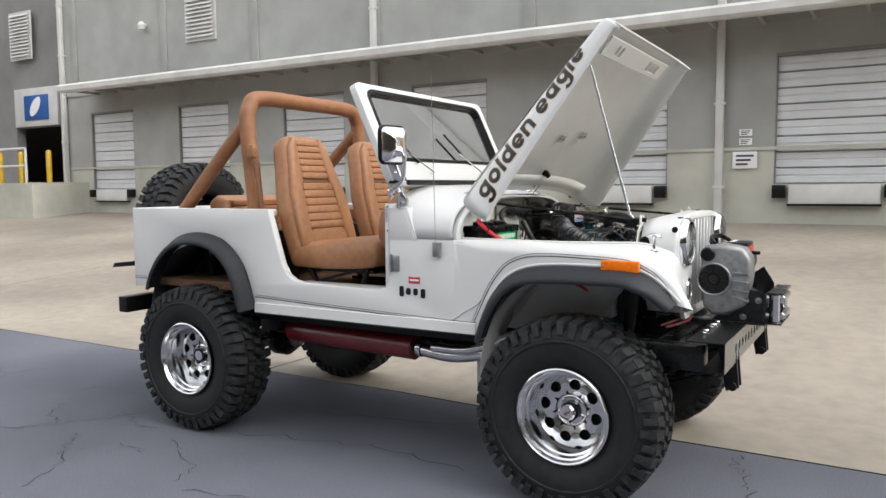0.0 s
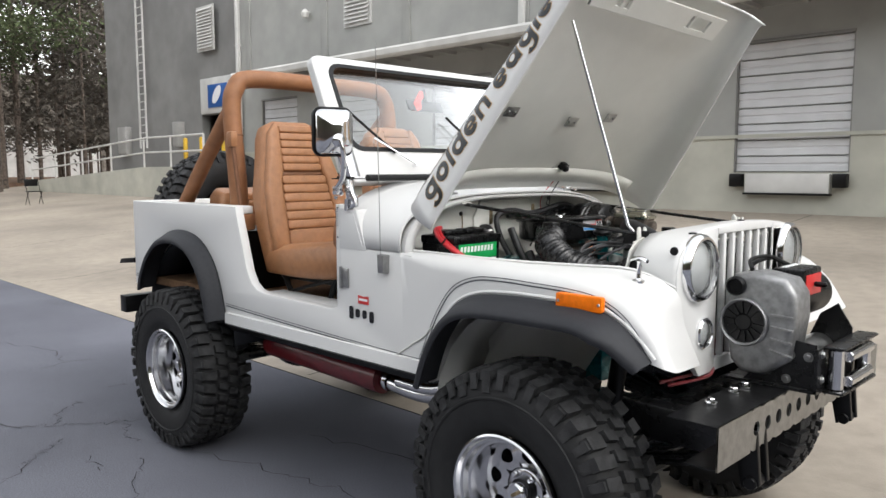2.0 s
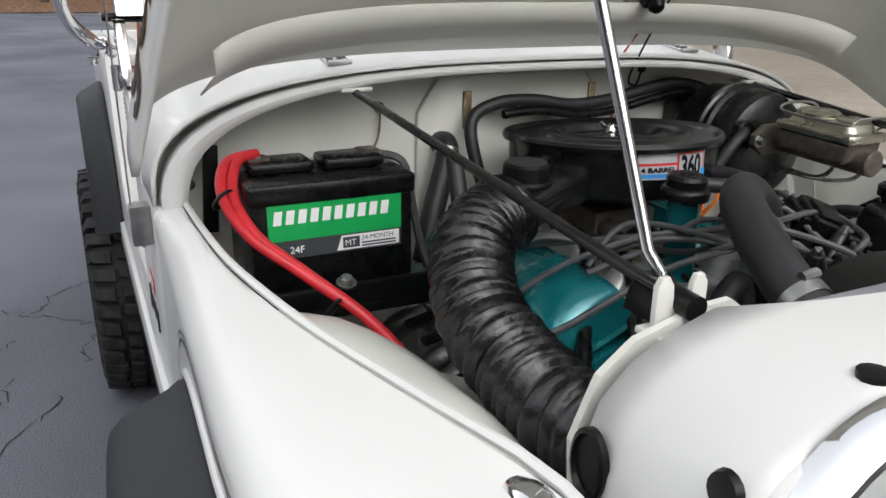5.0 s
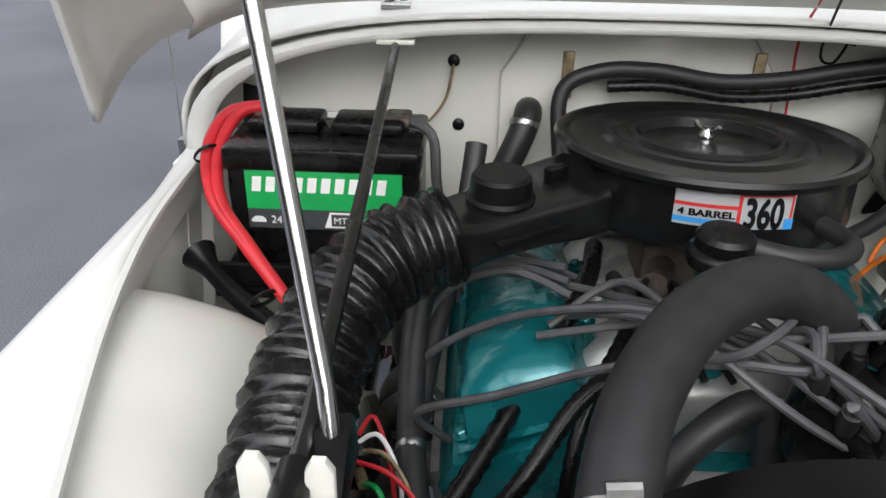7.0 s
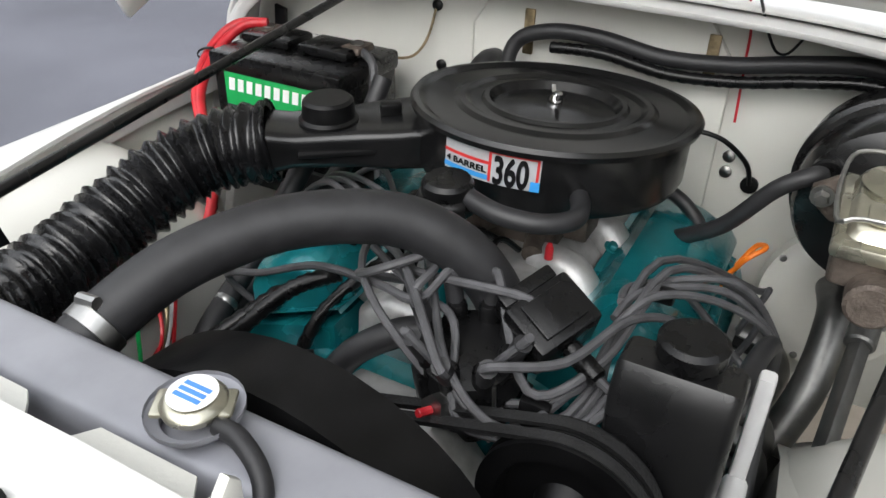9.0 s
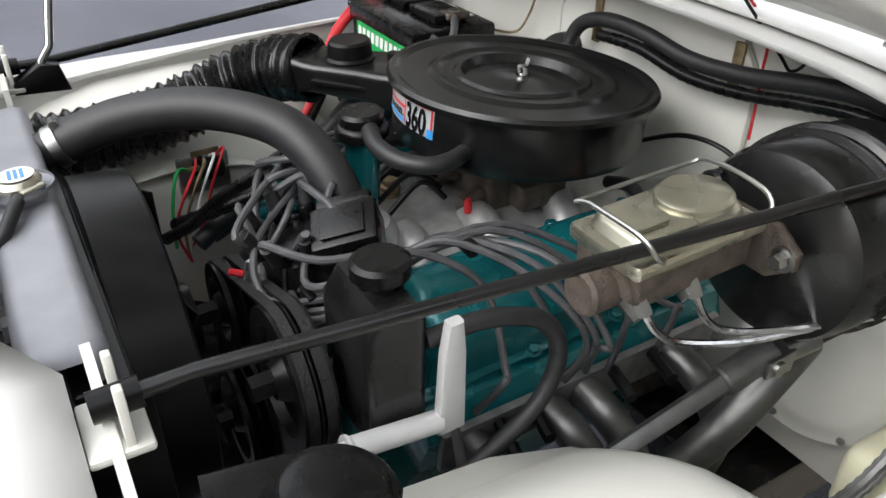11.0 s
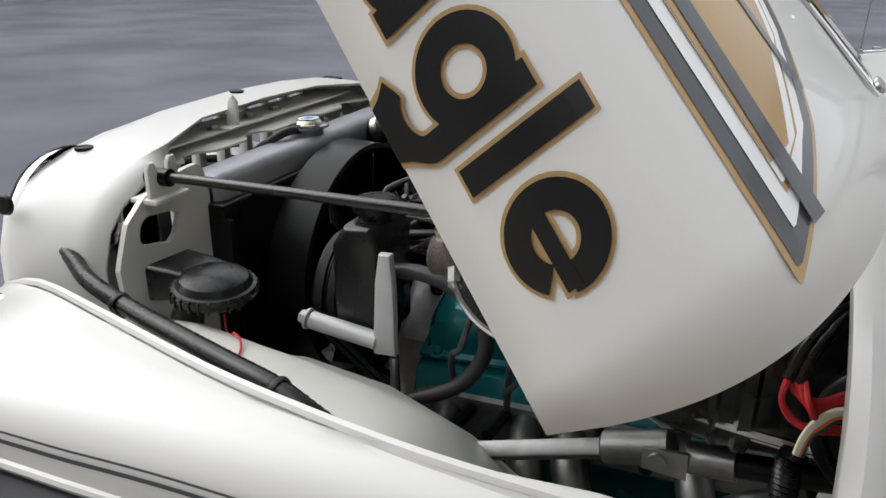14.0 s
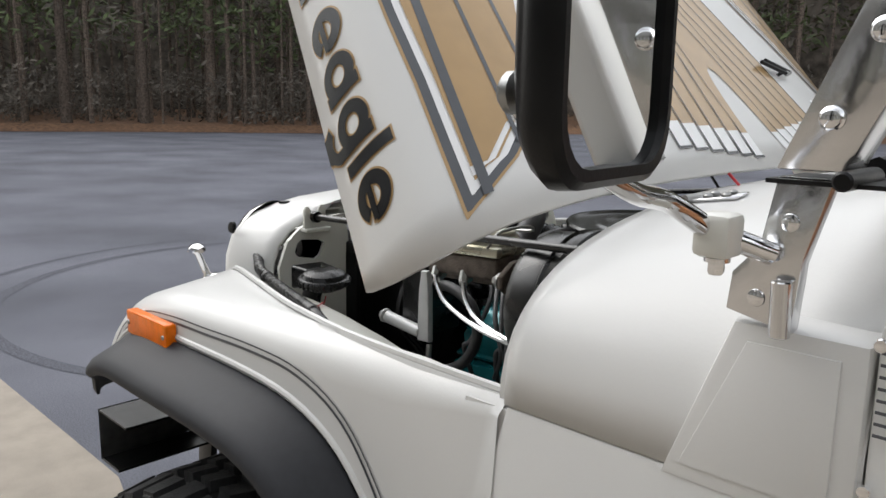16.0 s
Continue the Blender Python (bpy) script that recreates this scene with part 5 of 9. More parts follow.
    for x, y in ((0.385, 0.03), (0.375, 0.14), (0.385, -0.05), (0.415, 0.17)):
        part("channel_bolt", bolt((x, y, 1.283), (0, 0, 1), 0.008, 0.007), STEEL, VEH)
    # dark insect screen of the radiator behind the slots
    part("radiator_core", box(0.235, 0.285, -0.31, 0.31, 0.86, 1.218, 0.004), SATIN, VEH, "black radiator core", smooth=False)


def lamp_unit(gx, s):
    c = Vector((gx, s * 0.368, 1.184))
    m = frame_axes(c, (1, 0, 0))
    ring = part("headlamp", lathe([(0.112, -0.004), (0.112, 0.006), (0.108, 0.018), (0.101, 0.025), (0.094, 0.025), (0.091, 0.014), (0.091, -0.01)], 40, m), CHROME, VEH, "round headlamp with a chrome ring")
    part("reflector", lathe([(0, -0.060), (0.02, -0.056), (0.045, -0.043), (0.068, -0.022), (0.090, 0.008)], 22, m), CHROME, ring, smooth=False)
    part("bulb", lathe([(0, -0.012), (0.010, -0.014), (0.012, -0.024), (0.012, -0.042)], 14, m), LENS, ring)
    part("lens", lathe([(0.091, 0.016), (0.07, 0.029), (0.04, 0.037), (0, 0.040)], 36, m), LENS, ring, "fluted glass lens")
    c = Vector((gx, s * 0.318, 0.965))
    m = frame_axes(c, (1, 0, 0))
    ring = part("parking_lamp", lathe([(0.052, -0.002), (0.052, 0.008), (0.046, 0.013), (0.043, 0.006)], 28, m), CHROME, VEH, "small round parking lamp")
    part("lens", lathe([(0.044, 0.004), (0.036, 0.014), (0.02, 0.019), (0, 0.020)], 24, m), LENS, ring)
    part("reflector", lathe([(0, -0.012), (0.03, -0.006), (0.044, 0.003)], 20, m), POLISHED, ring)


def windshield():
    """Upright glass frame hinged on the cowl."""
    W, Hh, T = 1.39, 0.60, 0.045
    outer = rounded(W, Hh, 0.035, 4)
    hole = rounded(1.23, 0.40, 0.05, 6)
    up = Hh / 2

    def ring(o, i, d0, d1, oc, ic):
        n = 264

        def sample(poly, cy):
            P = [Vector((x, y + cy)) for x, y in poly]
            out = []
            for k in range(n):
                a = 2 * math.pi * k / n
                d = Vector((math.cos(a), math.sin(a)))
                best = None
                for p, q in zip(P, P[1:] + P[:1]):
                    e = q - p
                    o0 = p - Vector((0, cc))
                    det = d.x * e.y - d.y * e.x
                    if abs(det) < 1e-9:
                        continue
                    t = (o0.x * e.y - o0.y * e.x) / det
                    u = (o0.x * d.y - o0.y * d.x) / det
                    if t > 0 and -1e-6 <= u <= 1 + 1e-6 and (best is None or t < best):
                        best = t
                out.append(Vector((0, cc)) + d * best)
            return out
        cc = ic
        A, B = sample(o, oc), sample(i, ic)
        rows = []
        for poly, d in ((A, d0), (A, d1), (B, d1), (B, d0)):
            rows.append([Vector((p.x, d, p.y)) for p in poly])
        rows.append(rows[0])
        rr = list(map(list, zip(*rows)))
        rr.append(rr[0])
        g = grid(rr)
        bmesh.ops.remove_doubles(g, verts=g.verts, dist=1e-5)
        return g
    ic = up + 0.055
    bm = ring(outer, hole, -T / 2, T / 2, up, ic)
    ml = lean_matrix()
    bm.transform(ml)
    w = part("windshield_frame", bm, WHITE, VEH, "white windshield frame", angle=30, bevel=0.006)
    bm = ring(rounded(1.250, 0.420, 0.06, 6), rounded(1.214, 0.384, 0.05, 6), -T / 2 - 0.006, T / 2 + 0.006, ic, ic)
    bm.transform(ml)
    part("glass_seal", bm, SATIN, w, "black rubber glass seal")
    bm = box(-0.61, 0.61, -0.003, 0.003, ic - 0.195, ic + 0.195)
    bm.transform(ml)
    g = part("glass", bm, GLASS, w, "clear windshield glass", smooth=False)
    g.visible_shadow = False
    part("cowl_seal", tube([(-0.885, -0.62, 1.468), (-0.885, 0.62, 1.468)], 0.014, 8, 1), SATIN, VEH, "black cowl seal")
    # wipers
    for y0, y1 in ((-0.30, -0.56), (0.28, 0.04)):
        b = Vector((y0, 0.045, 0.075))
        bm = rod(ml @ Vector((y0, 0.02, 0.075)), ml @ b, 0.008)
        tube([ml @ b, ml @ Vector((y1 * 0.75 + y0 * 0.25, 0.04, 0.20))], 0.004, 6, 1, bm=bm)
        bld = [ml @ Vector((y1 * 0.55 + y0 * 0.45 + 0.05, 0.032, 0.135)), ml @ Vector((y1 - 0.03, 0.032, 0.33))]
        part("wiper_arm", bm, CHROME, w)
        part("wiper_blade", tube(bld, 0.006, 6, 1), SATIN, w, "black wiper blade")
    # inside mirror and the red hanging tag
    bm = box(-0.12, 0.12, -0.06, -0.045, ic + 0.055, ic + 0.115, 0.008)
    rod(Vector((0, -0.045, ic + 0.1)), Vector((0, -0.02, ic + 0.165)), 0.006, 8, bm)
    bm.transform(ml)
    part("inside_mirror", bm, SATIN, w, "black inside mirror")
    bm = prism([(0.02, ic + 0.15), (-0.04, ic + 0.10), (-0.05, ic + 0.06), (-0.085, ic + 0.045), (-0.09, ic + 0.09), (-0.02, ic + 0.165)], -0.036, -0.034, "y")
    bm.transform(ml)
    part("hanging_tag", bm, REDFLAG, w, "red tag hanging by the mirror", smooth=False)
    # hinge brackets at the base, chrome, with bolts
    for s in (-1, 1):
        y = s * 0.69
        bm = prism([(-0.842, 1.474), (-0.895, 1.474), (-0.975, 1.655), (-0.925, 1.672)], y, y + s * 0.050, "y", 0.003)
        bm2 = prism([(-0.812, 1.352), (-0.868, 1.340), (-0.872, 1.400), (-0.890, 1.468), (-0.846, 1.468), (-0.836, 1.410), (-0.815, 1.385)], s * 0.725, s * 0.744, "y", 0.003)
        part("hinge_bracket", join(bm, bm2), POLISHED, VEH, "polished windshield hinge bracket")
        for x, z in ((-0.838, 1.366), (-0.860, 1.432), (-0.882, 1.515), (-0.912, 1.580)):
            part("hinge_bolt", lathe([(0.010, 0), (0.010, 0.0015), (0.008, 0.0028), (0.0072, 0.005), (0.005, 0.006), (0, 0.006)], 16, frame_axes((x, s * 0.7405, z), (0, s, 0))), CHROME, VEH)
        part("pivot", rod((-0.90, s * 0.68, 1.469), (-0.90, s * 0.762, 1.469), 0.008, 12, bevel=0.002), SATIN, VEH)
        # louvred vent slots at the base of the frame, inside the door jamb
        bm = box(-0.957, -0.931, min(s * 0.60, s * 0.732), max(s * 0.60, s * 0.732), 0.92, 1.36, 0.004)
        part("door_post", bm, WHITE, VEH)
        for k in range(8):
            z = 1.272 + k * 0.0095
            part("jamb_slot", box(-0.953, -0.935, s * 0.7385 - 0.0006, s * 0.7385 + 0.0006, z, z + 0.0024), DECAL_GREY, VEH, smooth=False)
        part("hinge_knuckle", rod((-0.862, s * 0.7505, 1.338), (-0.860, s * 0.7505, 1.385), 0.0085, 16, bevel=0.001), POLISHED, VEH, "polished hinge knuckle")
        part("frame_gasket", box(-0.960, -0.838, min(s * 0.66, s * 0.747), max(s * 0.66, s * 0.747), 1.4632, 1.4668), SATIN, VEH, "black rubber gasket", smooth=False)
        for z in (1.225, 1.345):
            part("jamb_screw", lathe([(0.006, 0), (0.005, 0.003), (0, 0.0035)], 10, frame_axes((-0.934, s * 0.738, z), (0, s, 0))), CHROME, VEH)


def lean_matrix():
    """Local x across, y ahead, z up the glass."""
    z = Vector((-0.42, 0, 0.907)).normalized()
    x = Vector((0, 1, 0))
    y = z.cross(x)
    if y.x < 0:
        y = -y
    m = Matrix((x, y, z)).transposed().to_4x4()
    m.translation = Vector((-0.935, 0, 1.440))
    return m


def mirror(s):
    """Square chrome door mirror on a bracket arm."""
    c = Vector((-0.84, -0.83, 1.648)) if s < 0 else Vector((-0.845, 1.000, 1.572))
    m = frame_axes(c, (1.0, -0.25 if s < 0 else 0.12, 0), (0, 0, 1))
    k, kd = (1.0, 1.0) if s < 0 else (0.86, 0.62)
    # local x up, local y across, local z ahead (shell side)
    rows = []
    for w, h, d in ((0.155, 0.176, 0.0), (0.155, 0.176, 0.010), (0.144, 0.163, 0.030), (0.105, 0.11, 0.050), (0.05, 0.05, 0.058)):
        rows.append([m @ Vector((x, y * k, d * kd)) for x, y in rounded(h, w, min(w, h) * 0.18, 5)])
    g = grid(rows, closed=True)
    g.faces.new([v for v in list(g.verts)[-len(rows[0]):]])
    sh = part("door_mirror", g, CHROME if s < 0 else SATIN, VEH, "square chrome door mirror with a black rim" if s < 0 else "black-backed square door mirror", angle=45)
    rows = []
    for f, d in ((1.0, -0.012), (1.05, -0.008), (1.06, 0.004), (1.0, 0.012), (0.97, 0.004), (0.93, -0.012)):
        rows.append([m @ Vector((x * f, y * f * k, d)) for x, y in rounded(0.181, 0.160, 0.034, 5)])
    rows.append(rows[0])
    part("rim", grid(rows, closed=True), SATIN, sh, "black rubber rim")
    g = bmesh.new()
    g.faces.new([g.verts.new(m @ Vector((x, y * k, -0.006))) for x, y in rounded(0.174, 0.153, 0.032, 5)])
    part("mirror_glass", g, MIRROR, sh, smooth=False)
    ball = m @ Vector((-0.035, 0.004 if s > 0 else 0, 0.060 * kd))
    bm = lathe([(0, -0.006), (0.026, -0.006), (0.026, 0.0), (0.012, 0.012), (0, 0.013)], 18, frame_axes(ball, m.to_3x3() @ Vector((0, 0, 1))))
    part("ball_mount", bm, CHROME if s < 0 else SATIN, sh)
    if s > 0:
        part("swivel", rod(m @ Vector((-0.044, -0.018, 0.014)), m @ Vector((-0.044, -0.018, 0.043)), 0.011, 16, bevel=0.002), SATIN, sh, "black swivel sleeve")
        ball = m @ Vector((-0.044, -0.018, 0.048))
        part("swivel_cap", rod(m @ Vector((-0.044, -0.018, 0.042)), m @ Vector((-0.044, -0.018, 0.055)), 0.0125, 14, bevel=0.004), STEEL, sh)
    mid = [ball + Vector((0.016, -s * 0.008, -0.05))] if s < 0 else [ball.lerp(Vector((-0.805, 0.835, 1.450)), f) - Vector((0, 0, 0.012)) for f in (0.12, 0.4, 0.7)]
    bm = tube([ball + (Vector((0.008, 0, 0)) if s < 0 else Vector((0, 0, -0.004)))] + mid + [Vector((-0.79 if s < 0 else -0.800, s * (0.822 if s < 0 else 0.835), 1.475 if s < 0 else 1.450)), Vector((-0.875 if s < 0 else -0.815, s * (0.785 if s < 0 else 0.790), 1.428 if s < 0 else 1.425))], lambda u: (0.0085 if s < 0 else 0.0065) + (0.005 if s < 0 else 0.003) * u, 10, 5)
    rod((-0.868 if s < 0 else -0.813, s * (0.788 if s < 0 else 0.792), 1.43 if s < 0 else 1.426), (-0.898 if s < 0 else -0.850, s * 0.747, 1.405), 0.012 if s < 0 else 0.0095, 12, bm, 0.002)
    if s < 0:
        box(-0.90, -0.872, -0.792, -0.757, 1.400, 1.436, 0.006, bm=bm)
    else:
        part("arm_clamp", box(-0.836, -0.804, 0.770, 0.802, 1.404, 1.440, 0.006), CREAM, VEH, "yellowed plastic clamp on the mirror arm")
    bolt((-0.884 if s < 0 else -0.820, s * 0.785, 1.398 if s < 0 else 1.4035), (0, 0, -1), 0.007, 0.012, bm)
    part("mirror_arm", bm, CHROME, VEH, "chrome mirror arm")


def side_fittings(s):
    # amber side lamp set in a fender recess
    y = side_y(0.28)
    b = part("side_lamp", prism(rounded(0.165, 0.048, 0.006, 3), 0.0, s * 0.022, "y", 0.004, m=pose(0.277, s * (y + 0.002), 1.101)), AMBER, VEH, "amber side marker lamp")
    for q in (-0.072, 0.072):
        part("lamp_screw", lathe([(0, 0), (0.005, 0), (0.004, 0.002), (0, 0.002)], 8, frame_axes((0.277 + q, s * (y + 0.0245), 1.101), (0, s, 0))), STEEL, b)
    # hood catch: a bolt that leans outwards with a T-shaped head
    c = Vector((0.372, s * 0.590, 1.156))
    d = Vector((0.15, 0.35, 1) if s > 0 else (0.05, -0.04, 1)).normalized()
    m = frame_axes(c, d, (1, 0, 0))
    bm = lathe([(0, -0.004), (0.020, -0.004), (0.020, 0.004), (0.010, 0.007), (0.0075, 0.012), (0.0065, 0.058), (0.010, 0.064)], 16, m)
    rows = []
    for u in range(9):
        a = u / 8
        w = 0.0085 + 0.005 * math.sin(a * math.pi)
        zc = 0.066 + 0.008 * math.sin(a * math.pi)
        rows.append([m @ Vector((-0.027 + 0.054 * a, w * math.cos(q), zc + 0.006 * math.sin(q))) for q in [2 * math.pi * k / 10 for k in range(10)]])
    part("hood_catch", grid(rows, bm, closed=True), CHROME, VEH, "chrome T-handle hood catch")


def right_only():
    # door hinge leaf and badges on the right side, repeated on the left
    for s in (-1, 1):
        y = s * (TUB_Y + 0.001)
        bm = box(-0.912, -0.868, min(y, y + s * 0.006), max(y, y + s * 0.006), 1.02, 1.10, 0.002)
        rod((-0.915, y + s * 0.006, 1.015), (-0.915, y + s * 0.006, 1.105), 0.007, 10, bm)
        for dz in (1.035, 1.085):
            bolt((-0.885, y + s * 0.006, dz), (0, s, 0), 0.005, 0.003, bm)
        part("door_hinge", bm, STEEL, VEH, "steel door hinge leaf")
        red = part("side_badge", prism([(-0.812, 0.963), (-0.746, 0.963), (-0.746, 0.998), (-0.779, 0.994), (-0.812, 0.998)], y, y + s * 0.0012, "y"), DECAL_RED, VEH, "small red badge", smooth=False)
        part("badge_bar", box(-0.805, -0.753, min(y + s * 0.0012, y + s * 0.002), max(y + s * 0.0012, y + s * 0.002), 0.976, 0.985), DECAL_WHITE, red, smooth=False)
        bm = bmesh.new()
        for q, hh, zz in ((-0.855, 0.052, 0.895), (-0.815, 0.034, 0.905), (-0.772, 0.034, 0.905), (-0.728, 0.046, 0.893)):
            prism(rounded(0.026, hh, 0.008, 3), y, y + s * 0.0025, "y", m=pose(q, 0, zz + hh / 2), bm=bm)
        part("name_badge", bm, DECAL_BLACK, VEH, "black nameplate bars", smooth=False)
    # whip antenna clipped to the right cowl side
    y = -(TUB_Y + 0.028)
    bm = prism([(-0.652, 1.105), (-0.622, 1.105), (-0.618, 1.175), (-0.656, 1.175)], y + 0.028, y - 0.006, "y", 0.003)
    part("antenna_base", bm, STEEL, VEH, "steel antenna base")
    part("antenna", rod((-0.637, y - 0.002, 1.17), (-0.655, y - 0.002, 1.98), 0.0016, 6), STEEL, VEH, "thin steel whip antenna")


def rollbar():
    """Tan padded roll hoop with rear braces."""
    P = [(-1.985, -0.545, 0.90), (-2.03, -0.55, 1.45), (-2.07, -0.55, 1.80), (-2.075, -0.525, 1.925), (-2.075, -0.43, 1.985), (-2.075, 0, 1.99), (-2.075, 0.43, 1.985), (-2.075, 0.525, 1.925), (-2.07, 0.55, 1.80), (-2.03, 0.55, 1.45), (-1.985, 0.545, 0.90)]
    part("roll_bar", tube(P, 0.048, 16, 6), TAN_VINYL, VEH, "tan padded roll bar")
    for s in (-1, 1):
        part("roll_brace", tube([(-2.085, s * 0.54, 1.83), (-2.36, s * 0.535, 1.585), (-2.66, s * 0.53, 1.30), (-2.78, s * 0.53, 1.16)], 0.042, 14, 4), TAN_VINYL, VEH, "tan padded rear brace")
        part("pad_seam", lathe([(0.0485, -0.004), (0.0495, 0), (0.0485, 0.004)], 16, frame_axes((-2.055, s * 0.55, 1.68), (-0.1, 0, 1))), TAN_SEAM, VEH)
    # seat belt on the near post
    for s in (-1, 1):
        bm = tube([(-1.985, s * 0.60, 1.66), (-1.96, s * 0.605, 1.56), (-1.90, s * 0.61, 1.30), (-1.80, s * 0.62, 1.0)], 0.012, 8, 4)
        part("seat_belt", bm, TAN_SEAM, VEH, "brown seat belt")
        part("belt_guide", box(-2.01, -1.955, min(s * 0.585, s * 0.625), max(s * 0.585, s * 0.625), 1.62, 1.70, 0.01), TAN, VEH, "tan belt guide")


def cushion(outline, d0, d1, m, bev=0.03):
    bm = prism(outline, d0, d1, "y", bev, seg=4)
    bm.transform(m)
    return bm


def bucket_seat(yc):
    """High-back bucket seat: smooth bolsters round a pleated middle."""
    sq = [(-1.70, 0.985), (-1.70, 1.08), (-1.62, 1.125), (-1.40, 1.150), (-1.22, 1.165), (-1.13, 1.150), (-1.095, 1.10), (-1.105, 1.04), (-1.16, 1.005), (-1.4, 0.985)]
    loop = smooth_line([(x, 0, z) for x, z in sq + sq[:1]], 4)[:-1]
    cx, cz = -1.40, 1.06
    rows = []
    for k in range(25):
        u = -1 + k / 12
        e = (1 - abs(u) ** 5) ** 0.5 if abs(u) < 1 else 0.0
        f = 0.72 + 0.28 * e
        crown = 0.010 * math.cos(u * math.pi * 1.5) if abs(u) < 0.85 else 0.0
        rows.append([(cx + (p.x - cx) * (0.93 + 0.07 * e), yc + 0.255 * u, cz + (p.z - cz) * f - (crown if p.z > 1.1 else 0)) for p in loop])
    g = grid(rows, closed=True)
    g.faces.new(list(g.verts)[:len(loop)][::-1])
    g.faces.new(list(g.verts)[-len(loop):])
    seat = part("seat", g, TAN, VEH, "tan leather high-back bucket seat", angle=70)
    lean = Vector((-0.30, 0, 1)).normalized()
    base = Vector((-1.645, yc, 1.02))
    fwd = Vector((lean.z, 0, -lean.x))
    m = Matrix((Vector((0, 1, 0)), fwd, lean)).transposed().to_4x4()
    m.translation = base
    back = [(-0.25, 0.0), (0.25, 0.0), (0.262, 0.20), (0.25, 0.40), (0.205, 0.56), (0.178, 0.68), (0.150, 0.735), (0.10, 0.758), (-0.10, 0.758), (-0.150, 0.735), (-0.178, 0.68), (-0.205, 0.56), (-0.25, 0.40), (-0.262, 0.20)]
    bm = prism(back, -0.075, 0.055, "y", 0.045, seg=5)
    bm.transform(m)
    part("backrest", bm, TAN, seat, angle=60)
    for q in (-1, 1):
        side = [(q * 0.160, 0.03), (q * 0.240, 0.03), (q * 0.250, 0.20), (q * 0.238, 0.40), (q * 0.192, 0.56), (q * 0.166, 0.68), (q * 0.120, 0.735), (q * 0.098, 0.70), (q * 0.118, 0.47), (q * 0.136, 0.44)]
        bm = prism(side, 0.03, 0.082, "y", 0.022, seg=4)
        bm.transform(m)
        part("bolster", bm, TAN, seat, angle=60)

    def pleats(z0, z1, n, w0, w1):
        h = (z1 - z0) / n
        for k in range(n):
            t = (k + 0.5) / n
            w = w0 + (w1 - w0) * t
            b = prism(rounded(2 * w, h * 0.985, h * 0.30, 3), 0.050, 0.073, "y", 0.009, m=pose(0, 0, z0 + h * (k + 0.5)), seg=3)
            b.transform(m)
            part("pleat", b, TAN, seat, angle=60)
    pleats(0.040, 0.175, 1, 0.162, 0.158)
    pleats(0.175, 0.455, 6, 0.157, 0.134)
    pleats(0.478, 0.722, 6, 0.120, 0.098)
    b = box(-0.125, 0.125, 0.045, 0.062, 0.457, 0.476, 0.006)
    b.transform(m)
    part("head_seam", b, TAN_SEAM, seat)
    for q in (-1, 1):
        bm = tube([(-1.66, yc + q * 0.150, 1.118), (-1.45, yc + q * 0.155, 1.143), (-1.25, yc + q * 0.160, 1.160), (-1.14, yc + q * 0.165, 1.147), (-1.10, yc + q * 0.165, 1.10)], 0.0032, 6, 4)
        part("piping", bm, TAN_SEAM, seat)
    # black frame beneath
    bm = bmesh.new()
    for q in (-0.2, 0.2):
        tube([(-1.62, yc + q, 1.01), (-1.54, yc + q, 0.895)], 0.014, 8, 1, bm=bm)
        tube([(-1.18, yc + q, 1.03), (-1.24, yc + q, 0.895)], 0.014, 8, 1, bm=bm)
        box(-1.60, -1.16, yc + q - 0.018, yc + q + 0.018, 0.885, 0.905, 0.003, bm=bm)
        tube([(-1.56, yc + q, 0.91), (-1.22, yc + q, 1.0)], 0.009, 6, 1, bm=bm)
    box(-1.64, -1.16, yc - 0.2, yc + 0.2, 0.972, 0.990, 0.004, bm=bm)
    part("seat_frame", bm, SATIN, seat, "black steel seat frame")


def rear_seat():
    bm = prism([(-2.55, 1.0), (-2.52, 1.36), (-2.46, 1.40), (-2.38, 1.37), (-2.36, 1.02)], -0.46, 0.46, "y", 0.035, seg=4)
    rs = part("rear_bench", bm, TAN, VEH, "tan pleated rear bench seat", angle=60)
    part("bench_squab", prism([(-2.40, 0.98), (-2.40, 1.10), (-1.98, 1.13), (-1.93, 1.08), (-1.95, 0.98)], -0.46, 0.46, "y", 0.03, seg=3), TAN, rs, angle=60)
    for k in range(6):
        z = 1.12 + k * 0.042
        part("pleat", box(-2.375, -2.352, -0.40, 0.40, z, z + 0.040, 0.010, seg=3), TAN, rs, angle=60)


def rear_end():
    for s in (-1, 1):
        bm = box(-2.99, -2.91, min(s * 0.42, s * 0.80), max(s * 0.42, s * 0.80), 0.66, 0.76, 0.006)
        part("bumperette", bm, SATIN, VEH, "black rear bumper piece")
        bm = box(-2.955, -2.907, min(s * 0.60, s * 0.70), max(s * 0.60, s * 0.70), 0.98, 1.12, 0.012)
        part("tail_lamp", bm, RED, VEH, "red tail lamp")
    part("step", prism([(-3.12, 0.935), (-2.91, 0.955), (-2.91, 0.985), (-3.10, 0.965)], -0.74, -0.60, "y", 0.004), SATIN, VEH, "dark side step plate")


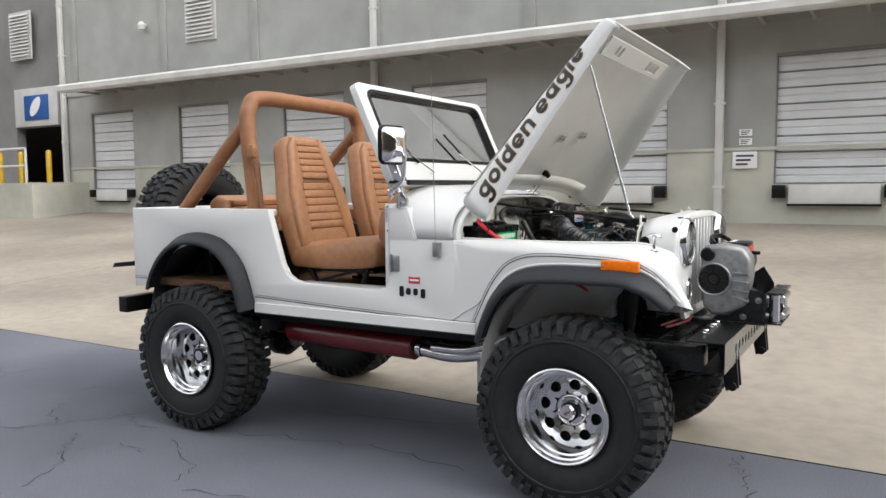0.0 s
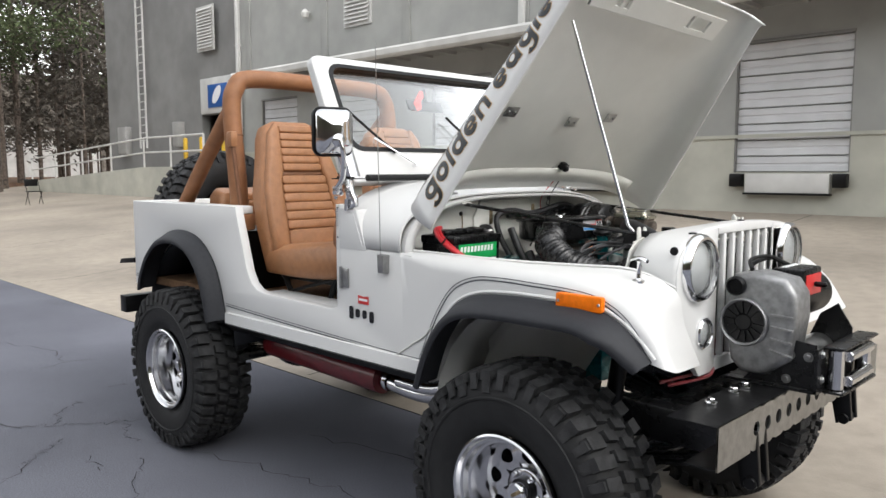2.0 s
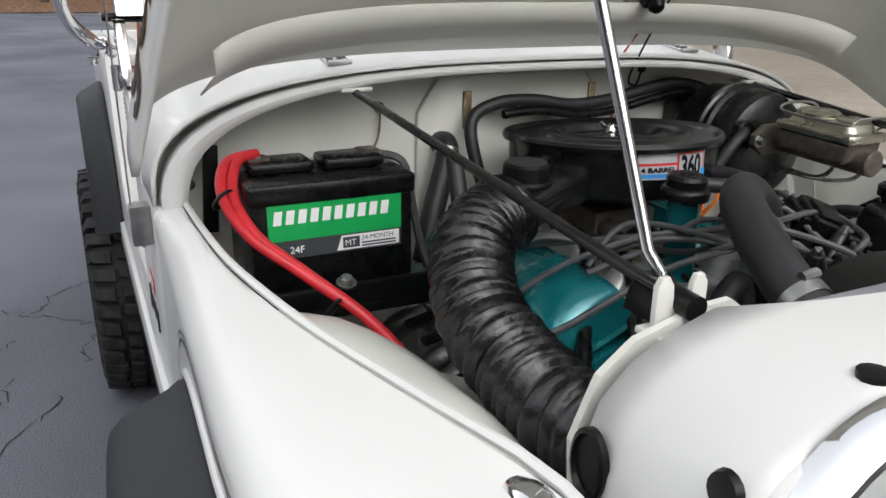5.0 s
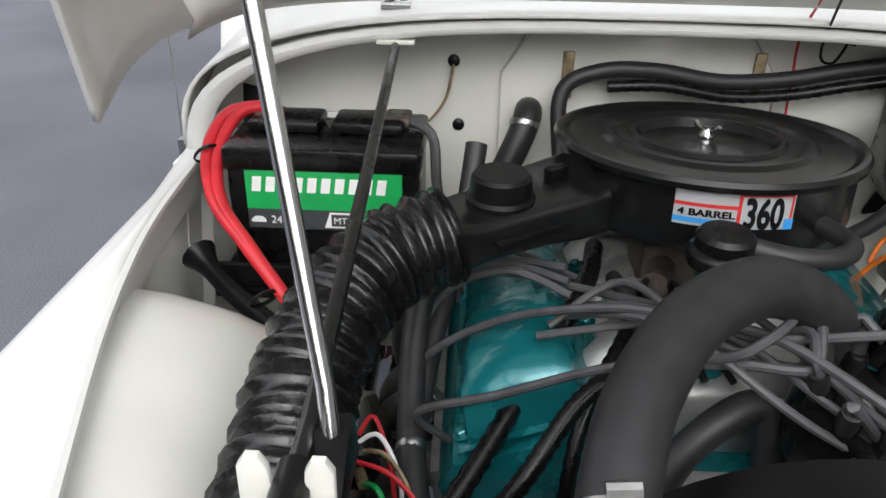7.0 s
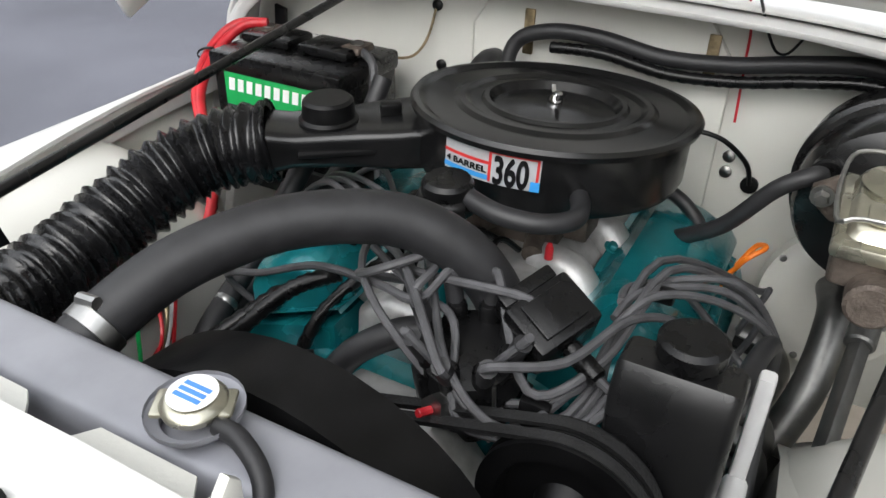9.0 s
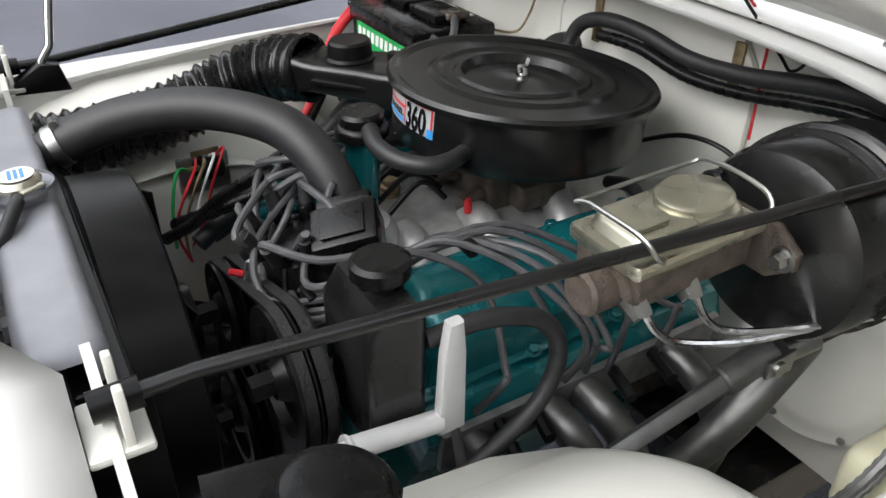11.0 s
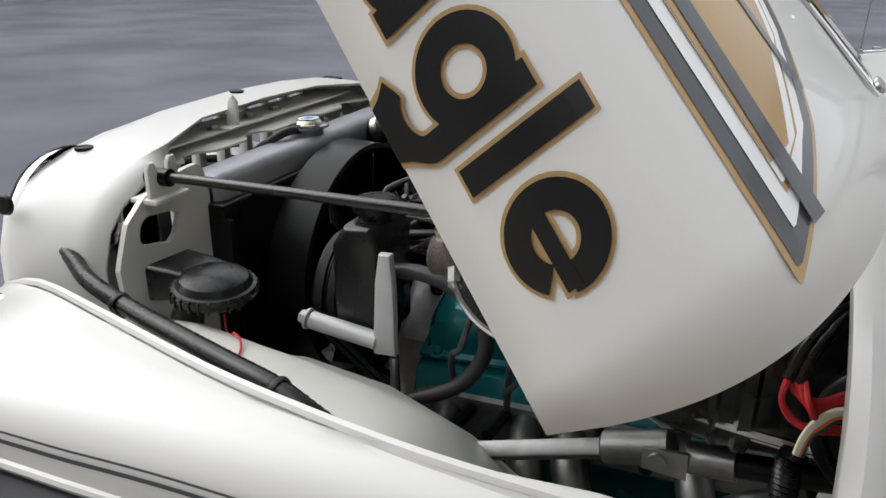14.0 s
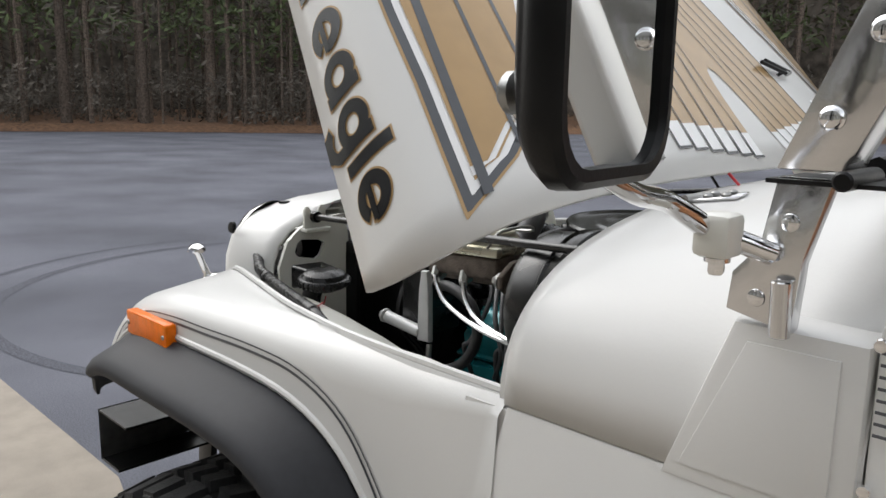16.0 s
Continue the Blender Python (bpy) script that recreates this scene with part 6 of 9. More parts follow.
def underbody():
    for s in (-1, 1):
        part("chassis_rail", box(-2.9, 0.56, min(s * 0.34, s * 0.42), max(s * 0.34, s * 0.42), 0.60, 0.72, 0.008), BLACK, VEH, "black steel chassis rail")
    for x in (-2.7, -1.6, -0.6, 0.35):
        part("cross_member", box(x - 0.05, x + 0.05, -0.338, 0.338, 0.61, 0.70, 0.006), BLACK, VEH, "black chassis cross member")
    # skid plate, tank and transmission added to block light and darken the ground beneath
    part("skid_plate", prism([(-1.35, 0.62), (-1.25, 0.50), (-0.75, 0.50), (-0.62, 0.62)], -0.30, 0.30, "y", 0.01), BLACK, VEH, "black transmission skid plate")
    part("fuel_tank", box(-2.85, -2.45, -0.32, 0.30, 0.56, 0.80, 0.03), SATIN, VEH, "black fuel tank under the floor")
    part("transmission", prism([(-1.30, 0.63), (-0.55, 0.63), (-0.55, 0.83), (-1.30, 0.80)], -0.16, 0.16, "y", 0.03), IRON, VEH)
    for ax in (AX_F, AX_R):
        bm = rod((ax, -0.66, HUB_Z), (ax, 0.66, HUB_Z), 0.042, 12)
        lathe([(0, -0.13), (0.08, -0.12), (0.135, -0.04), (0.135, 0.04), (0.08, 0.12), (0, 0.13)], 20, frame_axes((ax, 0.18 if ax == AX_F else 0.0, HUB_Z), (1, 0, 0)), bm)
        part("axle", bm, BLACK, VEH, "black axle tube with differential")
        for s in (-1, 1):
            bm = bmesh.new()
            for k, (ln, dz) in enumerate(((0.56, 0), (0.5, 0.012), (0.42, 0.024), (0.32, 0.036), (0.2, 0.048))):
                rows = [[(ax + ln * u, s * 0.38 + q, HUB_Z + 0.05 + dz + 0.10 * u * u - (0 if ln > 0.55 else 0.0)) for q in (-0.032, 0.032)] for u in [i / 6 - 1 for i in range(13)]]
                rows2 = [[(p[0], p[1], p[2] + 0.008) for p in r] for r in rows]
                for r in (rows, rows2):
                    grid(r, bm)
            part("leaf_spring", bm, BLACK, VEH, "black leaf spring pack", solid=0.004)
            part("shock_absorber", rod((ax + 0.12 * (1 if ax == AX_F else -1), s * 0.47, HUB_Z - 0.02), (ax + 0.2 * (1 if ax == AX_F else -1), s * 0.45, 1.0), 0.03, 12, bevel=0.004), SATIN, VEH)
    # steering links ahead of the front axle
    part("tie_rod", tube([(AX_F + 0.17, -0.62, 0.40), (AX_F + 0.17, 0.62, 0.40)], 0.018, 8, 1), SATIN, VEH)
    part("drag_link", tube([(AX_F + 0.22, -0.55, 0.47), (AX_F + 0.30, 0.40, 0.58)], 0.018, 8, 1), SATIN, VEH)
    # side exhaust: red silencer shield and steel pipe
    part("silencer", tube([(-1.80, -0.50, 0.605), (-1.70, -0.50, 0.605), (-1.0, -0.50, 0.585), (-0.93, -0.50, 0.583)], lambda u: 0.035 if u < 0.02 or u > 0.98 else 0.068, 18, 3), RED, VEH, "dark red side silencer")
    bm = tube([(-0.95, -0.50, 0.583), (-0.70, -0.50, 0.56), (-0.48, -0.49, 0.60), (-0.30, -0.44, 0.66), (-0.18, -0.36, 0.75)], 0.034, 14, 5)
    tube([(-0.80, -0.53, 0.60), (-0.58, -0.53, 0.61), (-0.36, -0.50, 0.70), (-0.2, -0.42, 0.78)], 0.024, 12, 5, bm=bm)
    lathe([(0.042, -0.02), (0.045, -0.015), (0.045, 0.015), (0.042, 0.02)], 16, frame_axes((-0.90, -0.50, 0.58), (1, 0, -0.06)), bm)
    part("exhaust_pipe", bm, POLISHED, VEH, "bright steel exhaust pipes")
    part("tail_pipe", tube([(-1.80, -0.50, 0.605), (-1.92, -0.49, 0.60), (-2.02, -0.47, 0.62)], 0.024, 10, 3), SATIN, VEH)
    part("skid_plate", box(-1.7, -0.75, -0.33, 0.33, 0.56, 0.60, 0.01), BLACK, VEH)
    part("transfer_case", box(-1.45, -1.0, -0.2, 0.2, 0.46, 0.62, 0.04), SATIN, VEH)
    part("prop_shaft", rod((-2.2, 0, 0.46), (-1.3, 0, 0.58), 0.03, 12), SATIN, VEH)


def wheel(x, s, z=HUB_Z, centre_y=None, spare=False, turn=0.0):
    """Mud tyre with separate tread blocks on a polished slotted rim. Built along +z as the outer side, then placed."""
    R, Wd = 0.432, 0.295
    y = s * TRACK if centre_y is None else centre_y
    out = Vector((0, s, 0)) if not spare else Vector((-1, 0, 0))
    m = frame_axes((x, y, z), out, (0, 0, 1)) @ Matrix.Rotation(turn, 4, "Z")
    h = Wd / 2
    prof = [(0.20, -h + 0.05), (0.215, -h + 0.028), (0.27, -h + 0.004), (0.34, -h), (0.375, -h + 0.012), (0.400, -h + 0.035), (0.411, -h * 0.45), (0.414, 0), (0.411, h * 0.45), (0.400, h - 0.035), (0.375, h - 0.012), (0.34, h), (0.27, h - 0.004), (0.215, h - 0.028), (0.20, h - 0.05)]
    tyre = part("wheel", lathe(prof, 72, m), RUBBER, VEH, "black mud-terrain tyre on a polished rim", angle=50)
    bm = bmesh.new()
    n = 42

    def block(a0, a1, w0, w1, r0, r1, skew=0.0):
        pts = []
        for r in (r0, r1):
            k = 0.0 if r == r0 else 0.006
            for aa, ww in ((a0, w0), (a1, w0), (a1, w1), (a0, w1)):
                mid_a, mid_w = (a0 + a1) / 2, (w0 + w1) / 2
                a = aa + (mid_a - aa) * k * 20 + skew * (ww - w0)
                w = ww + (mid_w - ww) * k * 16
                edge = abs(w) / h
                rr = r - (0.016 * max(0, edge - 0.5) ** 2 * 4 if r == r1 else 0)
                pts.append(bm.verts.new(m @ Vector((rr * math.cos(a), rr * math.sin(a), w))))
        for q in ((0, 1, 2, 3), (4, 7, 6, 5), (0, 4, 5, 1), (1, 5, 6, 2), (2, 6, 7, 3), (3, 7, 4, 0)):
            bm.faces.new([pts[i] for i in q])
    st = 2 * math.pi / n
    for k in range(n):
        a = k * st
        j = 0.0 if k % 2 else 0.010
        for sg in (-1, 1):
            block(a + 0.012, a + st * 0.80, sg * (0.062 + j), sg * (h - 0.004 - j), R - 0.040, R, sg * 0.35)
            # sidewall lug running down the shoulder
            a0, a1 = a + 0.02 + 0.03, a + st * (0.72 if k % 2 else 0.60) + 0.03
            pts = []
            for dz, (r0, r1) in ((0.0, (0.347 if k % 2 else 0.362, 0.418)), (0.011, (0.352 if k % 2 else 0.366, 0.414))):
                for aa, rr in ((a0, r0), (a1, r0), (a1, r1), (a0, r1)):
                    zz = h - 0.020 if rr < 0.39 else h - 0.034
                    pts.append(bm.verts.new(m @ Vector((rr * math.cos(aa), rr * math.sin(aa), sg * (zz + 0.012 + dz)))))
            for q in ((0, 1, 2, 3), (4, 7, 6, 5), (0, 4, 5, 1), (1, 5, 6, 2), (2, 6, 7, 3), (3, 7, 4, 0)):
                bm.faces.new([pts[i] for i in q])
        block(a + 0.02, a + st * 0.74, 0.006, 0.054, R - 0.03, R, 0.6)
        block(a + 0.02 + st * 0.4, a + st * 1.14, -0.054, -0.006, R - 0.03, R, 0.6)
    part("tread", bm, TREAD, tyre, "chunky tread blocks", smooth=False)["kind"] = "stuff"
    # raised ring on the sidewall
    part("sidewall_ring", lathe([(0.326, h - 0.001), (0.330, h + 0.004), (0.336, h + 0.004), (0.340, h - 0.002)], 72, m), RUBBER, tyre)
    # rim barrel with stepped lip, then dished disc with eight holes
    lip = [(0.213, h - 0.02), (0.215, h - 0.006), (0.209, h - 0.002), (0.203, h - 0.006), (0.196, h - 0.022), (0.188, h - 0.026), (0.184, h - 0.05), (0.176, h - 0.054), (0.172, h - 0.085), (0.170, h - 0.11), (0.170, h - 0.2)]
    rim = part("rim", lathe(lip, 64, m), POLISHED, tyre, "polished aluminium rim with round holes", angle=25)
    dz = h - 0.135
    disc = bmesh.new()
    NH, rh, rc = 8, 0.024, 0.122
    # radial sectors, each with a round hole
    for k in range(NH):
        a0 = 2 * math.pi * k / NH
        ring = [Vector((rc + rh * math.cos(q), rh * 1.12 * math.sin(q))) for q in [2 * math.pi * i / 16 for i in range(16)]]
        hw = math.pi / NH
        outer = []
        for i in range(16):
            q = 2 * math.pi * i / 16
            d = Vector((math.cos(q), math.sin(q)))
            lo, hi = 0.0, 0.2
            for _ in range(24):
                md = (lo + hi) / 2
                pt = Vector((rc, 0)) + d * md
                rad, ang = pt.length, math.atan2(pt.y, pt.x)
                if 0.075 < rad < 0.171 and abs(ang) < hw:
                    lo = md
                else:
                    hi = md
            outer.append(Vector((rc, 0)) + d * lo)

        def put(p, zz):
            r2, an = p.length, math.atan2(p.y, p.x) + a0
            dish = 0.020 * (1 - abs(r2 - 0.12) / 0.06)
            return disc.verts.new(m @ Vector((r2 * math.cos(an), r2 * math.sin(an), zz + max(-0.01, dish))))
        A = [put(p, dz) for p in outer]
        B = [put(p, dz) for p in ring]
        C = [put(p, dz - 0.02) for p in ring]
        for i in range(16):
            j = (i + 1) % 16
            disc.faces.new((A[i], A[j], B[j], B[i]))
            disc.faces.new((B[i], B[j], C[j], C[i]))
    lathe([(0.0755, dz - 0.004), (0.072, dz + 0.004), (0.066, dz + 0.008), (0.05, dz + 0.008), (0, dz + 0.008)], 32, m, disc)
    bmesh.ops.remove_doubles(disc, verts=disc.verts, dist=0.0004)
    part("rim_disc", disc, POLISHED, rim, angle=40)
    part("brake_drum", lathe([(0, dz - 0.03), (0.165, dz - 0.03), (0.168, dz - 0.05)], 32, m), SATIN, rim, smooth=False)
    for k in range(5):
        a = 2 * math.pi * k / 5 + 0.3
        mm = m @ Matrix.Translation((0.057 * math.cos(a), 0.057 * math.sin(a), dz + 0.006))
        part("lug_nut", lathe([(0.011, 0), (0.011, 0.018), (0.007, 0.024), (0, 0.025)], 6, mm), CHROME, rim)
    front = abs(x - AX_F) < 0.1
    rr, hh = (0.036, 0.055) if front else (0.030, 0.022)
    part("hub_flange", lathe([(0, dz + 0.008), (0.043, dz + 0.008), (0.043, dz + 0.028), (0, dz + 0.028)], 24, m), SATIN, rim, "black locking hub body")
    part("hub_cap", lathe([(0, dz + 0.0285), (rr, dz + 0.0285), (rr, dz + hh), (rr - 0.006, dz + hh + 0.006), (rr - 0.012, dz + hh + 0.004), (0, dz + hh + 0.004)], 24, m), CHROME, rim, "chrome hub cap")
    if front:
        part("hub_dial", prism(rounded(0.030, 0.012, 0.005, 3), dz + hh + 0.004, dz + hh + 0.009, "z", m=m), BRASS, rim, "brass hub dial")
    return tyre


def bumper_and_winch():
    """Steel channel front bumper with round holes, winch, fairlead and shackle tabs."""
    BX, z0, z1, W = 0.700, 0.672, 0.80, 0.715
    bm = bmesh.new()
    holes = [(-0.46 + k * 0.0835) for k in range(12)]
    r, zc = 0.022, (z0 + z1) / 2
    # face between the holes: strips above and below plus ring fillings
    cells = []
    xs = [-W] + [0.5 * (a + b) for a, b in zip(holes, holes[1:])] + [W]
    xs = [-W, holes[0] - 0.04] + xs[1:-1] + [holes[-1] + 0.04, W]
    cells = list(zip(xs, xs[1:]))
    for d in (BX, BX - 0.006):
        for (a, b) in cells:
            hole = [q for q in holes if a < q < b]
            if not hole:
                bm.faces.new([bm.verts.new(p) for p in ((d, a, z0), (d, b, z0), (d, b, z1), (d, a, z1))])
                continue
            c = hole[0]
            n = 20
            inn, outr = [], []
            for k in range(n):
                t = 2 * math.pi * k / n
                dx, dz = math.cos(t), math.sin(t)
                sc = min((b - c) / dx if dx > 1e-6 else 9, (c - a) / -dx if dx < -1e-6 else 9, (z1 - zc) / dz if dz > 1e-6 else 9, (zc - z0) / -dz if dz < -1e-6 else 9)
                inn.append(bm.verts.new((d, c + r * dx, zc + r * dz)))
                outr.append(bm.verts.new((d, c + sc * dx, zc + sc * dz)))
            for k in range(n):
                bm.faces.new((inn[k], inn[(k + 1) % n], outr[(k + 1) % n], outr[k]))
            if d == BX:
                for k in range(n):
                    t0, t1 = 2 * math.pi * k / n, 2 * math.pi * (k + 1) / n
                    bm.faces.new([bm.verts.new(p) for p in ((BX, c + r * math.cos(t0), zc + r * math.sin(t0)), (BX, c + r * math.cos(t1), zc + r * math.sin(t1)), (BX - 0.006, c + r * math.cos(t1), zc + r * math.sin(t1)), (BX - 0.006, c + r * math.cos(t0), zc + r * math.sin(t0)))])
    bmesh.ops.remove_doubles(bm, verts=bm.verts, dist=0.0003)
    bmp = part("front_bumper", bm, STEEL, VEH, "brushed steel front bumper with a row of holes", smooth=False)
    bm = box(0.545, BX - 0.006, -W, W, z1 - 0.006, z1, 0.001)
    box(0.60, BX - 0.006, -W, W, z0, z0 + 0.006, 0.001, bm=bm)
    part("bumper_flange", bm, SATIN, bmp, "black upper and lower flange", smooth=False)
    for s in (-1, 1):
        bm = prism([(0.62, 0.74), (0.70, 0.72), (0.715, 0.56), (0.66, 0.54)], s * 0.38, s * 0.40, "y", 0.004)
        prism([(0.62, 0.74), (0.70, 0.72), (0.715, 0.56), (0.66, 0.54)], s * 0.44, s * 0.46, "y", 0.004, bm=bm)
        rod((0.688, s * 0.37, 0.565), (0.688, s * 0.47, 0.565), 0.02, 12, bm, 0.003)
        part("tow_tab", bm, SATIN, bmp, "black tow tab with a pin")
    for y in (-0.52, -0.36, -0.28, 0.28, 0.36, 0.52):
        part("bumper_bolt", bolt((0.585, y, 0.802), (0, 0, 1), 0.013, 0.014), CHROME, bmp)
    # winch cradle plates
    bm = bmesh.new()
    prism([(0.55, 0.803), (0.78, 0.803), (0.784, 0.86), (0.784, 0.955), (0.70, 0.965), (0.60, 0.86)], -0.204, -0.196, "y", bm=bm)
    prism([(0.60, 0.803), (0.78, 0.803), (0.784, 0.96), (0.735, 1.04), (0.68, 1.0)], 0.136, 0.144, "y", bm=bm)
    prism([(-0.22, 0.803), (0.22, 0.803), (0.22, 0.94), (-0.22, 0.94)], 0.785, 0.795, "x", bm=bm)
    box(0.50, 0.79, -0.22, 0.22, 0.803, 0.812, bm=bm)
    cr = part("winch", bm, BLACK, VEH, "upright electric winch on a black cradle")
    # gearbox casting
    gb = [(0.525, 0.90), (0.565, 0.862), (0.64, 0.865), (0.715, 0.92), (0.735, 1.06), (0.730, 1.135), (0.70, 1.180), (0.60, 1.197), (0.530, 1.185), (0.512, 1.12), (0.512, 0.98)]
    g = part("gearbox", prism(gb, -0.24, -0.10, "y", 0.022, seg=4), ALU, cr, "cast aluminium winch gearbox", angle=50)
    bm = bmesh.new()
    fm = frame_axes((0.575, -0.243, 1.033), (0, -1, 0))
    lathe([(0.078, -0.01), (0.078, 0.014), (0.074, 0.018), (0.069, 0.014), (0.069, 0.004), (0, 0.004)], 40, fm, bm)
    part("fan_ring", bm, ALU, cr)
    fc = part("fan_cover", lathe([(0, 0.014), (0.024, 0.012), (0.028, 0.006), (0.068, 0.005)], 32, fm), SATIN, cr, "black ribbed fan cover")
    for k in range(14):
        part("rib", box(0.029, 0.067, -0.0028, 0.0028, 0.0055, 0.013, m=fm @ Matrix.Rotation(2 * math.pi * k / 14, 4, "Z")), SATIN, fc, smooth=False)
    part("breather", lathe([(0.032, 0), (0.032, 0.014), (0.026, 0.02), (0.024, 0.006), (0, 0.004)], 20, frame_axes((0.545, -0.24, 1.148), (0, -1, 0))), SATIN, cr)
    for k in range(4):
        part("rib", prism([(0.66, 0.95 + k * 0.038), (0.728, 0.935 + k * 0.042), (0.728, 0.941 + k * 0.042), (0.66, 0.956 + k * 0.038)], -0.252, -0.235, "y"), ALU, cr, smooth=False)
    part("motor", rod((0.62, -0.10, 1.09), (0.62, 0.22, 1.09), 0.075, 24, bevel=0.01), SATIN, cr, "black winch motor")
    part("drum", rod((0.68, -0.195, 0.90), (0.68, 0.195, 0.90), 0.055, 20), STEEL, cr)
    bx = part("control_box", box(0.585, 0.690, -0.06, 0.11, 1.085, 1.195, 0.010), PLASTIC, cr, "black winch control box")
    part("control_panel", box(0.691, 0.694, -0.045, 0.095, 1.105, 1.175, 0.002), DECAL_RED, cr, "red panel")
    part("warning_strip", box(0.605, 0.625, -0.045, 0.09, 1.1955, 1.1965), DECAL_WHITE, bx, "pale warning strip", smooth=False)
    part("plug", rod((0.694, 0.03, 1.14), (0.735, 0.03, 1.14), 0.009, 12, bevel=0.003), SATIN, cr)
    bm = tube([(0.59, 0.04, 1.20), (0.55, 0.0, 1.225), (0.53, -0.1, 1.22), (0.56, -0.16, 1.195)], 0.0075, 8, 5)
    tube([(0.59, 0.08, 1.19), (0.54, 0.05, 1.215), (0.52, -0.06, 1.20), (0.55, -0.12, 1.17)], 0.0075, 8, 5, bm=bm)
    part("winch_cable", bm, SATIN, cr)
    # roller fairlead
    for y in (-0.135, 0.135):
        part("fairlead_roller", rod((0.825, y, 0.835), (0.825, y, 0.965), 0.024, 16, bevel=0.004), POLISHED, cr, "bright steel fairlead roller")
    for z in (0.86, 0.94):
        part("fairlead_roller", rod((0.85, -0.11, z), (0.85, 0.11, z), 0.018, 14, bevel=0.003), POLISHED, cr, "bright steel fairlead roller")
    bm = box(0.796, 0.86, -0.17, 0.17, 0.966, 0.975, 0.003)
    box(0.796, 0.86, -0.17, 0.17, 0.825, 0.834, 0.003, bm=bm)
    part("fairlead_frame", bm, BLACK, cr)
    for y, z in ((-0.18, 0.95), (0.16, 0.95), (-0.18, 0.87)):
        part("cradle_bolt", bolt((0.796, y, z), (1, 0, 0), 0.01, 0.008), STEEL, cr)
    for x, z in ((0.765, 0.94), (0.71, 0.94), (0.70, 0.86)):
        part("cradle_bolt", bolt((x, -0.2045, z), (0, -1, 0), 0.010, 0.008), STEEL, cr)
    for ob in [cr] + list(cr.children_recursive):
        ob.data.transform(Matrix.Translation((-0.015, 0, -0.026)) if ob is not cr else Matrix.Translation((-0.012, 0, -0.001)))
    bm = tube([(0.40, -0.10, 0.90), (0.43, -0.22, 0.855), (0.44, -0.30, 0.83), (0.36, -0.42, 0.80)], 0.006, 8, 5)
    tube([(0.40, -0.08, 0.885), (0.44, -0.2, 0.842), (0.46, -0.28, 0.815), (0.38, -0.40, 0.79)], 0.006, 8, 5, bm=bm)
    part("winch_lead", bm, RED, VEH, "red winch power cables")


tub_side(-1), tub_side(1)
both(fender)
both(seam)
both(lambda s: flare(ARCH_F, s, "dark grey plastic wheel flare"))
both(lambda s: flare(ARCH_R, s, "dark grey plastic wheel flare", 0.085))
both(wheel_house)
cowl()
hood()
grille()
windshield()
both(mirror)
both(side_fittings)
right_only()
rollbar()
bucket_seat(-0.355), bucket_seat(0.355)
rear_seat()
rear_end()
underbody()
for wx in (AX_F, AX_R):
    for ws in (-1, 1):
        wheel(wx, ws, turn=0.7 * wx + ws)
wheel(-3.10, 1, 1.20, centre_y=-0.05, spare=True)
bumper_and_winch()


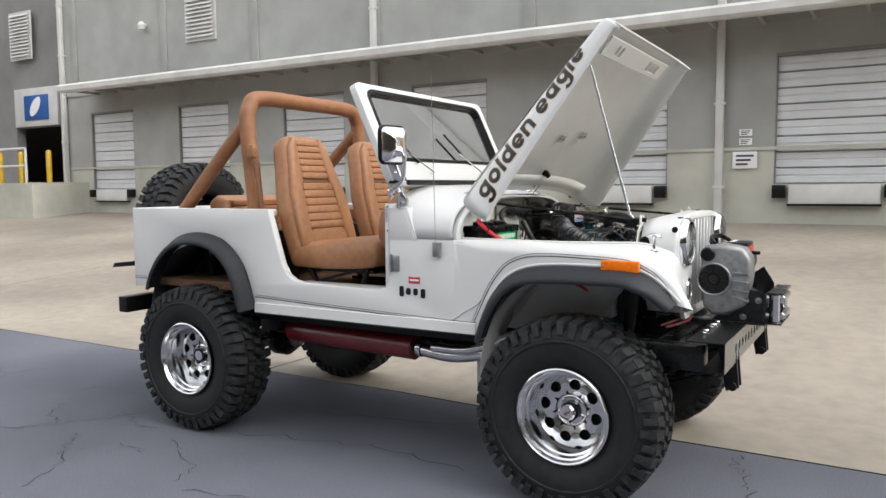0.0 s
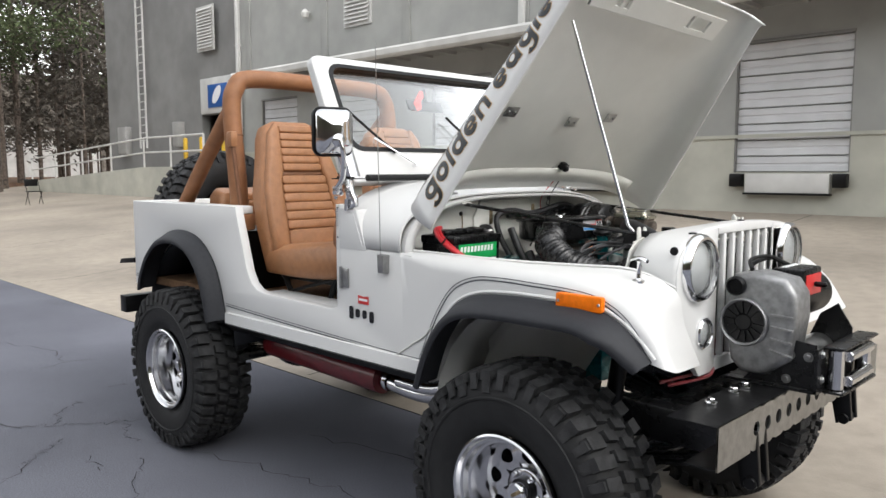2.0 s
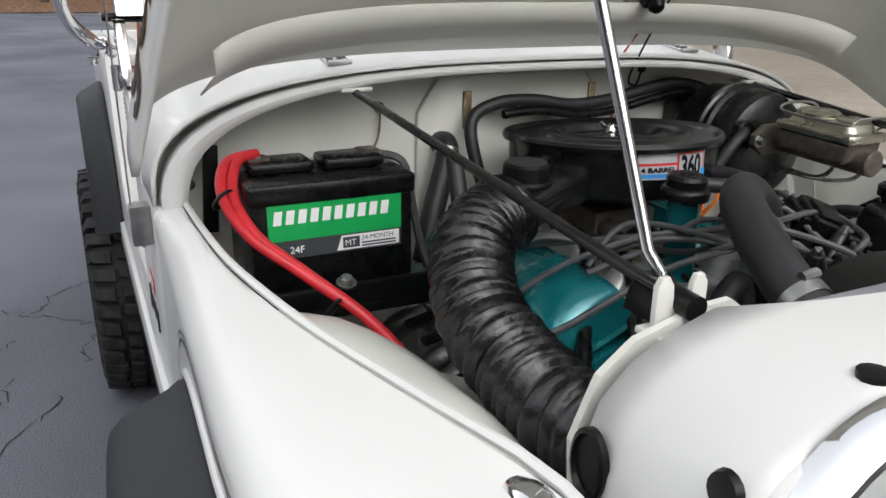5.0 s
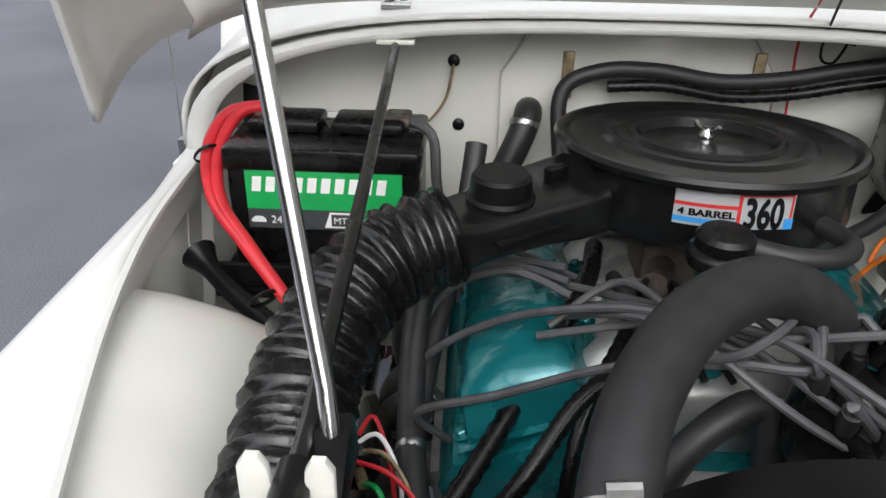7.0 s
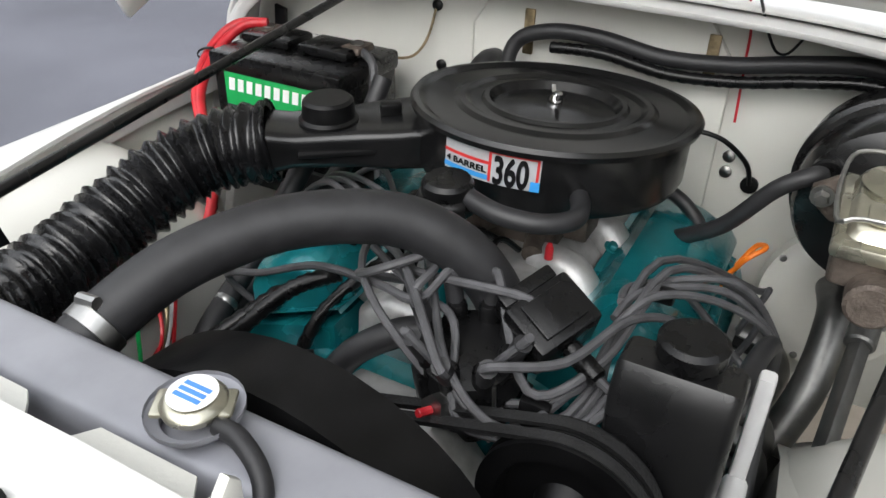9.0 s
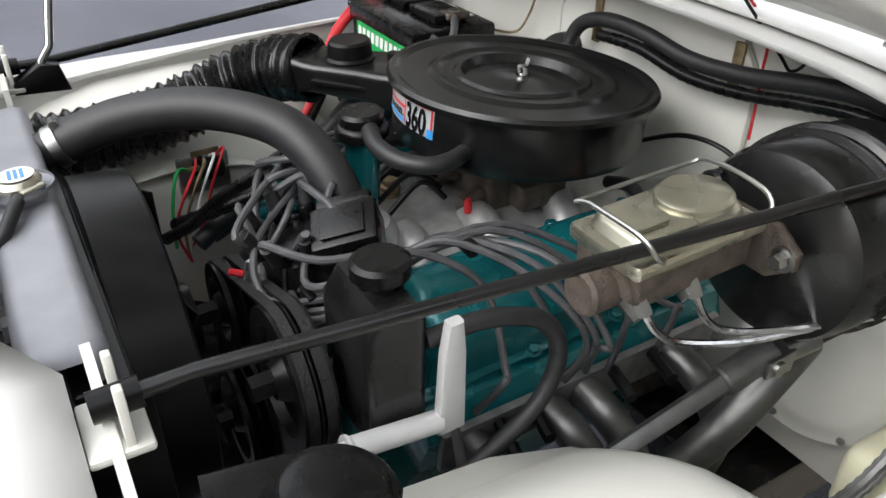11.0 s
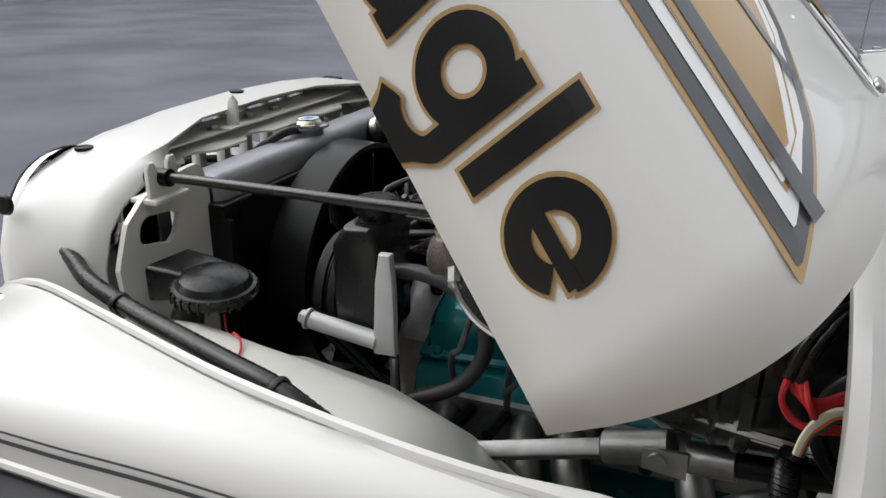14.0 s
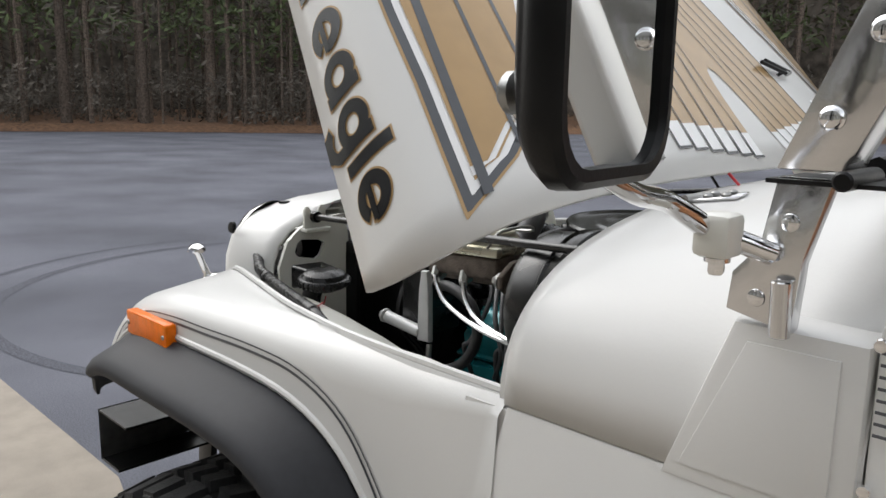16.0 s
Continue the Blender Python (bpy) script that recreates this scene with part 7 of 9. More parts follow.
# ---- engine bay ----
def battery():
    x0, x1, y0, y1, z0, z1 = -0.566, -0.393, -0.614, -0.348, 1.050, 1.228
    b = part("battery", box(x0, x1, y0, y1, z0, z1, 0.008), PLASTIC, VEH, "black battery with a green and grey label")
    part("lid", box(x0 - 0.004, x1 + 0.006, y0 - 0.004, y1 + 0.004, z1 - 0.012, z1 + 0.022, 0.008), PLASTIC, b)
    for yc in (-0.545, -0.425):
        part("vent_cap", box(-0.525, -0.450, yc - 0.052, yc + 0.052, z1 + 0.0225, z1 + 0.040, 0.007), PLASTIC, b, "black vent cap strip")
    part("top_sticker", box(-0.555, -0.530, -0.56, -0.40, z1 + 0.0225, z1 + 0.0235), DECAL_WHITE, b, "white caution sticker", smooth=False)
    for yc in (-0.575, -0.385):
        part("terminal", lathe([(0, 0), (0.013, 0), (0.011, 0.022), (0, 0.022)], 12, pose(-0.500, yc, z1 + 0.0225)), STEEL, b)
        part("clamp", box(-0.525, -0.475, yc - 0.019, yc + 0.019, z1 + 0.028, z1 + 0.042, 0.005), IRON, b, "corroded battery clamp")
    lx = x1 + 0.0005
    part("label", box(lx, lx + 0.0012, -0.588, -0.370, 1.1595, 1.231), GREEN, b, "green label", smooth=False)
    part("label", box(lx, lx + 0.0012, -0.588, -0.370, 1.130, 1.159), LABEL_GREY, b, "grey label strip", smooth=False)
    # plain bars in place of the maker's name
    for k in range(10):
        ya = -0.580 + k * 0.0193
        part("name_bar", prism([(ya, 1.186), (ya + 0.0125, 1.186), (ya + 0.0155, 1.208), (ya + 0.003, 1.208)], lx + 0.0013, lx + 0.0020, "x"), DECAL_WHITE, b, smooth=False)
    lm = frame_axes((lx + 0.0014, -0.556, 1.138), (1, 0, 0), (0, 1, 0))
    lettering("size_mark", "24F", 0.016, lm, DECAL_WHITE, b, "white letters", 0.0003)
    part("car_mark", prism([(-0.584, 1.139), (-0.563, 1.139), (-0.563, 1.143), (-0.568, 1.148), (-0.578, 1.148), (-0.584, 1.143)], lx + 0.0013, lx + 0.0019, "x"), DECAL_WHITE, b, smooth=False)
    part("warranty_box", prism([(-0.480, 1.133), (-0.374, 1.133), (-0.374, 1.157), (-0.472, 1.157)], lx + 0.0013, lx + 0.0018, "x"), DECAL_WHITE, b, smooth=False)
    part("warranty_patch", box(lx + 0.0019, lx + 0.0023, -0.470, -0.442, 1.136, 1.154), LABEL_GREY, b, smooth=False)
    lettering("grade_mark", "MT", 0.014, frame_axes((lx + 0.0024, -0.467, 1.140), (1, 0, 0), (0, 1, 0)), DECAL_WHITE, b, "", 0.0003)
    lettering("warranty_text", "24-MONTH", 0.0110, frame_axes((lx + 0.0019, -0.439, 1.1465), (1, 0, 0), (0, 1, 0)), LABEL_GREY, b, "", 0.0003)
    for k in range(2):
        part("text_bar", box(lx + 0.0019, lx + 0.0023, -0.438, -0.380, 1.1355 + k * 0.005, 1.138 + k * 0.005), LABEL_GREY, b, smooth=False)
    bm = box(-0.60, -0.36, -0.64, -0.33, 1.030, 1.049, 0.004)
    box(-0.372, -0.36, -0.64, -0.33, 1.049, 1.085, 0.003, bm=bm)
    part("battery_tray", bm, SATIN, VEH, "black battery tray")
    part("tray_bolt", bolt((-0.366, -0.475, 1.085), (0.3, 0, 1), 0.011, 0.012), STEEL, VEH)
    part("brace_strap", prism([(-0.655, 1.12), (-0.628, 1.12), (-0.618, 1.272), (-0.642, 1.278)], -0.612, -0.60, "x", 0.003), SATIN, VEH)
    for i, d in enumerate((0.0, 0.016)):
        P = [(-0.50, -0.575, 1.276), (-0.475, -0.612 - d, 1.270), (-0.42, -0.630 - d, 1.232), (-0.355, -0.612 - d * 0.6, 1.185), (-0.30, -0.558 - d * 0.3, 1.140), (-0.22, -0.48, 1.075), (-0.10, -0.43, 1.00), (0.02, -0.40, 0.93)]
        part("red_cable", tube(P, 0.0088, 10, 6), RED_CABLE, VEH, "thick red battery cable")
    for p in ((-0.42, -0.646, 1.228), (-0.25, -0.535, 1.098)):
        part("cable_tie", lathe([(0.019, -0.003), (0.021, 0), (0.019, 0.003)], 14, frame_axes(p, (0.5, 0.45, -0.5))), SATIN, VEH)
    part("ground_cable", tube([(-0.50, -0.385, 1.262), (-0.47, -0.335, 1.25), (-0.45, -0.325, 1.18), (-0.44, -0.31, 1.10), (-0.40, -0.28, 1.0)], 0.0075, 8, 5), WIRE, VEH, "grey ground cable")
    part("horn_tube", tube([(-0.36, -0.655, 1.10), (-0.31, -0.60, 1.075), (-0.23, -0.50, 1.05)], lambda u: 0.026 - 0.012 * min(1, u * 4), 12, 5), SATIN, VEH, "black horn trumpet")


def air_cleaner():
    c = (-0.364, 0.016)
    m = pose(c[0], c[1], 0)
    a = part("air_cleaner", lathe([(0, 1.19), (0.10, 1.19), (0.15, 1.205), (0.176, 1.215), (0.180, 1.225), (0.180, 1.290), (0.187, 1.294)], 64, m), GLOSS, VEH, "round black air cleaner with a decal")
    part("lid", lathe([(0.180, 1.288), (0.190, 1.290), (0.192, 1.297), (0.188, 1.302), (0.181, 1.302), (0.172, 1.297), (0.135, 1.297), (0.128, 1.301), (0.120, 1.301), (0.112, 1.297), (0.098, 1.297), (0.094, 1.301), (0.088, 1.301), (0.080, 1.290), (0.055, 1.290), (0.035, 1.294), (0, 1.294)], 72, m), GLOSS, a, "pressed black lid", angle=25)
    bm = lathe([(0, 1.294), (0.010, 1.294), (0.010, 1.300), (0.006, 1.306), (0.006, 1.310), (0, 1.310)], 12, m)
    for s in (-1, 1):
        prism([(0.004, 1.298), (0.017, 1.303), (0.021, 1.312), (0.017, 1.315), (0.012, 1.309), (0.004, 1.306)], -0.003, 0.003, "y", 0.001, m=m @ Matrix.Rotation(0.6, 4, "Z") @ Matrix.Diagonal((s, 1, 1, 1)), bm=bm)
    part("wing_nut", bm, CHROME, a, "chrome wing nut")
    r = 0.1812

    def decal(name, a0, a1, z0, z1, mat, lift, label=""):
        rows = []
        for z in (z0, z1):
            rows.append([(c[0] + (r + lift) * math.cos(q), c[1] + (r + lift) * math.sin(q), z) for q in [radians(a0 + (a1 - a0) * k / 16) for k in range(17)]])
        part(name, grid(rows), mat, a, label, smooth=True)
    decal("decal_field", -24, 17, 1.248, 1.288, DECAL_SILVER, 0.0, "silver, red, blue and black engine decal")
    decal("decal_stripe", -24, -3, 1.270, 1.274, DECAL_RED, 0.0006)
    decal("decal_stripe", -24, -3, 1.251, 1.257, DECAL_BLUE, 0.0006)
    decal("decal_box", -3, 16.4, 1.250, 1.288, DECAL_RED, 0.0005)
    decal("decal_box", -1.8, 15.4, 1.250, 1.285, DECAL_SILVER, 0.0009)
    decal("decal_stripe", 13.5, 17, 1.248, 1.260, DECAL_BLUE, 0.0012)
    for words, size, ang, z, mat, stretch in (("4 BARREL", 0.0105, -22.5, 1.2600, DECAL_BLACK, 1.35), ("360", 0.047, -1.0, 1.2505, DECAL_BLACK, 0.62)):
        cu = bpy.data.curves.new("digits", "FONT")
        cu.body, cu.size = words, size
        tmp = new("digits_tmp", cu)
        me = bpy.data.meshes.new_from_object(tmp.evaluated_get(bpy.context.evaluated_depsgraph_get()))
        bpy.data.objects.remove(tmp)
        one = bmesh.new()
        one.from_mesh(me)
        bm = one.copy()
        for j in range(6):
            o2 = one.copy()
            o2.transform(Matrix.Translation((size * 0.035 * math.cos(j * 1.047), size * 0.035 * math.sin(j * 1.047), 0.00004 * (j + 1))))
            join(bm, o2)
        one.free()
        for v in bm.verts:
            lift = v.co.z
            q = radians(ang) + v.co.x * stretch / r
            v.co = Vector((c[0] + (r + 0.0016 + lift) * math.cos(q), c[1] + (r + 0.0016 + lift) * math.sin(q), z + v.co.y))
        part("decal_text", bm, mat, a, "black figures", smooth=False)
    # it leans back with the engine
    piv = Vector((c[0], c[1], 1.29)) - VEH.location
    lean = Matrix.Translation(piv + Vector((0, 0.004, 0.016))) @ Matrix.Rotation(radians(-4.5), 4, "Y") @ Matrix.Translation(-piv)
    for ob in [a] + list(a.children_recursive):
        ob.data.transform(lean)
    # snorkel with its vacuum cap
    d = Vector((0.118, -0.155, 0)).normalized()
    base = Vector((-0.290, -0.148, 1.262))
    m = Matrix((d, Vector((-d.y, d.x, 0)), Vector((0, 0, 1)))).transposed().to_4x4()
    m.translation = base
    rows = []
    for u, w, h in ((-0.03, 0.062, 0.030), (0.04, 0.060, 0.028), (0.08, 0.052, 0.026), (0.165, 0.046, 0.024), (0.18, 0.046, 0.026), (0.20, 0.046, 0.030)):
        rows.append([m @ Vector((u, y, z)) for y, z in rounded(2 * w, 2 * h, 0.012, 4)])
    g = grid(rows, closed=True)
    sn = part("snorkel", g, GLOSS, VEH, "black air intake snorkel", angle=35)
    part("seam", box(-0.02, 0.16, -0.056, 0.056, -0.003, 0.003, 0.001, m=m), SATIN, sn)
    part("vacuum_cap", lathe([(0.038, 0.022), (0.040, 0.028), (0.036, 0.032), (0.034, 0.052), (0.030, 0.056), (0, 0.056)], 28, m @ Matrix.Translation((0.118, 0, 0))), SATIN, sn, "round black vacuum cap")
    part("snorkel_clip", box(0.02, 0.05, -0.008, 0.008, 0.027, 0.045, 0.004, m=m), SATIN, sn)
    # pleated duct towards the grille
    end = m @ Vector((0.190, 0, 0))
    P = [end, Vector((-0.135, -0.365, 1.248)), Vector((-0.075, -0.405, 1.225)), Vector((0.0, -0.425, 1.195)), Vector((0.08, -0.425, 1.178)), Vector((0.16, -0.425, 1.172)), Vector((0.26, -0.415, 1.18))]
    rr = random.Random(8)
    line = smooth_line(P, 26)
    bm = bmesh.new()
    ring, up = [], None
    n = len(line)
    for i, q in enumerate(line):
        t = (line[min(i + 1, n - 1)] - line[max(i - 1, 0)]).normalized()
        up = (up or t.orthogonal().normalized())
        up = (up - t * up.dot(t)).normalized()
        sd = t.cross(up)
        fold = 0.0042 * math.sin(i * 1.15 + math.sin(i * 0.31) * 1.1)
        ring.append([bm.verts.new(q + (0.0515 + fold + 0.0016 * math.sin(2 * an + i * 0.55) + rr.uniform(-0.0005, 0.0005)) * (math.cos(an) * up + math.sin(an) * sd)) for an in [2 * math.pi * k / 22 for k in range(22)]])
    for a2, b2 in zip(ring, ring[1:]):
        for k in range(22):
            bm.faces.new((a2[k], a2[(k + 1) % 22], b2[(k + 1) % 22], b2[k]))
    part("intake_duct", bm, TAPE, VEH, "pleated black intake duct", angle=80)
    # oil filler with breather hose
    o = (-0.130, -0.015)
    part("oil_filler", tube([(o[0] + 0.02, o[1], 1.02), (o[0] + 0.004, o[1], 1.16), (o[0], o[1], 1.262)], 0.024, 18, 4), TEAL, VEH, "teal oil filler tube")
    part("oil_cap", lathe([(0.026, 1.262), (0.036, 1.266), (0.037, 1.276), (0.034, 1.282), (0.030, 1.284), (0.030, 1.296), (0.026, 1.301), (0, 1.301)], 32, pose(o[0], o[1], 0)), PLASTIC, VEH, "black oil filler cap")
    part("breather_hose", tube([(-0.128, 0.012, 1.284), (-0.118, 0.055, 1.280), (-0.128, 0.100, 1.276), (-0.158, 0.128, 1.274), (-0.200, 0.120, 1.272), (-0.228, 0.100, 1.272)], 0.0115, 12, 6), HOSE, VEH, "black breather hose")
    # carburettor beneath
    bm = box(-0.43, -0.29, -0.055, 0.065, 1.13, 1.195, 0.008)
    rod((-0.29, -0.03, 1.165), (-0.235, -0.05, 1.17), 0.018, 12, bm)
    rod((-0.29, 0.04, 1.155), (-0.25, 0.05, 1.15), 0.014, 12, bm)
    box(-0.40, -0.32, 0.065, 0.10, 1.14, 1.18, 0.006, bm=bm)
    part("carburettor", bm, IRON, VEH, "dark metal carburettor")
    part("fuel_fitting", rod((-0.27, -0.085, 1.15), (-0.23, -0.105, 1.16), 0.009, 6), STEEL, VEH)
    part("choke_knob", lathe([(0.0055, 0), (0.0055, 0.016), (0.003, 0.022), (0, 0.022)], 10, pose(-0.245, 0.075, 1.155)), RED_CABLE, VEH)


def engine_block():
    e = part("engine", box(-0.56, -0.02, -0.17, 0.17, 0.70, 1.06, 0.03), TEAL, VEH, "teal painted V8 engine")
    for s in (-1, 1):
        y = lambda v: s * v
        # cylinder head
        part("cylinder_head", prism([(s * 0.12, 0.98), (s * 0.27, 0.93), (s * 0.300, 1.005), (s * 0.285, 1.045), (s * 0.13, 1.10)], -0.55, -0.055, "x", 0.008), TEAL, e)
        # rocker cover with rounded crown and flanged rim
        rows = []
        u0 = Vector((0, s * 0.272, 1.056))
        inn = Vector((0, s * 0.125, 1.118))
        across = inn - u0
        nrm = Vector((0, s * 0.38, 0.925)).normalized()
        sec = [(-0.03, 0.0), (-0.03, 0.006), (0.03, 0.006), (0.05, 0.012), (0.10, 0.058), (0.20, 0.072), (0.5, 0.076), (0.78, 0.070), (0.88, 0.058), (0.95, 0.012), (0.97, 0.006), (1.03, 0.006), (1.03, 0.0)]
        stations = [(-0.058, 0), (-0.060, 0.08), (-0.066, 0.1), (-0.072, 0.7), (-0.085, 0.92), (-0.11, 1.0), (-0.21, 1.0), (-0.235, 0.86), (-0.26, 0.84), (-0.40, 0.84), (-0.49, 0.84), (-0.515, 0.7), (-0.522, 0.1), (-0.527, 0.08), (-0.53, 0)]
        for x, k in stations:
            rows.append([Vector((x, 0, 0)) + u0 + across * a + nrm * (min(h, 0.006) + max(0, h - 0.006) * max(0.0, k - 0.08) * 1.087) for a, h in sec])
        part("valve_cover", grid(rows), TEAL, e, "teal pressed valve cover", angle=40)
        for k in range(4):
            for a in (0.0, 1.0):
                part("cover_bolt", bolt(Vector((-0.085 - k * 0.135, 0, 0)) + u0 + across * a + nrm * 0.007, nrm, 0.0075, 0.007), TEAL, e)
        # exhaust header flange and primaries
        part("header_flange", prism([(s * 0.292, 0.955), (s * 0.302, 0.955), (s * 0.310, 1.02), (s * 0.300, 1.022)], -0.53, -0.07, "x", 0.003), ALU, e, "grey header flange")
        for k, x in enumerate((-0.11, -0.225, -0.285, -0.44)):
            part("header_pipe", tube([(x, s * 0.295, 0.99), (x - 0.01, s * 0.345, 0.975), (x - 0.035, s * 0.375, 0.92), (x - 0.07, s * 0.37, 0.83), (-0.42 - k * 0.02, s * 0.35, 0.70)], 0.023, 14, 5), WEATHERED, e, "bare steel header pipe")
        # spark leads into the head
        for k, x in enumerate((-0.15, -0.20, -0.33, -0.40)):
            part("spark_boot", tube([(x, s * 0.31, 1.005), (x + 0.01, s * 0.36, 1.0)], 0.009, 8, 1), SATIN, e)
    part("big_pipe", tube([(-0.34, 0.37, 0.80), (-0.42, 0.42, 0.93), (-0.50, 0.43, 1.02), (-0.56, 0.42, 1.04)], 0.026, 16, 5), WEATHERED, e, "large bare steel pipe")
    # intake manifold between the covers
    part("intake_manifold", prism([(-0.12, 1.04), (0.12, 1.04), (0.115, 1.11), (0.07, 1.14), (-0.07, 1.14), (-0.115, 1.11)], -0.53, -0.08, "x", 0.015, seg=3), ENGINE_ALU, e, "cast aluminium intake manifold", angle=50)
    for s in (-1, 1):
        for x in (-0.16, -0.27, -0.40):
            part("runner", tube([(x, s * 0.05, 1.13), (x + 0.01, s * 0.10, 1.135), (x + 0.02, s * 0.135, 1.10)], 0.026, 12, 4), ENGINE_ALU, e)
    part("plug_boss", lathe([(0.016, 0), (0.016, 0.02), (0.010, 0.022), (0.010, 0.03), (0, 0.03)], 10, pose(-0.19, -0.055, 1.135)), BRASS, e)
    # front cover, water neck and sensor
    part("timing_cover", prism([(-0.13, 0.80), (0.13, 0.80), (0.14, 1.0), (0.06, 1.10), (-0.06, 1.10), (-0.14, 1.0)], -0.02, 0.05, "x", 0.02, seg=3), ENGINE_ALU, e)
    part("water_neck", tube([(-0.068, 0.085, 1.10), (-0.068, 0.091, 1.15), (-0.066, 0.092, 1.185)], 0.030, 16, 3), ENGINE_ALU, e)
    part("sensor_body", tube([(0.0, 0.105, 1.13), (0.04, 0.094, 1.158), (0.06, 0.088, 1.168)], 0.024, 16, 2), ALU, e, "bright alternator bracket boss")
    part("sensor_nut", rod((0.06, 0.088, 1.168), (0.078, 0.082, 1.175), 0.015, 6), STEEL, e)
    part("sensor_tip", rod((0.078, 0.082, 1.175), (0.094, 0.076, 1.181), 0.0045, 8, bevel=0.001), RED_CABLE, e, "red sensor tip")


def cooling():
    # radiator top tank
    sec = rounded(0.085, 0.07, 0.018, 4)
    rows = []
    for y, k in ((-0.298, 0.6), (-0.292, 0.9), (-0.28, 1.0), (0.28, 1.0), (0.292, 0.9), (0.298, 0.6)):
        rows.append([Vector((0.283 + x * k * 0.84, y, 1.266 + z * k)) for x, z in sec])
    g = grid(rows, closed=True)
    tank = part("radiator_tank", g, RADIATOR, VEH, "grey painted radiator top tank", angle=50)
    for s in (-1, 1):
        e = box(0.225, 0.315, s * 0.305 - 0.006, s * 0.305 + 0.006, 0.86, 1.24, 0.003)
        part("radiator_side", e, SATIN, VEH)
    part("tank_seam", box(0.240, 0.324, -0.30, 0.30, 1.229, 1.235, 0.002), RADIATOR, tank)
    for k in range(9):
        for x in (0.241, 0.323):
            part("tank_tab", box(x - 0.006, x + 0.006, -0.26 + k * 0.065, -0.24 + k * 0.065, 1.226, 1.246, 0.002), RADIATOR, tank)
    m = pose(0.281, 0.0, 1.297)
    part("filler_neck", lathe([(0.026, 0), (0.026, 0.012), (0.036, 0.016), (0.036, 0.02)], 24, m), RADIATOR, tank)
    cap = part("radiator_cap", lathe([(0.0235, 0.019), (0.0245, 0.024), (0.021, 0.029), (0.018, 0.030), (0, 0.031)], 28, m), GOLD_ZINC, VEH, "metal radiator cap with a sticker")
    for s in (-1, 1):
        part("cap_ear", box(-0.014, 0.014, s * 0.0235 - 0.006, s * 0.0235 + 0.006, 0.019, 0.024, 0.003, m=m @ Matrix.Rotation(0.5, 4, "Z")), GOLD_ZINC, cap)
    part("sticker", lathe([(0, 0.0315), (0.0185, 0.0315), (0.0185, 0.0320), (0, 0.0320)], 28, m), DECAL_WHITE, cap, "white and blue cap sticker", smooth=False)
    for k in range(3):
        part("sticker_bar", box(-0.008 + k * 0.006, -0.004 + k * 0.006, -0.012, 0.012, 0.0321, 0.0324, m=m), CAP_BLUE, cap, smooth=False)
    part("overflow_hose", tube([(0.285, 0.025, 1.312), (0.290, 0.05, 1.315), (0.305, 0.08, 1.305), (0.335, 0.10, 1.275), (0.345, 0.12, 1.20), (0.345, 0.13, 1.08)], 0.0075, 10, 6), HOSE, VEH, "black overflow hose")
    # upper hose
    P = [(0.252, -0.180, 1.266), (0.212, -0.175, 1.282), (0.140, -0.150, 1.306), (0.055, -0.095, 1.318), (-0.015, -0.018, 1.308), (-0.045, 0.045, 1.275), (-0.058, 0.085, 1.225), (-0.066, 0.092, 1.175)]
    part("upper_hose", tube(P, 0.0275, 20, 6), HOSE, VEH, "fat black upper radiator hose")
    part("outlet", rod((0.270, -0.182, 1.258), (0.235, -0.178, 1.272), 0.024, 16), RADIATOR, tank)
    for p, d in (((0.226, -0.177, 1.2765), (-1, 0.12, 0.38)), ((-0.064, 0.091, 1.195), (-0.1, 0.1, -1))):
        c = part("hose_clamp", lathe([(0.0285, -0.008), (0.0295, -0.007), (0.0295, 0.007), (0.0285, 0.008)], 24, frame_axes(p, d)), STEEL, VEH, "steel hose clamp")
        part("clamp_screw", rod(Vector(p) + Vector((0, -0.01, 0.03)), Vector(p) + Vector((0, 0.012, 0.032)), 0.006, 8), STEEL, c)
    # lower, small hoses near the pump
    part("heater_hose", tube([(0.03, -0.10, 1.06), (0.0, -0.06, 1.13), (-0.03, 0.01, 1.165), (-0.02, 0.03, 1.12), (0.0, 0.03, 1.02)], 0.017, 12, 5), HOSE, VEH, "black bypass hose")
    # fan shroud
    ctr = (0.0, 1.075)
    n = 48
    rows = []

    def sq(a):
        d = (math.cos(a), math.sin(a))
        k = min(0.30 / abs(d[0]) if abs(d[0]) > 1e-6 else 9, (0.185 if d[1] > 0 else 0.225) / abs(d[1]) if abs(d[1]) > 1e-6 else 9)
        return Vector((d[0] * k, d[1] * k))
    ang = [2 * math.pi * k / n for k in range(n)]
    rows.append([(0.246, ctr[0] + sq(a).x, ctr[1] + sq(a).y) for a in ang])
    rows.append([(0.236, ctr[0] + sq(a).x, ctr[1] + sq(a).y) for a in ang])
    rows.append([(0.232, ctr[0] + 0.232 * math.cos(a), ctr[1] + 0.215 * math.sin(a)) for a in ang])
    rows.append([(0.166, ctr[0] + 0.222 * math.cos(a), ctr[1] + 0.210 * math.sin(a)) for a in ang])
    rows.append([(0.162, ctr[0] + 0.215 * math.cos(a), ctr[1] + 0.203 * math.sin(a)) for a in ang])
    part("fan_shroud", grid(rows, closed=True), SATIN, VEH, "black plastic fan shroud", angle=40, solid=0.004)
    bm = lathe([(0, 0.0), (0.05, 0.0), (0.055, 0.03), (0.03, 0.045), (0, 0.045)], 20, frame_axes((0.13, 0, 1.075), (1, 0, 0)))
    blades = []
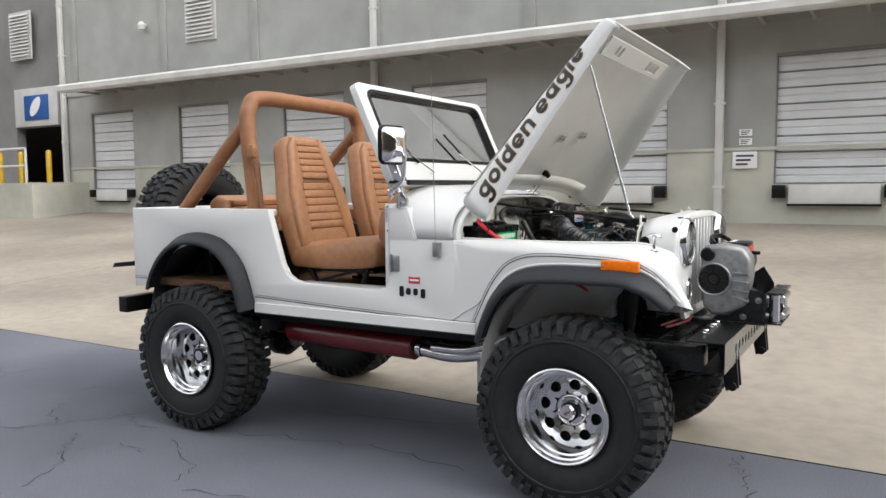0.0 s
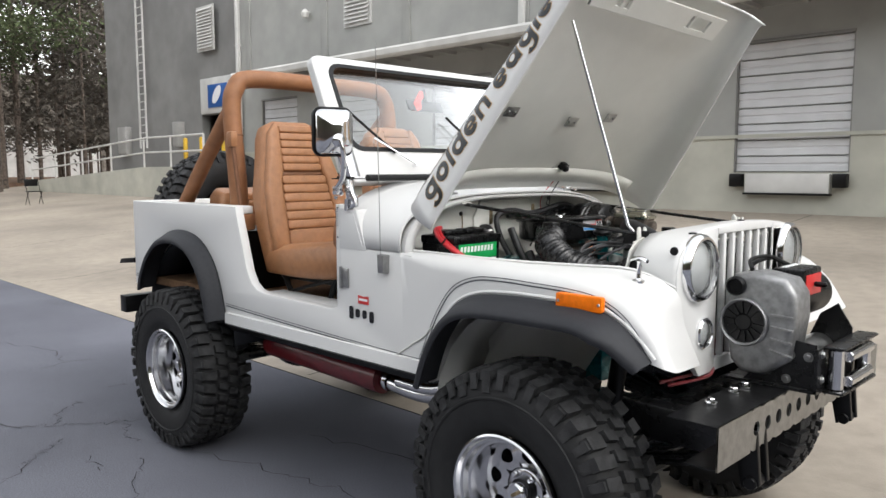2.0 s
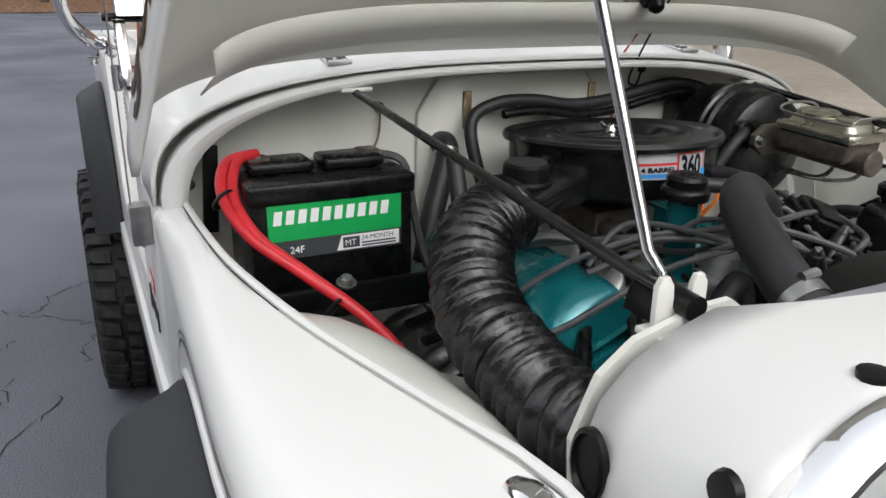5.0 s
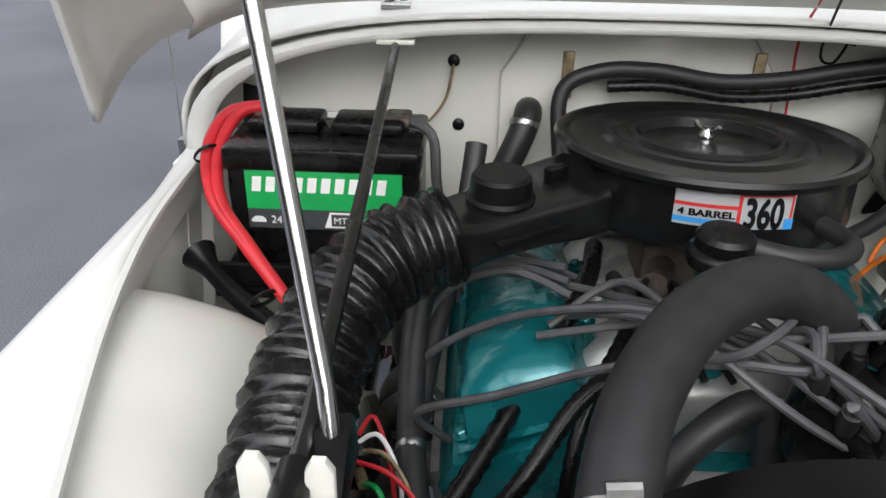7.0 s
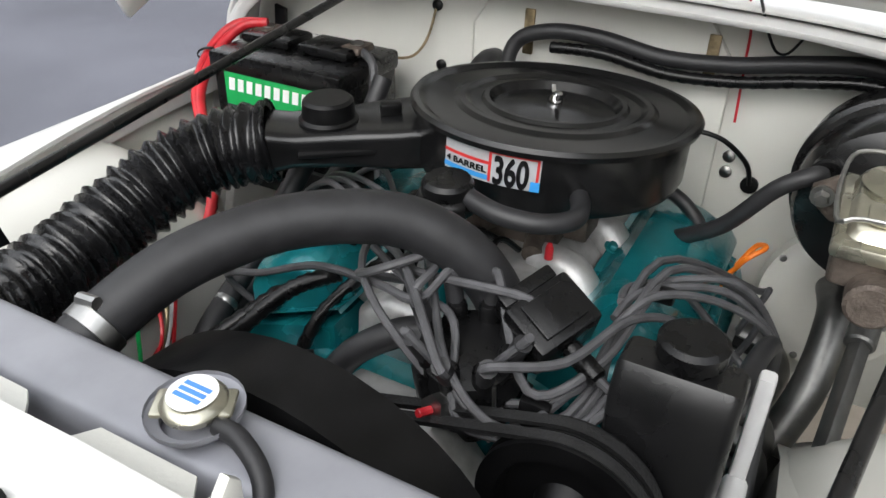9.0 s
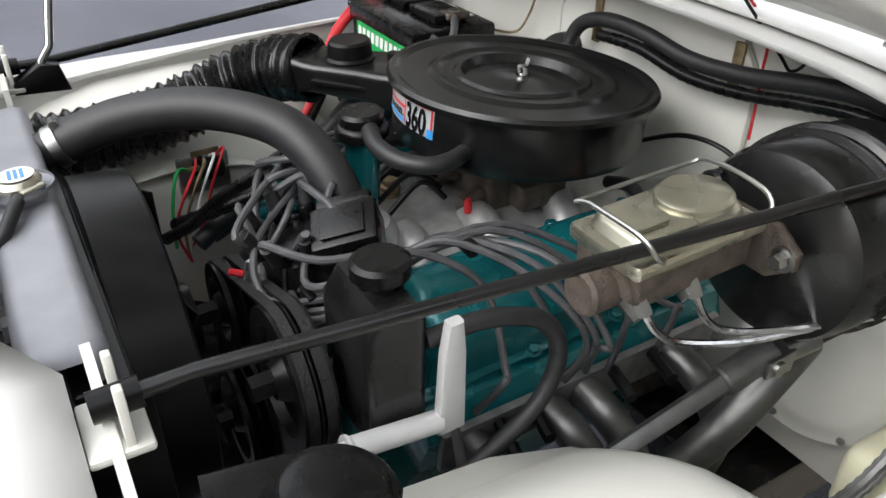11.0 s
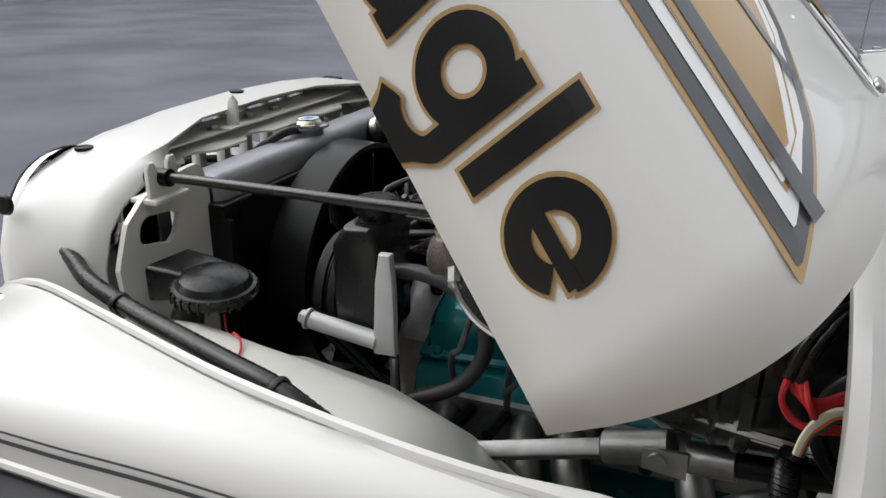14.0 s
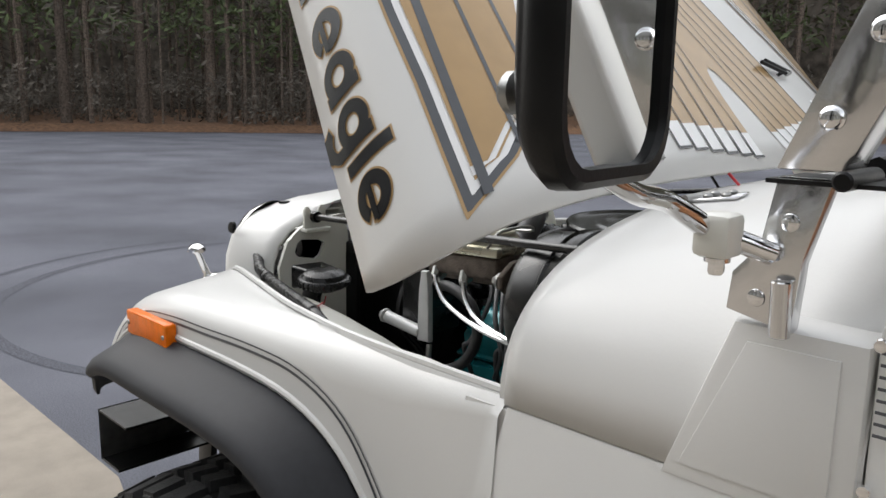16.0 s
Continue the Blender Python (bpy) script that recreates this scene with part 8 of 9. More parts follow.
    for k in range(7):
        mm = frame_axes((0.165, 0, 1.075), (1, 0, 0)) @ Matrix.Rotation(2 * math.pi * k / 7, 4, "Z") @ Matrix.Rotation(0.5, 4, "X")
        blades.append(box(0.05, 0.195, -0.03, 0.03, -0.0015, 0.0015, 0.001, m=mm))
    fan = part("fan", bm, SATIN, VEH, "black cooling fan")
    for b in blades:
        part("blade", b, SATIN, fan)
    # pulleys and belts
    belt_hub = [((0.0, 1.075), 0.065), ((0.225, 1.125), 0.085), ((-0.02, 0.86), 0.085)]
    for (y, z), r in belt_hub:
        prof = [(0.02, -0.02), (r, -0.02), (r, -0.013), (r - 0.012, -0.007), (r, -0.001), (r, 0.001), (r - 0.012, 0.007), (r, 0.013), (r, 0.02), (r - 0.02, 0.02), (r - 0.025, 0.008), (0.03, 0.008), (0.02, 0.025), (0, 0.025)]
        part("pulley", lathe(prof, 40, frame_axes((0.075, y, z), (1, 0, 0))), SATIN, VEH, "black belt pulley", angle=30)
        part("pulley_hub", rod((0.09, y, z), (0.125, y, z), 0.016, 6), SATIN, VEH)
    for dx in (-0.010, 0.010):
        hull = []
        for (y, z), r in belt_hub:
            hull += [Vector((y + (r + 0.002) * math.cos(a), z + (r + 0.002) * math.sin(a))) for a in [2 * math.pi * k / 40 for k in range(40)]]
        hull.sort(key=lambda p: (p.x, p.y))

        def half(pts):
            out = []
            for p in pts:
                while len(out) > 1 and (out[-1] - out[-2]).cross(p - out[-1]) <= 0:
                    out.pop()
                out.append(p)
            return out
        lo, hi = half(hull), half(hull[::-1])
        loop = lo[:-1] + hi[:-1]
        cen = sum(loop, Vector((0, 0))) / len(loop)
        rows = []
        for p in loop + loop[:1]:
            i = (cen - p).normalized() * 0.009
            rows.append([(0.075 + dx - 0.006, p.x, p.y), (0.075 + dx + 0.006, p.x, p.y), (0.075 + dx + 0.004, p.x + i.x, p.y + i.y), (0.075 + dx - 0.004, p.x + i.x, p.y + i.y)])
        part("belt", grid(rows, closed=True), RUBBER, VEH, "black drive belt")


def ignition():
    # distributor with cap, coil module and leads
    c = Vector((-0.005, 0.085, 1.13))
    d = Vector((0.22, 0.05, 1)).normalized()
    m = frame_axes(c, d)
    body = part("distributor", lathe([(0, -0.06), (0.024, -0.06), (0.026, 0.0), (0.058, 0.012), (0.060, 0.055), (0.050, 0.075), (0.022, 0.082), (0, 0.083)], 32, m), PLASTIC, VEH, "black distributor cap with leads")
    for k in range(8):
        a = 2 * math.pi * k / 8
        part("tower", lathe([(0.011, 0), (0.011, 0.028), (0.008, 0.032), (0, 0.032)], 10, m @ Matrix.Translation((0.043 * math.cos(a), 0.043 * math.sin(a), 0.066))), PLASTIC, body)
    part("clip", tube([m @ Vector((0.061, 0.0, 0.0)), m @ Vector((0.064, 0.004, 0.04)), m @ Vector((0.052, 0.008, 0.078))], 0.0022, 6, 3), STEEL, body)
    bx = Matrix.Translation((-0.030, 0.155, 1.232)) @ Euler((radians(-22), radians(14), radians(-28))).to_matrix().to_4x4() @ Matrix.Scale(0.86, 4)
    mod = part("coil", box(-0.045, 0.045, -0.035, 0.035, -0.030, 0.030, 0.006, m=bx), PLASTIC, VEH, "black ignition coil block")
    part("coil_core", box(-0.038, 0.038, -0.055, -0.036, -0.022, 0.022, 0.004, m=bx), PLASTIC, mod)
    part("coil_lid", box(-0.030, 0.030, -0.024, 0.024, 0.031, 0.036, 0.002, m=bx), PLASTIC, mod)
    part("coil_boot", rod(bx @ Vector((0.0, 0.034, 0.0)), bx @ Vector((0.0, 0.085, 0.002)), 0.011, 10, bevel=0.003), PLASTIC, mod)
    ends = [(-0.12, 0.30, 1.03), (-0.20, 0.31, 1.015), (-0.32, 0.31, 1.01), (-0.41, 0.31, 1.01), (-0.10, -0.29, 1.04), (-0.19, -0.30, 1.02), (-0.31, -0.30, 1.02), (-0.40, -0.30, 1.02)]
    mids_l = [[(0.02, 0.19, 1.235), (-0.07, 0.225, 1.235), (-0.14, 0.27, 1.19), (-0.14, 0.325, 1.11)], [(0.03, 0.16, 1.195), (-0.02, 0.215, 1.215), (-0.16, 0.24, 1.225), (-0.22, 0.315, 1.12)], [(0.04, 0.12, 1.17), (0.02, 0.20, 1.175), (-0.17, 0.235, 1.235), (-0.30, 0.325, 1.14)], [(0.03, 0.10, 1.165), (0.0, 0.20, 1.19), (-0.20, 0.22, 1.225), (-0.39, 0.32, 1.10)]]
    mids_r = [[(0.015, 0.03, 1.245), (0.0, -0.03, 1.235), (-0.03, -0.13, 1.205), (-0.06, -0.24, 1.14)], [(0.0, 0.01, 1.26), (-0.06, -0.05, 1.24), (-0.10, -0.13, 1.225), (-0.15, -0.24, 1.17)], [(-0.02, 0.0, 1.25), (-0.09, -0.04, 1.225), (-0.17, -0.13, 1.20), (-0.27, -0.25, 1.16)], [(-0.02, 0.03, 1.262), (-0.08, -0.03, 1.20), (-0.20, -0.12, 1.185), (-0.36, -0.25, 1.15)]]
    for k in range(8):
        a = 2 * math.pi * ((k * 3) % 8) / 8
        tip = m @ Vector((0.043 * math.cos(a), 0.043 * math.sin(a), 0.09))
        out = m @ Vector((0.062 * math.cos(a), 0.062 * math.sin(a), 0.125))
        mids = (mids_l + mids_r)[k]
        part("spark_lead", tube([tip, out] + mids + [((mids[-1][0] + ends[k][0]) / 2, (0.335 if ends[k][1] > 0 else -0.325), 1.095), ends[k]], 0.0048, 8, 6), WIRE, VEH, "grey spark plug lead")
        part("lead_boot", tube([tip - d * 0.012, tip.lerp(out, 0.75)], 0.0095, 10, 1), HOSE, VEH)
    part("spark_lead", tube([bx @ Vector((0, 0.08, 0.0)), bx @ Vector((0.0, 0.11, 0.01)), (0.0, 0.245, 1.20), (0.055, 0.19, 1.16), (0.06, 0.11, 1.17), (0.03, 0.06, 1.215)], 0.0048, 8, 6), WIRE, VEH, "grey coil lead")
    part("spark_lead", tube([(-0.08, 0.02, 1.255), (-0.02, 0.02, 1.275), (0.01, -0.03, 1.255), (-0.02, -0.06, 1.225), (-0.05, -0.02, 1.21)], 0.0048, 8, 6), WIRE, VEH, "grey looped lead")
    # loose loops of lead that sweep from the right bank round the front of the distributor
    for k, (a, b, c, e) in enumerate(((0.0, 0.0, 0.0, 0.0), (0.03, 0.02, -0.03, 0.02), (-0.03, 0.035, 0.02, -0.015), (0.01, -0.03, 0.035, 0.03))):
        part("spark_lead", tube([(-0.17 + k * 0.02, -0.155 - k * 0.015, 1.180), (-0.11 + a, -0.09 - b * 0.5, 1.222 + b * 0.3), (-0.04 + b, -0.02 + a, 1.236 + c * 0.4), (0.03 + c * 0.6, 0.05 + e, 1.215 + a * 0.5), (0.065 + e * 0.4, 0.125 + c * 0.5, 1.175 - b * 0.4), (0.045, 0.195 + b * 0.6, 1.165 + e * 0.5), (-0.02 - k * 0.012, 0.222 - c * 0.4, 1.192 + b * 0.3)], 0.0045, 8, 6), WIRE, VEH, "grey looped spark plug lead")
    for k in range(3):
        q = k * 0.022
        part("spark_lead", tube([(-0.06 - q, 0.205, 1.215 + 0.006 * k), (-0.11 - q, 0.235 - q * 0.6, 1.240 - q * 0.5), (-0.17 - q, 0.290 + q * 0.3, 1.215), (-0.215 - q, 0.345 + q * 0.4, 1.165 - q), (-0.235 - q * 0.4, 0.350, 1.105), (-0.20 - q * 1.5, 0.325, 1.045)], 0.0045, 8, 6), WIRE, VEH, "grey spark plug lead")
    # bright cast thermostat housing ahead of the manifold
    part("thermostat_housing", lathe([(0, 0), (0.040, 0), (0.042, 0.010), (0.034, 0.016), (0.030, 0.040), (0.024, 0.050), (0, 0.052)], 24, frame_axes((-0.115, 0.055, 1.128), (0.2, 0.1, 1))), ENGINE_ALU, VEH, "bright cast thermostat housing")
    for p in ((0.03, 0.17, 1.18), (-0.14, 0.236, 1.228)):
        part("lead_clip", box(p[0] - 0.006, p[0] + 0.006, p[1] - 0.016, p[1] + 0.016, p[2] - 0.012, p[2] + 0.006, 0.003), SATIN, VEH)
    # corrugated conduits over the right cover
    part("conduit", tube([(-0.33, -0.11, 1.17), (-0.20, -0.14, 1.185), (-0.11, -0.20, 1.13), (-0.02, -0.26, 1.08), (0.08, -0.33, 1.03)], 0.0115, 10, 14, ridge=0.08), PLASTIC, VEH, "black corrugated conduit")
    part("conduit", tube([(-0.25, -0.06, 1.16), (-0.14, -0.10, 1.16), (-0.06, -0.15, 1.11), (0.0, -0.17, 1.02)], 0.009, 10, 14, ridge=0.08), PLASTIC, VEH, "black corrugated conduit")
    part("vacuum_hose", tube([(-0.26, -0.095, 1.165), (-0.20, -0.085, 1.17), (-0.15, -0.07, 1.13), (-0.10, -0.055, 1.11)], 0.010, 10, 5), HOSE, VEH, "black vacuum hose")
    part("side_hose", tube([(-0.40, -0.27, 1.28), (-0.33, -0.285, 1.18), (-0.22, -0.315, 1.10), (-0.10, -0.33, 1.04), (0.02, -0.33, 0.99)], 0.015, 12, 5), HOSE, VEH, "black heater hose beside the engine")
    # starter relay on the right inner fender
    r = part("relay", rod((-0.025, -0.388, 1.090), (0.015, -0.375, 1.100), 0.022, 16, bevel=0.004), PLASTIC, VEH, "starter relay with wires")
    part("relay_base", box(-0.045, 0.045, -0.412, -0.400, 1.04, 1.11, 0.004), STEEL, r)
    part("relay_stud", rod((0.015, -0.375, 1.100), (0.035, -0.368, 1.104), 0.006, 8), BRASS, r)
    part("thin_wire", tube([(0.03, -0.37, 1.10), (0.055, -0.35, 1.115), (0.075, -0.335, 1.06), (0.08, -0.34, 0.98)], 0.003, 6, 5), GREEN, VEH, "thin green wire")
    for k, (mat, word) in enumerate(((RED_CABLE, "thin red wire"), (DECAL_WHITE, "thin white wire"), (BRASS, "thin brown wire"), (RED_CABLE, "thin red wire"))):
        part("thin_wire", tube([(-0.02 + k * 0.012, -0.380, 1.115), (-0.03 + k * 0.02, -0.365 + k * 0.008, 1.13 - k * 0.006), (0.0 + k * 0.02, -0.345 + k * 0.012, 1.085), (0.03 + k * 0.015, -0.34, 1.01), (0.06, -0.36 + k * 0.01, 0.95)], 0.0026, 6, 5), mat, VEH, word)
    part("relay_strap", box(-0.03, 0.02, -0.399, -0.396, 1.112, 1.122, 0.001), BRASS, r)
    # hoses and conduits that cross the right bank
    part("conduit", tube([(-0.055, -0.115, 1.185), (-0.02, -0.165, 1.165), (0.03, -0.215, 1.115), (0.06, -0.265, 1.06), (0.10, -0.31, 1.02)], 0.010, 10, 14, ridge=0.08), PLASTIC, VEH, "black corrugated conduit")
    part("heater_hose", tube([(-0.27, -0.315, 1.20), (-0.21, -0.335, 1.13), (-0.12, -0.335, 1.07), (-0.03, -0.325, 1.035), (0.05, -0.30, 1.0)], 0.0165, 12, 5), HOSE, VEH, "black hose along the right bank")
    part("hose_clamp", lathe([(0.0172, -0.005), (0.0185, 0), (0.0172, 0.005)], 18, frame_axes((-0.075, -0.331, 1.05), (0.9, 0.05, -0.4))), STEEL, VEH)
    for k in range(3):
        part("spark_lead", tube([(-0.16 - k * 0.03, -0.16, 1.20), (-0.20 - k * 0.03, -0.23, 1.205 - k * 0.01), (-0.23 - k * 0.03, -0.305, 1.15), (-0.20 - k * 0.03, -0.335, 1.08), (-0.15 - k * 0.03, -0.315, 1.02)], 0.0046, 8, 6), WIRE, VEH, "grey spark plug lead")
    for k in range(4):
        part("vacuum_line", tube([(-0.26 + k * 0.01, -0.05 + k * 0.03, 1.165), (-0.20, -0.07 + k * 0.03, 1.19), (-0.14, -0.06 + k * 0.028, 1.175 - k * 0.008), (-0.09, -0.05 + k * 0.03, 1.145)], 0.0042, 8, 5), SATIN, VEH, "thin black vacuum line")


def steering_and_brakes():
    # power steering pump
    p = part("steering_pump", prism([(-0.028, 1.10), (0.040, 1.10), (0.040, 1.235), (0.022, 1.262), (-0.016, 1.262), (-0.028, 1.24)], 0.235, 0.345, "y", 0.010, seg=3), BLACK, VEH, "black power steering pump")
    part("pump_cap", lathe([(0.024, 0), (0.024, 0.012), (0.031, 0.014), (0.031, 0.028), (0.026, 0.032), (0, 0.032)], 24, pose(-0.002, 0.293, 1.258)), PLASTIC, p, "ribbed black pump cap")
    part("pump_snout", rod((0.04, 0.268, 1.14), (0.065, 0.255, 1.135), 0.022, 14), SATIN, p)
    bm = prism([(-0.062, 1.096), (-0.030, 1.096), (-0.030, 1.115), (-0.034, 1.20), (-0.040, 1.238), (-0.056, 1.238), (-0.060, 1.20)], 0.350, 0.366, "y", 0.004)
    rod((-0.035, 0.358, 1.112), (0.068, 0.358, 1.128), 0.0125, 14, bm, 0.002)
    bolt((0.07, 0.358, 1.129), (1, 0, 0.15), 0.010, 0.012, bm)
    part("pump_bracket", bm, material("bracket_paint", (0.62, 0.62, 0.62), 0.4, 0.2, scale=20, vary=0.06), VEH, "silver painted pump bracket")
    part("return_hose", tube([(-0.03, 0.335, 1.205), (-0.10, 0.345, 1.21), (-0.165, 0.355, 1.185), (-0.185, 0.36, 1.13), (-0.155, 0.365, 1.075), (-0.085, 0.37, 1.04), (-0.03, 0.37, 1.02)], 0.0105, 12, 6), HOSE, VEH, "black power steering hose")
    part("pressure_line", tube([(-0.055, 0.355, 1.09), (-0.060, 0.365, 1.03), (-0.055, 0.37, 0.98)], 0.006, 8, 4), STEEL, VEH)
    # brake booster and master cylinder
    m = frame_axes((-0.560, 0.438, 1.246), (1, 0, 0)) @ Matrix.Diagonal((0.94, 0.94, 1, 1))
    b = part("brake_booster", lathe([(0, 0.0), (0.112, 0.0), (0.118, 0.01), (0.120, 0.070), (0.127, 0.074), (0.127, 0.084), (0.121, 0.088), (0.121, 0.100), (0.125, 0.104), (0.119, 0.110), (0.117, 0.150), (0.111, 0.163), (0.095, 0.171), (0.060, 0.177), (0.045, 0.182), (0, 0.182)], 56, m), BLACK, VEH, "glossy black brake booster", angle=30)
    part("vacuum_elbow", tube([(-0.390, 0.360, 1.285), (-0.370, 0.345, 1.285), (-0.365, 0.31, 1.26), (-0.375, 0.26, 1.19), (-0.40, 0.20, 1.14)], 0.011, 12, 5), HOSE, VEH, "black booster vacuum hose")
    part("check_valve", rod((-0.400, 0.362, 1.286), (-0.375, 0.360, 1.287), 0.020, 16, bevel=0.003), PLASTIC, b)
    part("booster_stand", box(-0.640, -0.560, 0.375, 0.517, 1.170, 1.310, 0.006), BLACK, b)
    # master cylinder: iron body, zinc lid with twin domes and a wire bail
    mc = part("master_cylinder", prism([(-0.345, 1.262), (-0.185, 1.262), (-0.172, 1.270), (-0.168, 1.300), (-0.345, 1.300)], 0.405, 0.492, "y", 0.008, seg=3), IRON, VEH, "brown cast iron master cylinder")
    part("bore", rod((-0.40, 0.448, 1.270), (-0.138, 0.448, 1.270), 0.024, 22, bevel=0.004), IRON, mc)
    part("flange", prism([(0.372, 1.262), (0.40, 1.240), (0.495, 1.240), (0.524, 1.262), (0.524, 1.280), (0.495, 1.30), (0.40, 1.30), (0.372, 1.280)], -0.39, -0.376, "x", 0.004), IRON, mc)
    for y in (0.511, 0.385):
        part("flange_bolt", bolt((-0.376, y, 1.271), (1, 0, 0), 0.009, 0.014), STEEL, mc)
    lid = part("reservoir_lid", prism([(-0.350, 0.400), (-0.165, 0.400), (-0.160, 0.406), (-0.160, 0.492), (-0.165, 0.498), (-0.350, 0.498)], 1.3005, 1.318, "z", 0.006), GOLD_ZINC, mc, "zinc-plated reservoir lid")
    rows = []
    for z, k in ((1.3185, 1.0), (1.326, 0.94), (1.331, 0.90), (1.333, 0.84)):
        rows.append([Vector((-0.255 + x * k, 0.449 + y * k, z)) for x, y in rounded(0.165, 0.078, 0.018, 4)])
    g = grid(rows, closed=True)
    g.faces.new(list(g.verts)[-len(rows[0]):])
    part("lid_crown", g, GOLD_ZINC, lid, angle=40)
    part("lid_dome", lathe([(0.042, 0), (0.042, 0.005), (0.037, 0.009), (0, 0.010)], 28, pose(-0.290, 0.449, 1.332) @ Matrix.Diagonal((1.1, 0.86, 1, 1))), GOLD_ZINC, lid)
    part("lid_well", prism(rounded(0.05, 0.05, 0.01, 3), 1.3335, 1.339, "z", 0.002, m=Matrix.Translation((-0.205, 0.449, 0))), GOLD_ZINC, lid)
    part("bail_wire", tube([(-0.19, 0.500, 1.318), (-0.175, 0.503, 1.330), (-0.168, 0.485, 1.344), (-0.168, 0.42, 1.344), (-0.18, 0.398, 1.335), (-0.33, 0.398, 1.335), (-0.348, 0.42, 1.346), (-0.348, 0.485, 1.344), (-0.342, 0.503, 1.330), (-0.33, 0.500, 1.318)], 0.0026, 8, 4), STEEL, lid, "steel wire bail")
    for x, dx in ((-0.185, 0.0), (-0.256, -0.02)):
        f = part("line_fitting", rod((x, 0.470, 1.262), (x - 0.002, 0.490, 1.252), 0.0095, 6), STEEL, mc)
    for P in ([(-0.181, 0.462, 1.276), (-0.184, 0.470, 1.262), (-0.200, 0.476, 1.238), (-0.232, 0.482, 1.216), (-0.315, 0.498, 1.194), (-0.42, 0.516, 1.186), (-0.52, 0.535, 1.184), (-0.64, 0.545, 1.186)], [(-0.245, 0.462, 1.276), (-0.249, 0.470, 1.258), (-0.266, 0.477, 1.226), (-0.302, 0.486, 1.203), (-0.38, 0.512, 1.194), (-0.50, 0.548, 1.197), (-0.64, 0.56, 1.200)]):
        part("brake_line", tube(P, 0.0042, 8, 6), POLISHED, VEH, "bright steel brake line")
        part("line_nut", tube([P[0], P[1]], 0.0075, 6, 1), STEEL, VEH)
    # the whole cylinder sits a little inboard
    fit = Matrix.Translation(-VEH.location) @ Matrix(((0.86, 0, 0, -0.0224), (0, 1, 0, -0.024), (0, 0, 1, 0.004), (0, 0, 0, 1))) @ Matrix.Translation(VEH.location)
    for ob in [mc] + list(mc.children_recursive):
        ob.data.transform(fit)
    # steering shaft with universal joint
    bm = bmesh.new()
    a, c2 = Vector((-0.405, 0.458, 1.102)), Vector((0.03, 0.420, 0.96))
    ax = (c2 - a).normalized()
    mm = frame_axes(a, ax)
    box(-0.010, 0.010, -0.010, 0.010, 0.0, (c2 - a).length, 0.003, m=mm, bm=bm)
    rod(a - ax * 0.02, a + ax * 0.055, 0.019, 14, bm, 0.003)
    part("steering_shaft", bm, WEATHERED, VEH, "bare steel steering shaft")
    bm = rod((-0.41, 0.434, 1.102), (-0.41, 0.486, 1.102), 0.010, 12)
    for s in (-1, 1):
        prism([(-0.44, 1.085), (-0.395, 1.089), (-0.395, 1.113), (-0.44, 1.117)], 0.460 + s * 0.018 - 0.003, 0.460 + s * 0.018 + 0.003, "y", 0.002, bm=bm)
    rod((-0.44, 0.461, 1.102), (-0.485, 0.468, 1.110), 0.017, 14, bm)
    part("universal_joint", bm, STEEL, VEH, "steel universal joint")
    part("steering_column", rod((-0.485, 0.468, 1.110), (-0.64, 0.485, 1.135), 0.013, 12), SATIN, VEH)
    cover = part("pedal_cover", lathe([(0, 0.012), (0.080, 0.012), (0.098, 0.009), (0.104, 0.004), (0.118, 0.003), (0.118, -0.02), (0, -0.02)], 40, frame_axes((-0.612, 0.432, 0.985), (1, 0.25, 0.15))), CREAM, VEH, "round cream cover plate with screws")
    for k in range(7):
        a = 2 * math.pi * k / 7
        part("cover_screw", lathe([(0.006, 0), (0.006, 0.003), (0, 0.005)], 8, frame_axes((-0.612, 0.432, 0.985), (1, 0.25, 0.15)) @ Matrix.Translation((0.111 * math.cos(a), 0.111 * math.sin(a), 0.003))), STEEL, cover)
    part("column_plate", prism([(0.40, 1.04), (0.52, 1.04), (0.54, 1.10), (0.50, 1.17), (0.42, 1.17), (0.39, 1.10)], -0.643, -0.634, "x", 0.003), SATIN, VEH, "black column cover plate")
    # fender-side clutter behind the left wheel house
    part("washer_bottle", box(-0.60, -0.47, 0.55, 0.66, 0.90, 1.015, 0.025, seg=3), BULB, VEH, "yellowed washer bottle")
    part("regulator", box(-0.635, -0.60, 0.50, 0.60, 1.17, 1.27, 0.006), PLASTIC, VEH, "black electrical box on the firewall")
    # wiring harness beside the brake booster, through a round bulkhead plug
    for k in range(2):
        part("harness_sleeve", tube([(-0.63, 0.47, 1.318 - 0.012 * k), (-0.58, 0.51, 1.330 - 0.010 * k), (-0.535 - 0.008 * k, 0.555, 1.325), (-0.513 - 0.008 * k, 0.575, 1.302), (-0.505 - 0.007 * k, 0.578, 1.272)], 0.0052, 10, 6, ridge=0.03), PLASTIC, VEH, "black wiring sleeve")
    for k in range(4):
        d = 0.0035 * k
        part("thin_wire", tube([(-0.506 - d, 0.579, 1.274), (-0.512 - d, 0.580 + d, 1.263 - d * 0.5), (-0.529, 0.580 + d * 0.6, 1.259 - d), (-0.548, 0.576, 1.268 - d), (-0.575, 0.57, 1.27 - d)], 0.0027, 7, 6), RED_CABLE, VEH, "thin red wire")
    for k in range(2):
        part("thin_wire", tube([(-0.504, 0.579 + 0.004 * k, 1.274), (-0.503, 0.581, 1.254), (-0.514 - 0.003 * k, 0.582, 1.238), (-0.535, 0.580, 1.233 + 0.004 * k), (-0.57, 0.575, 1.24)], 0.0026, 7, 6), RED_CABLE, VEH, "thin red wire")
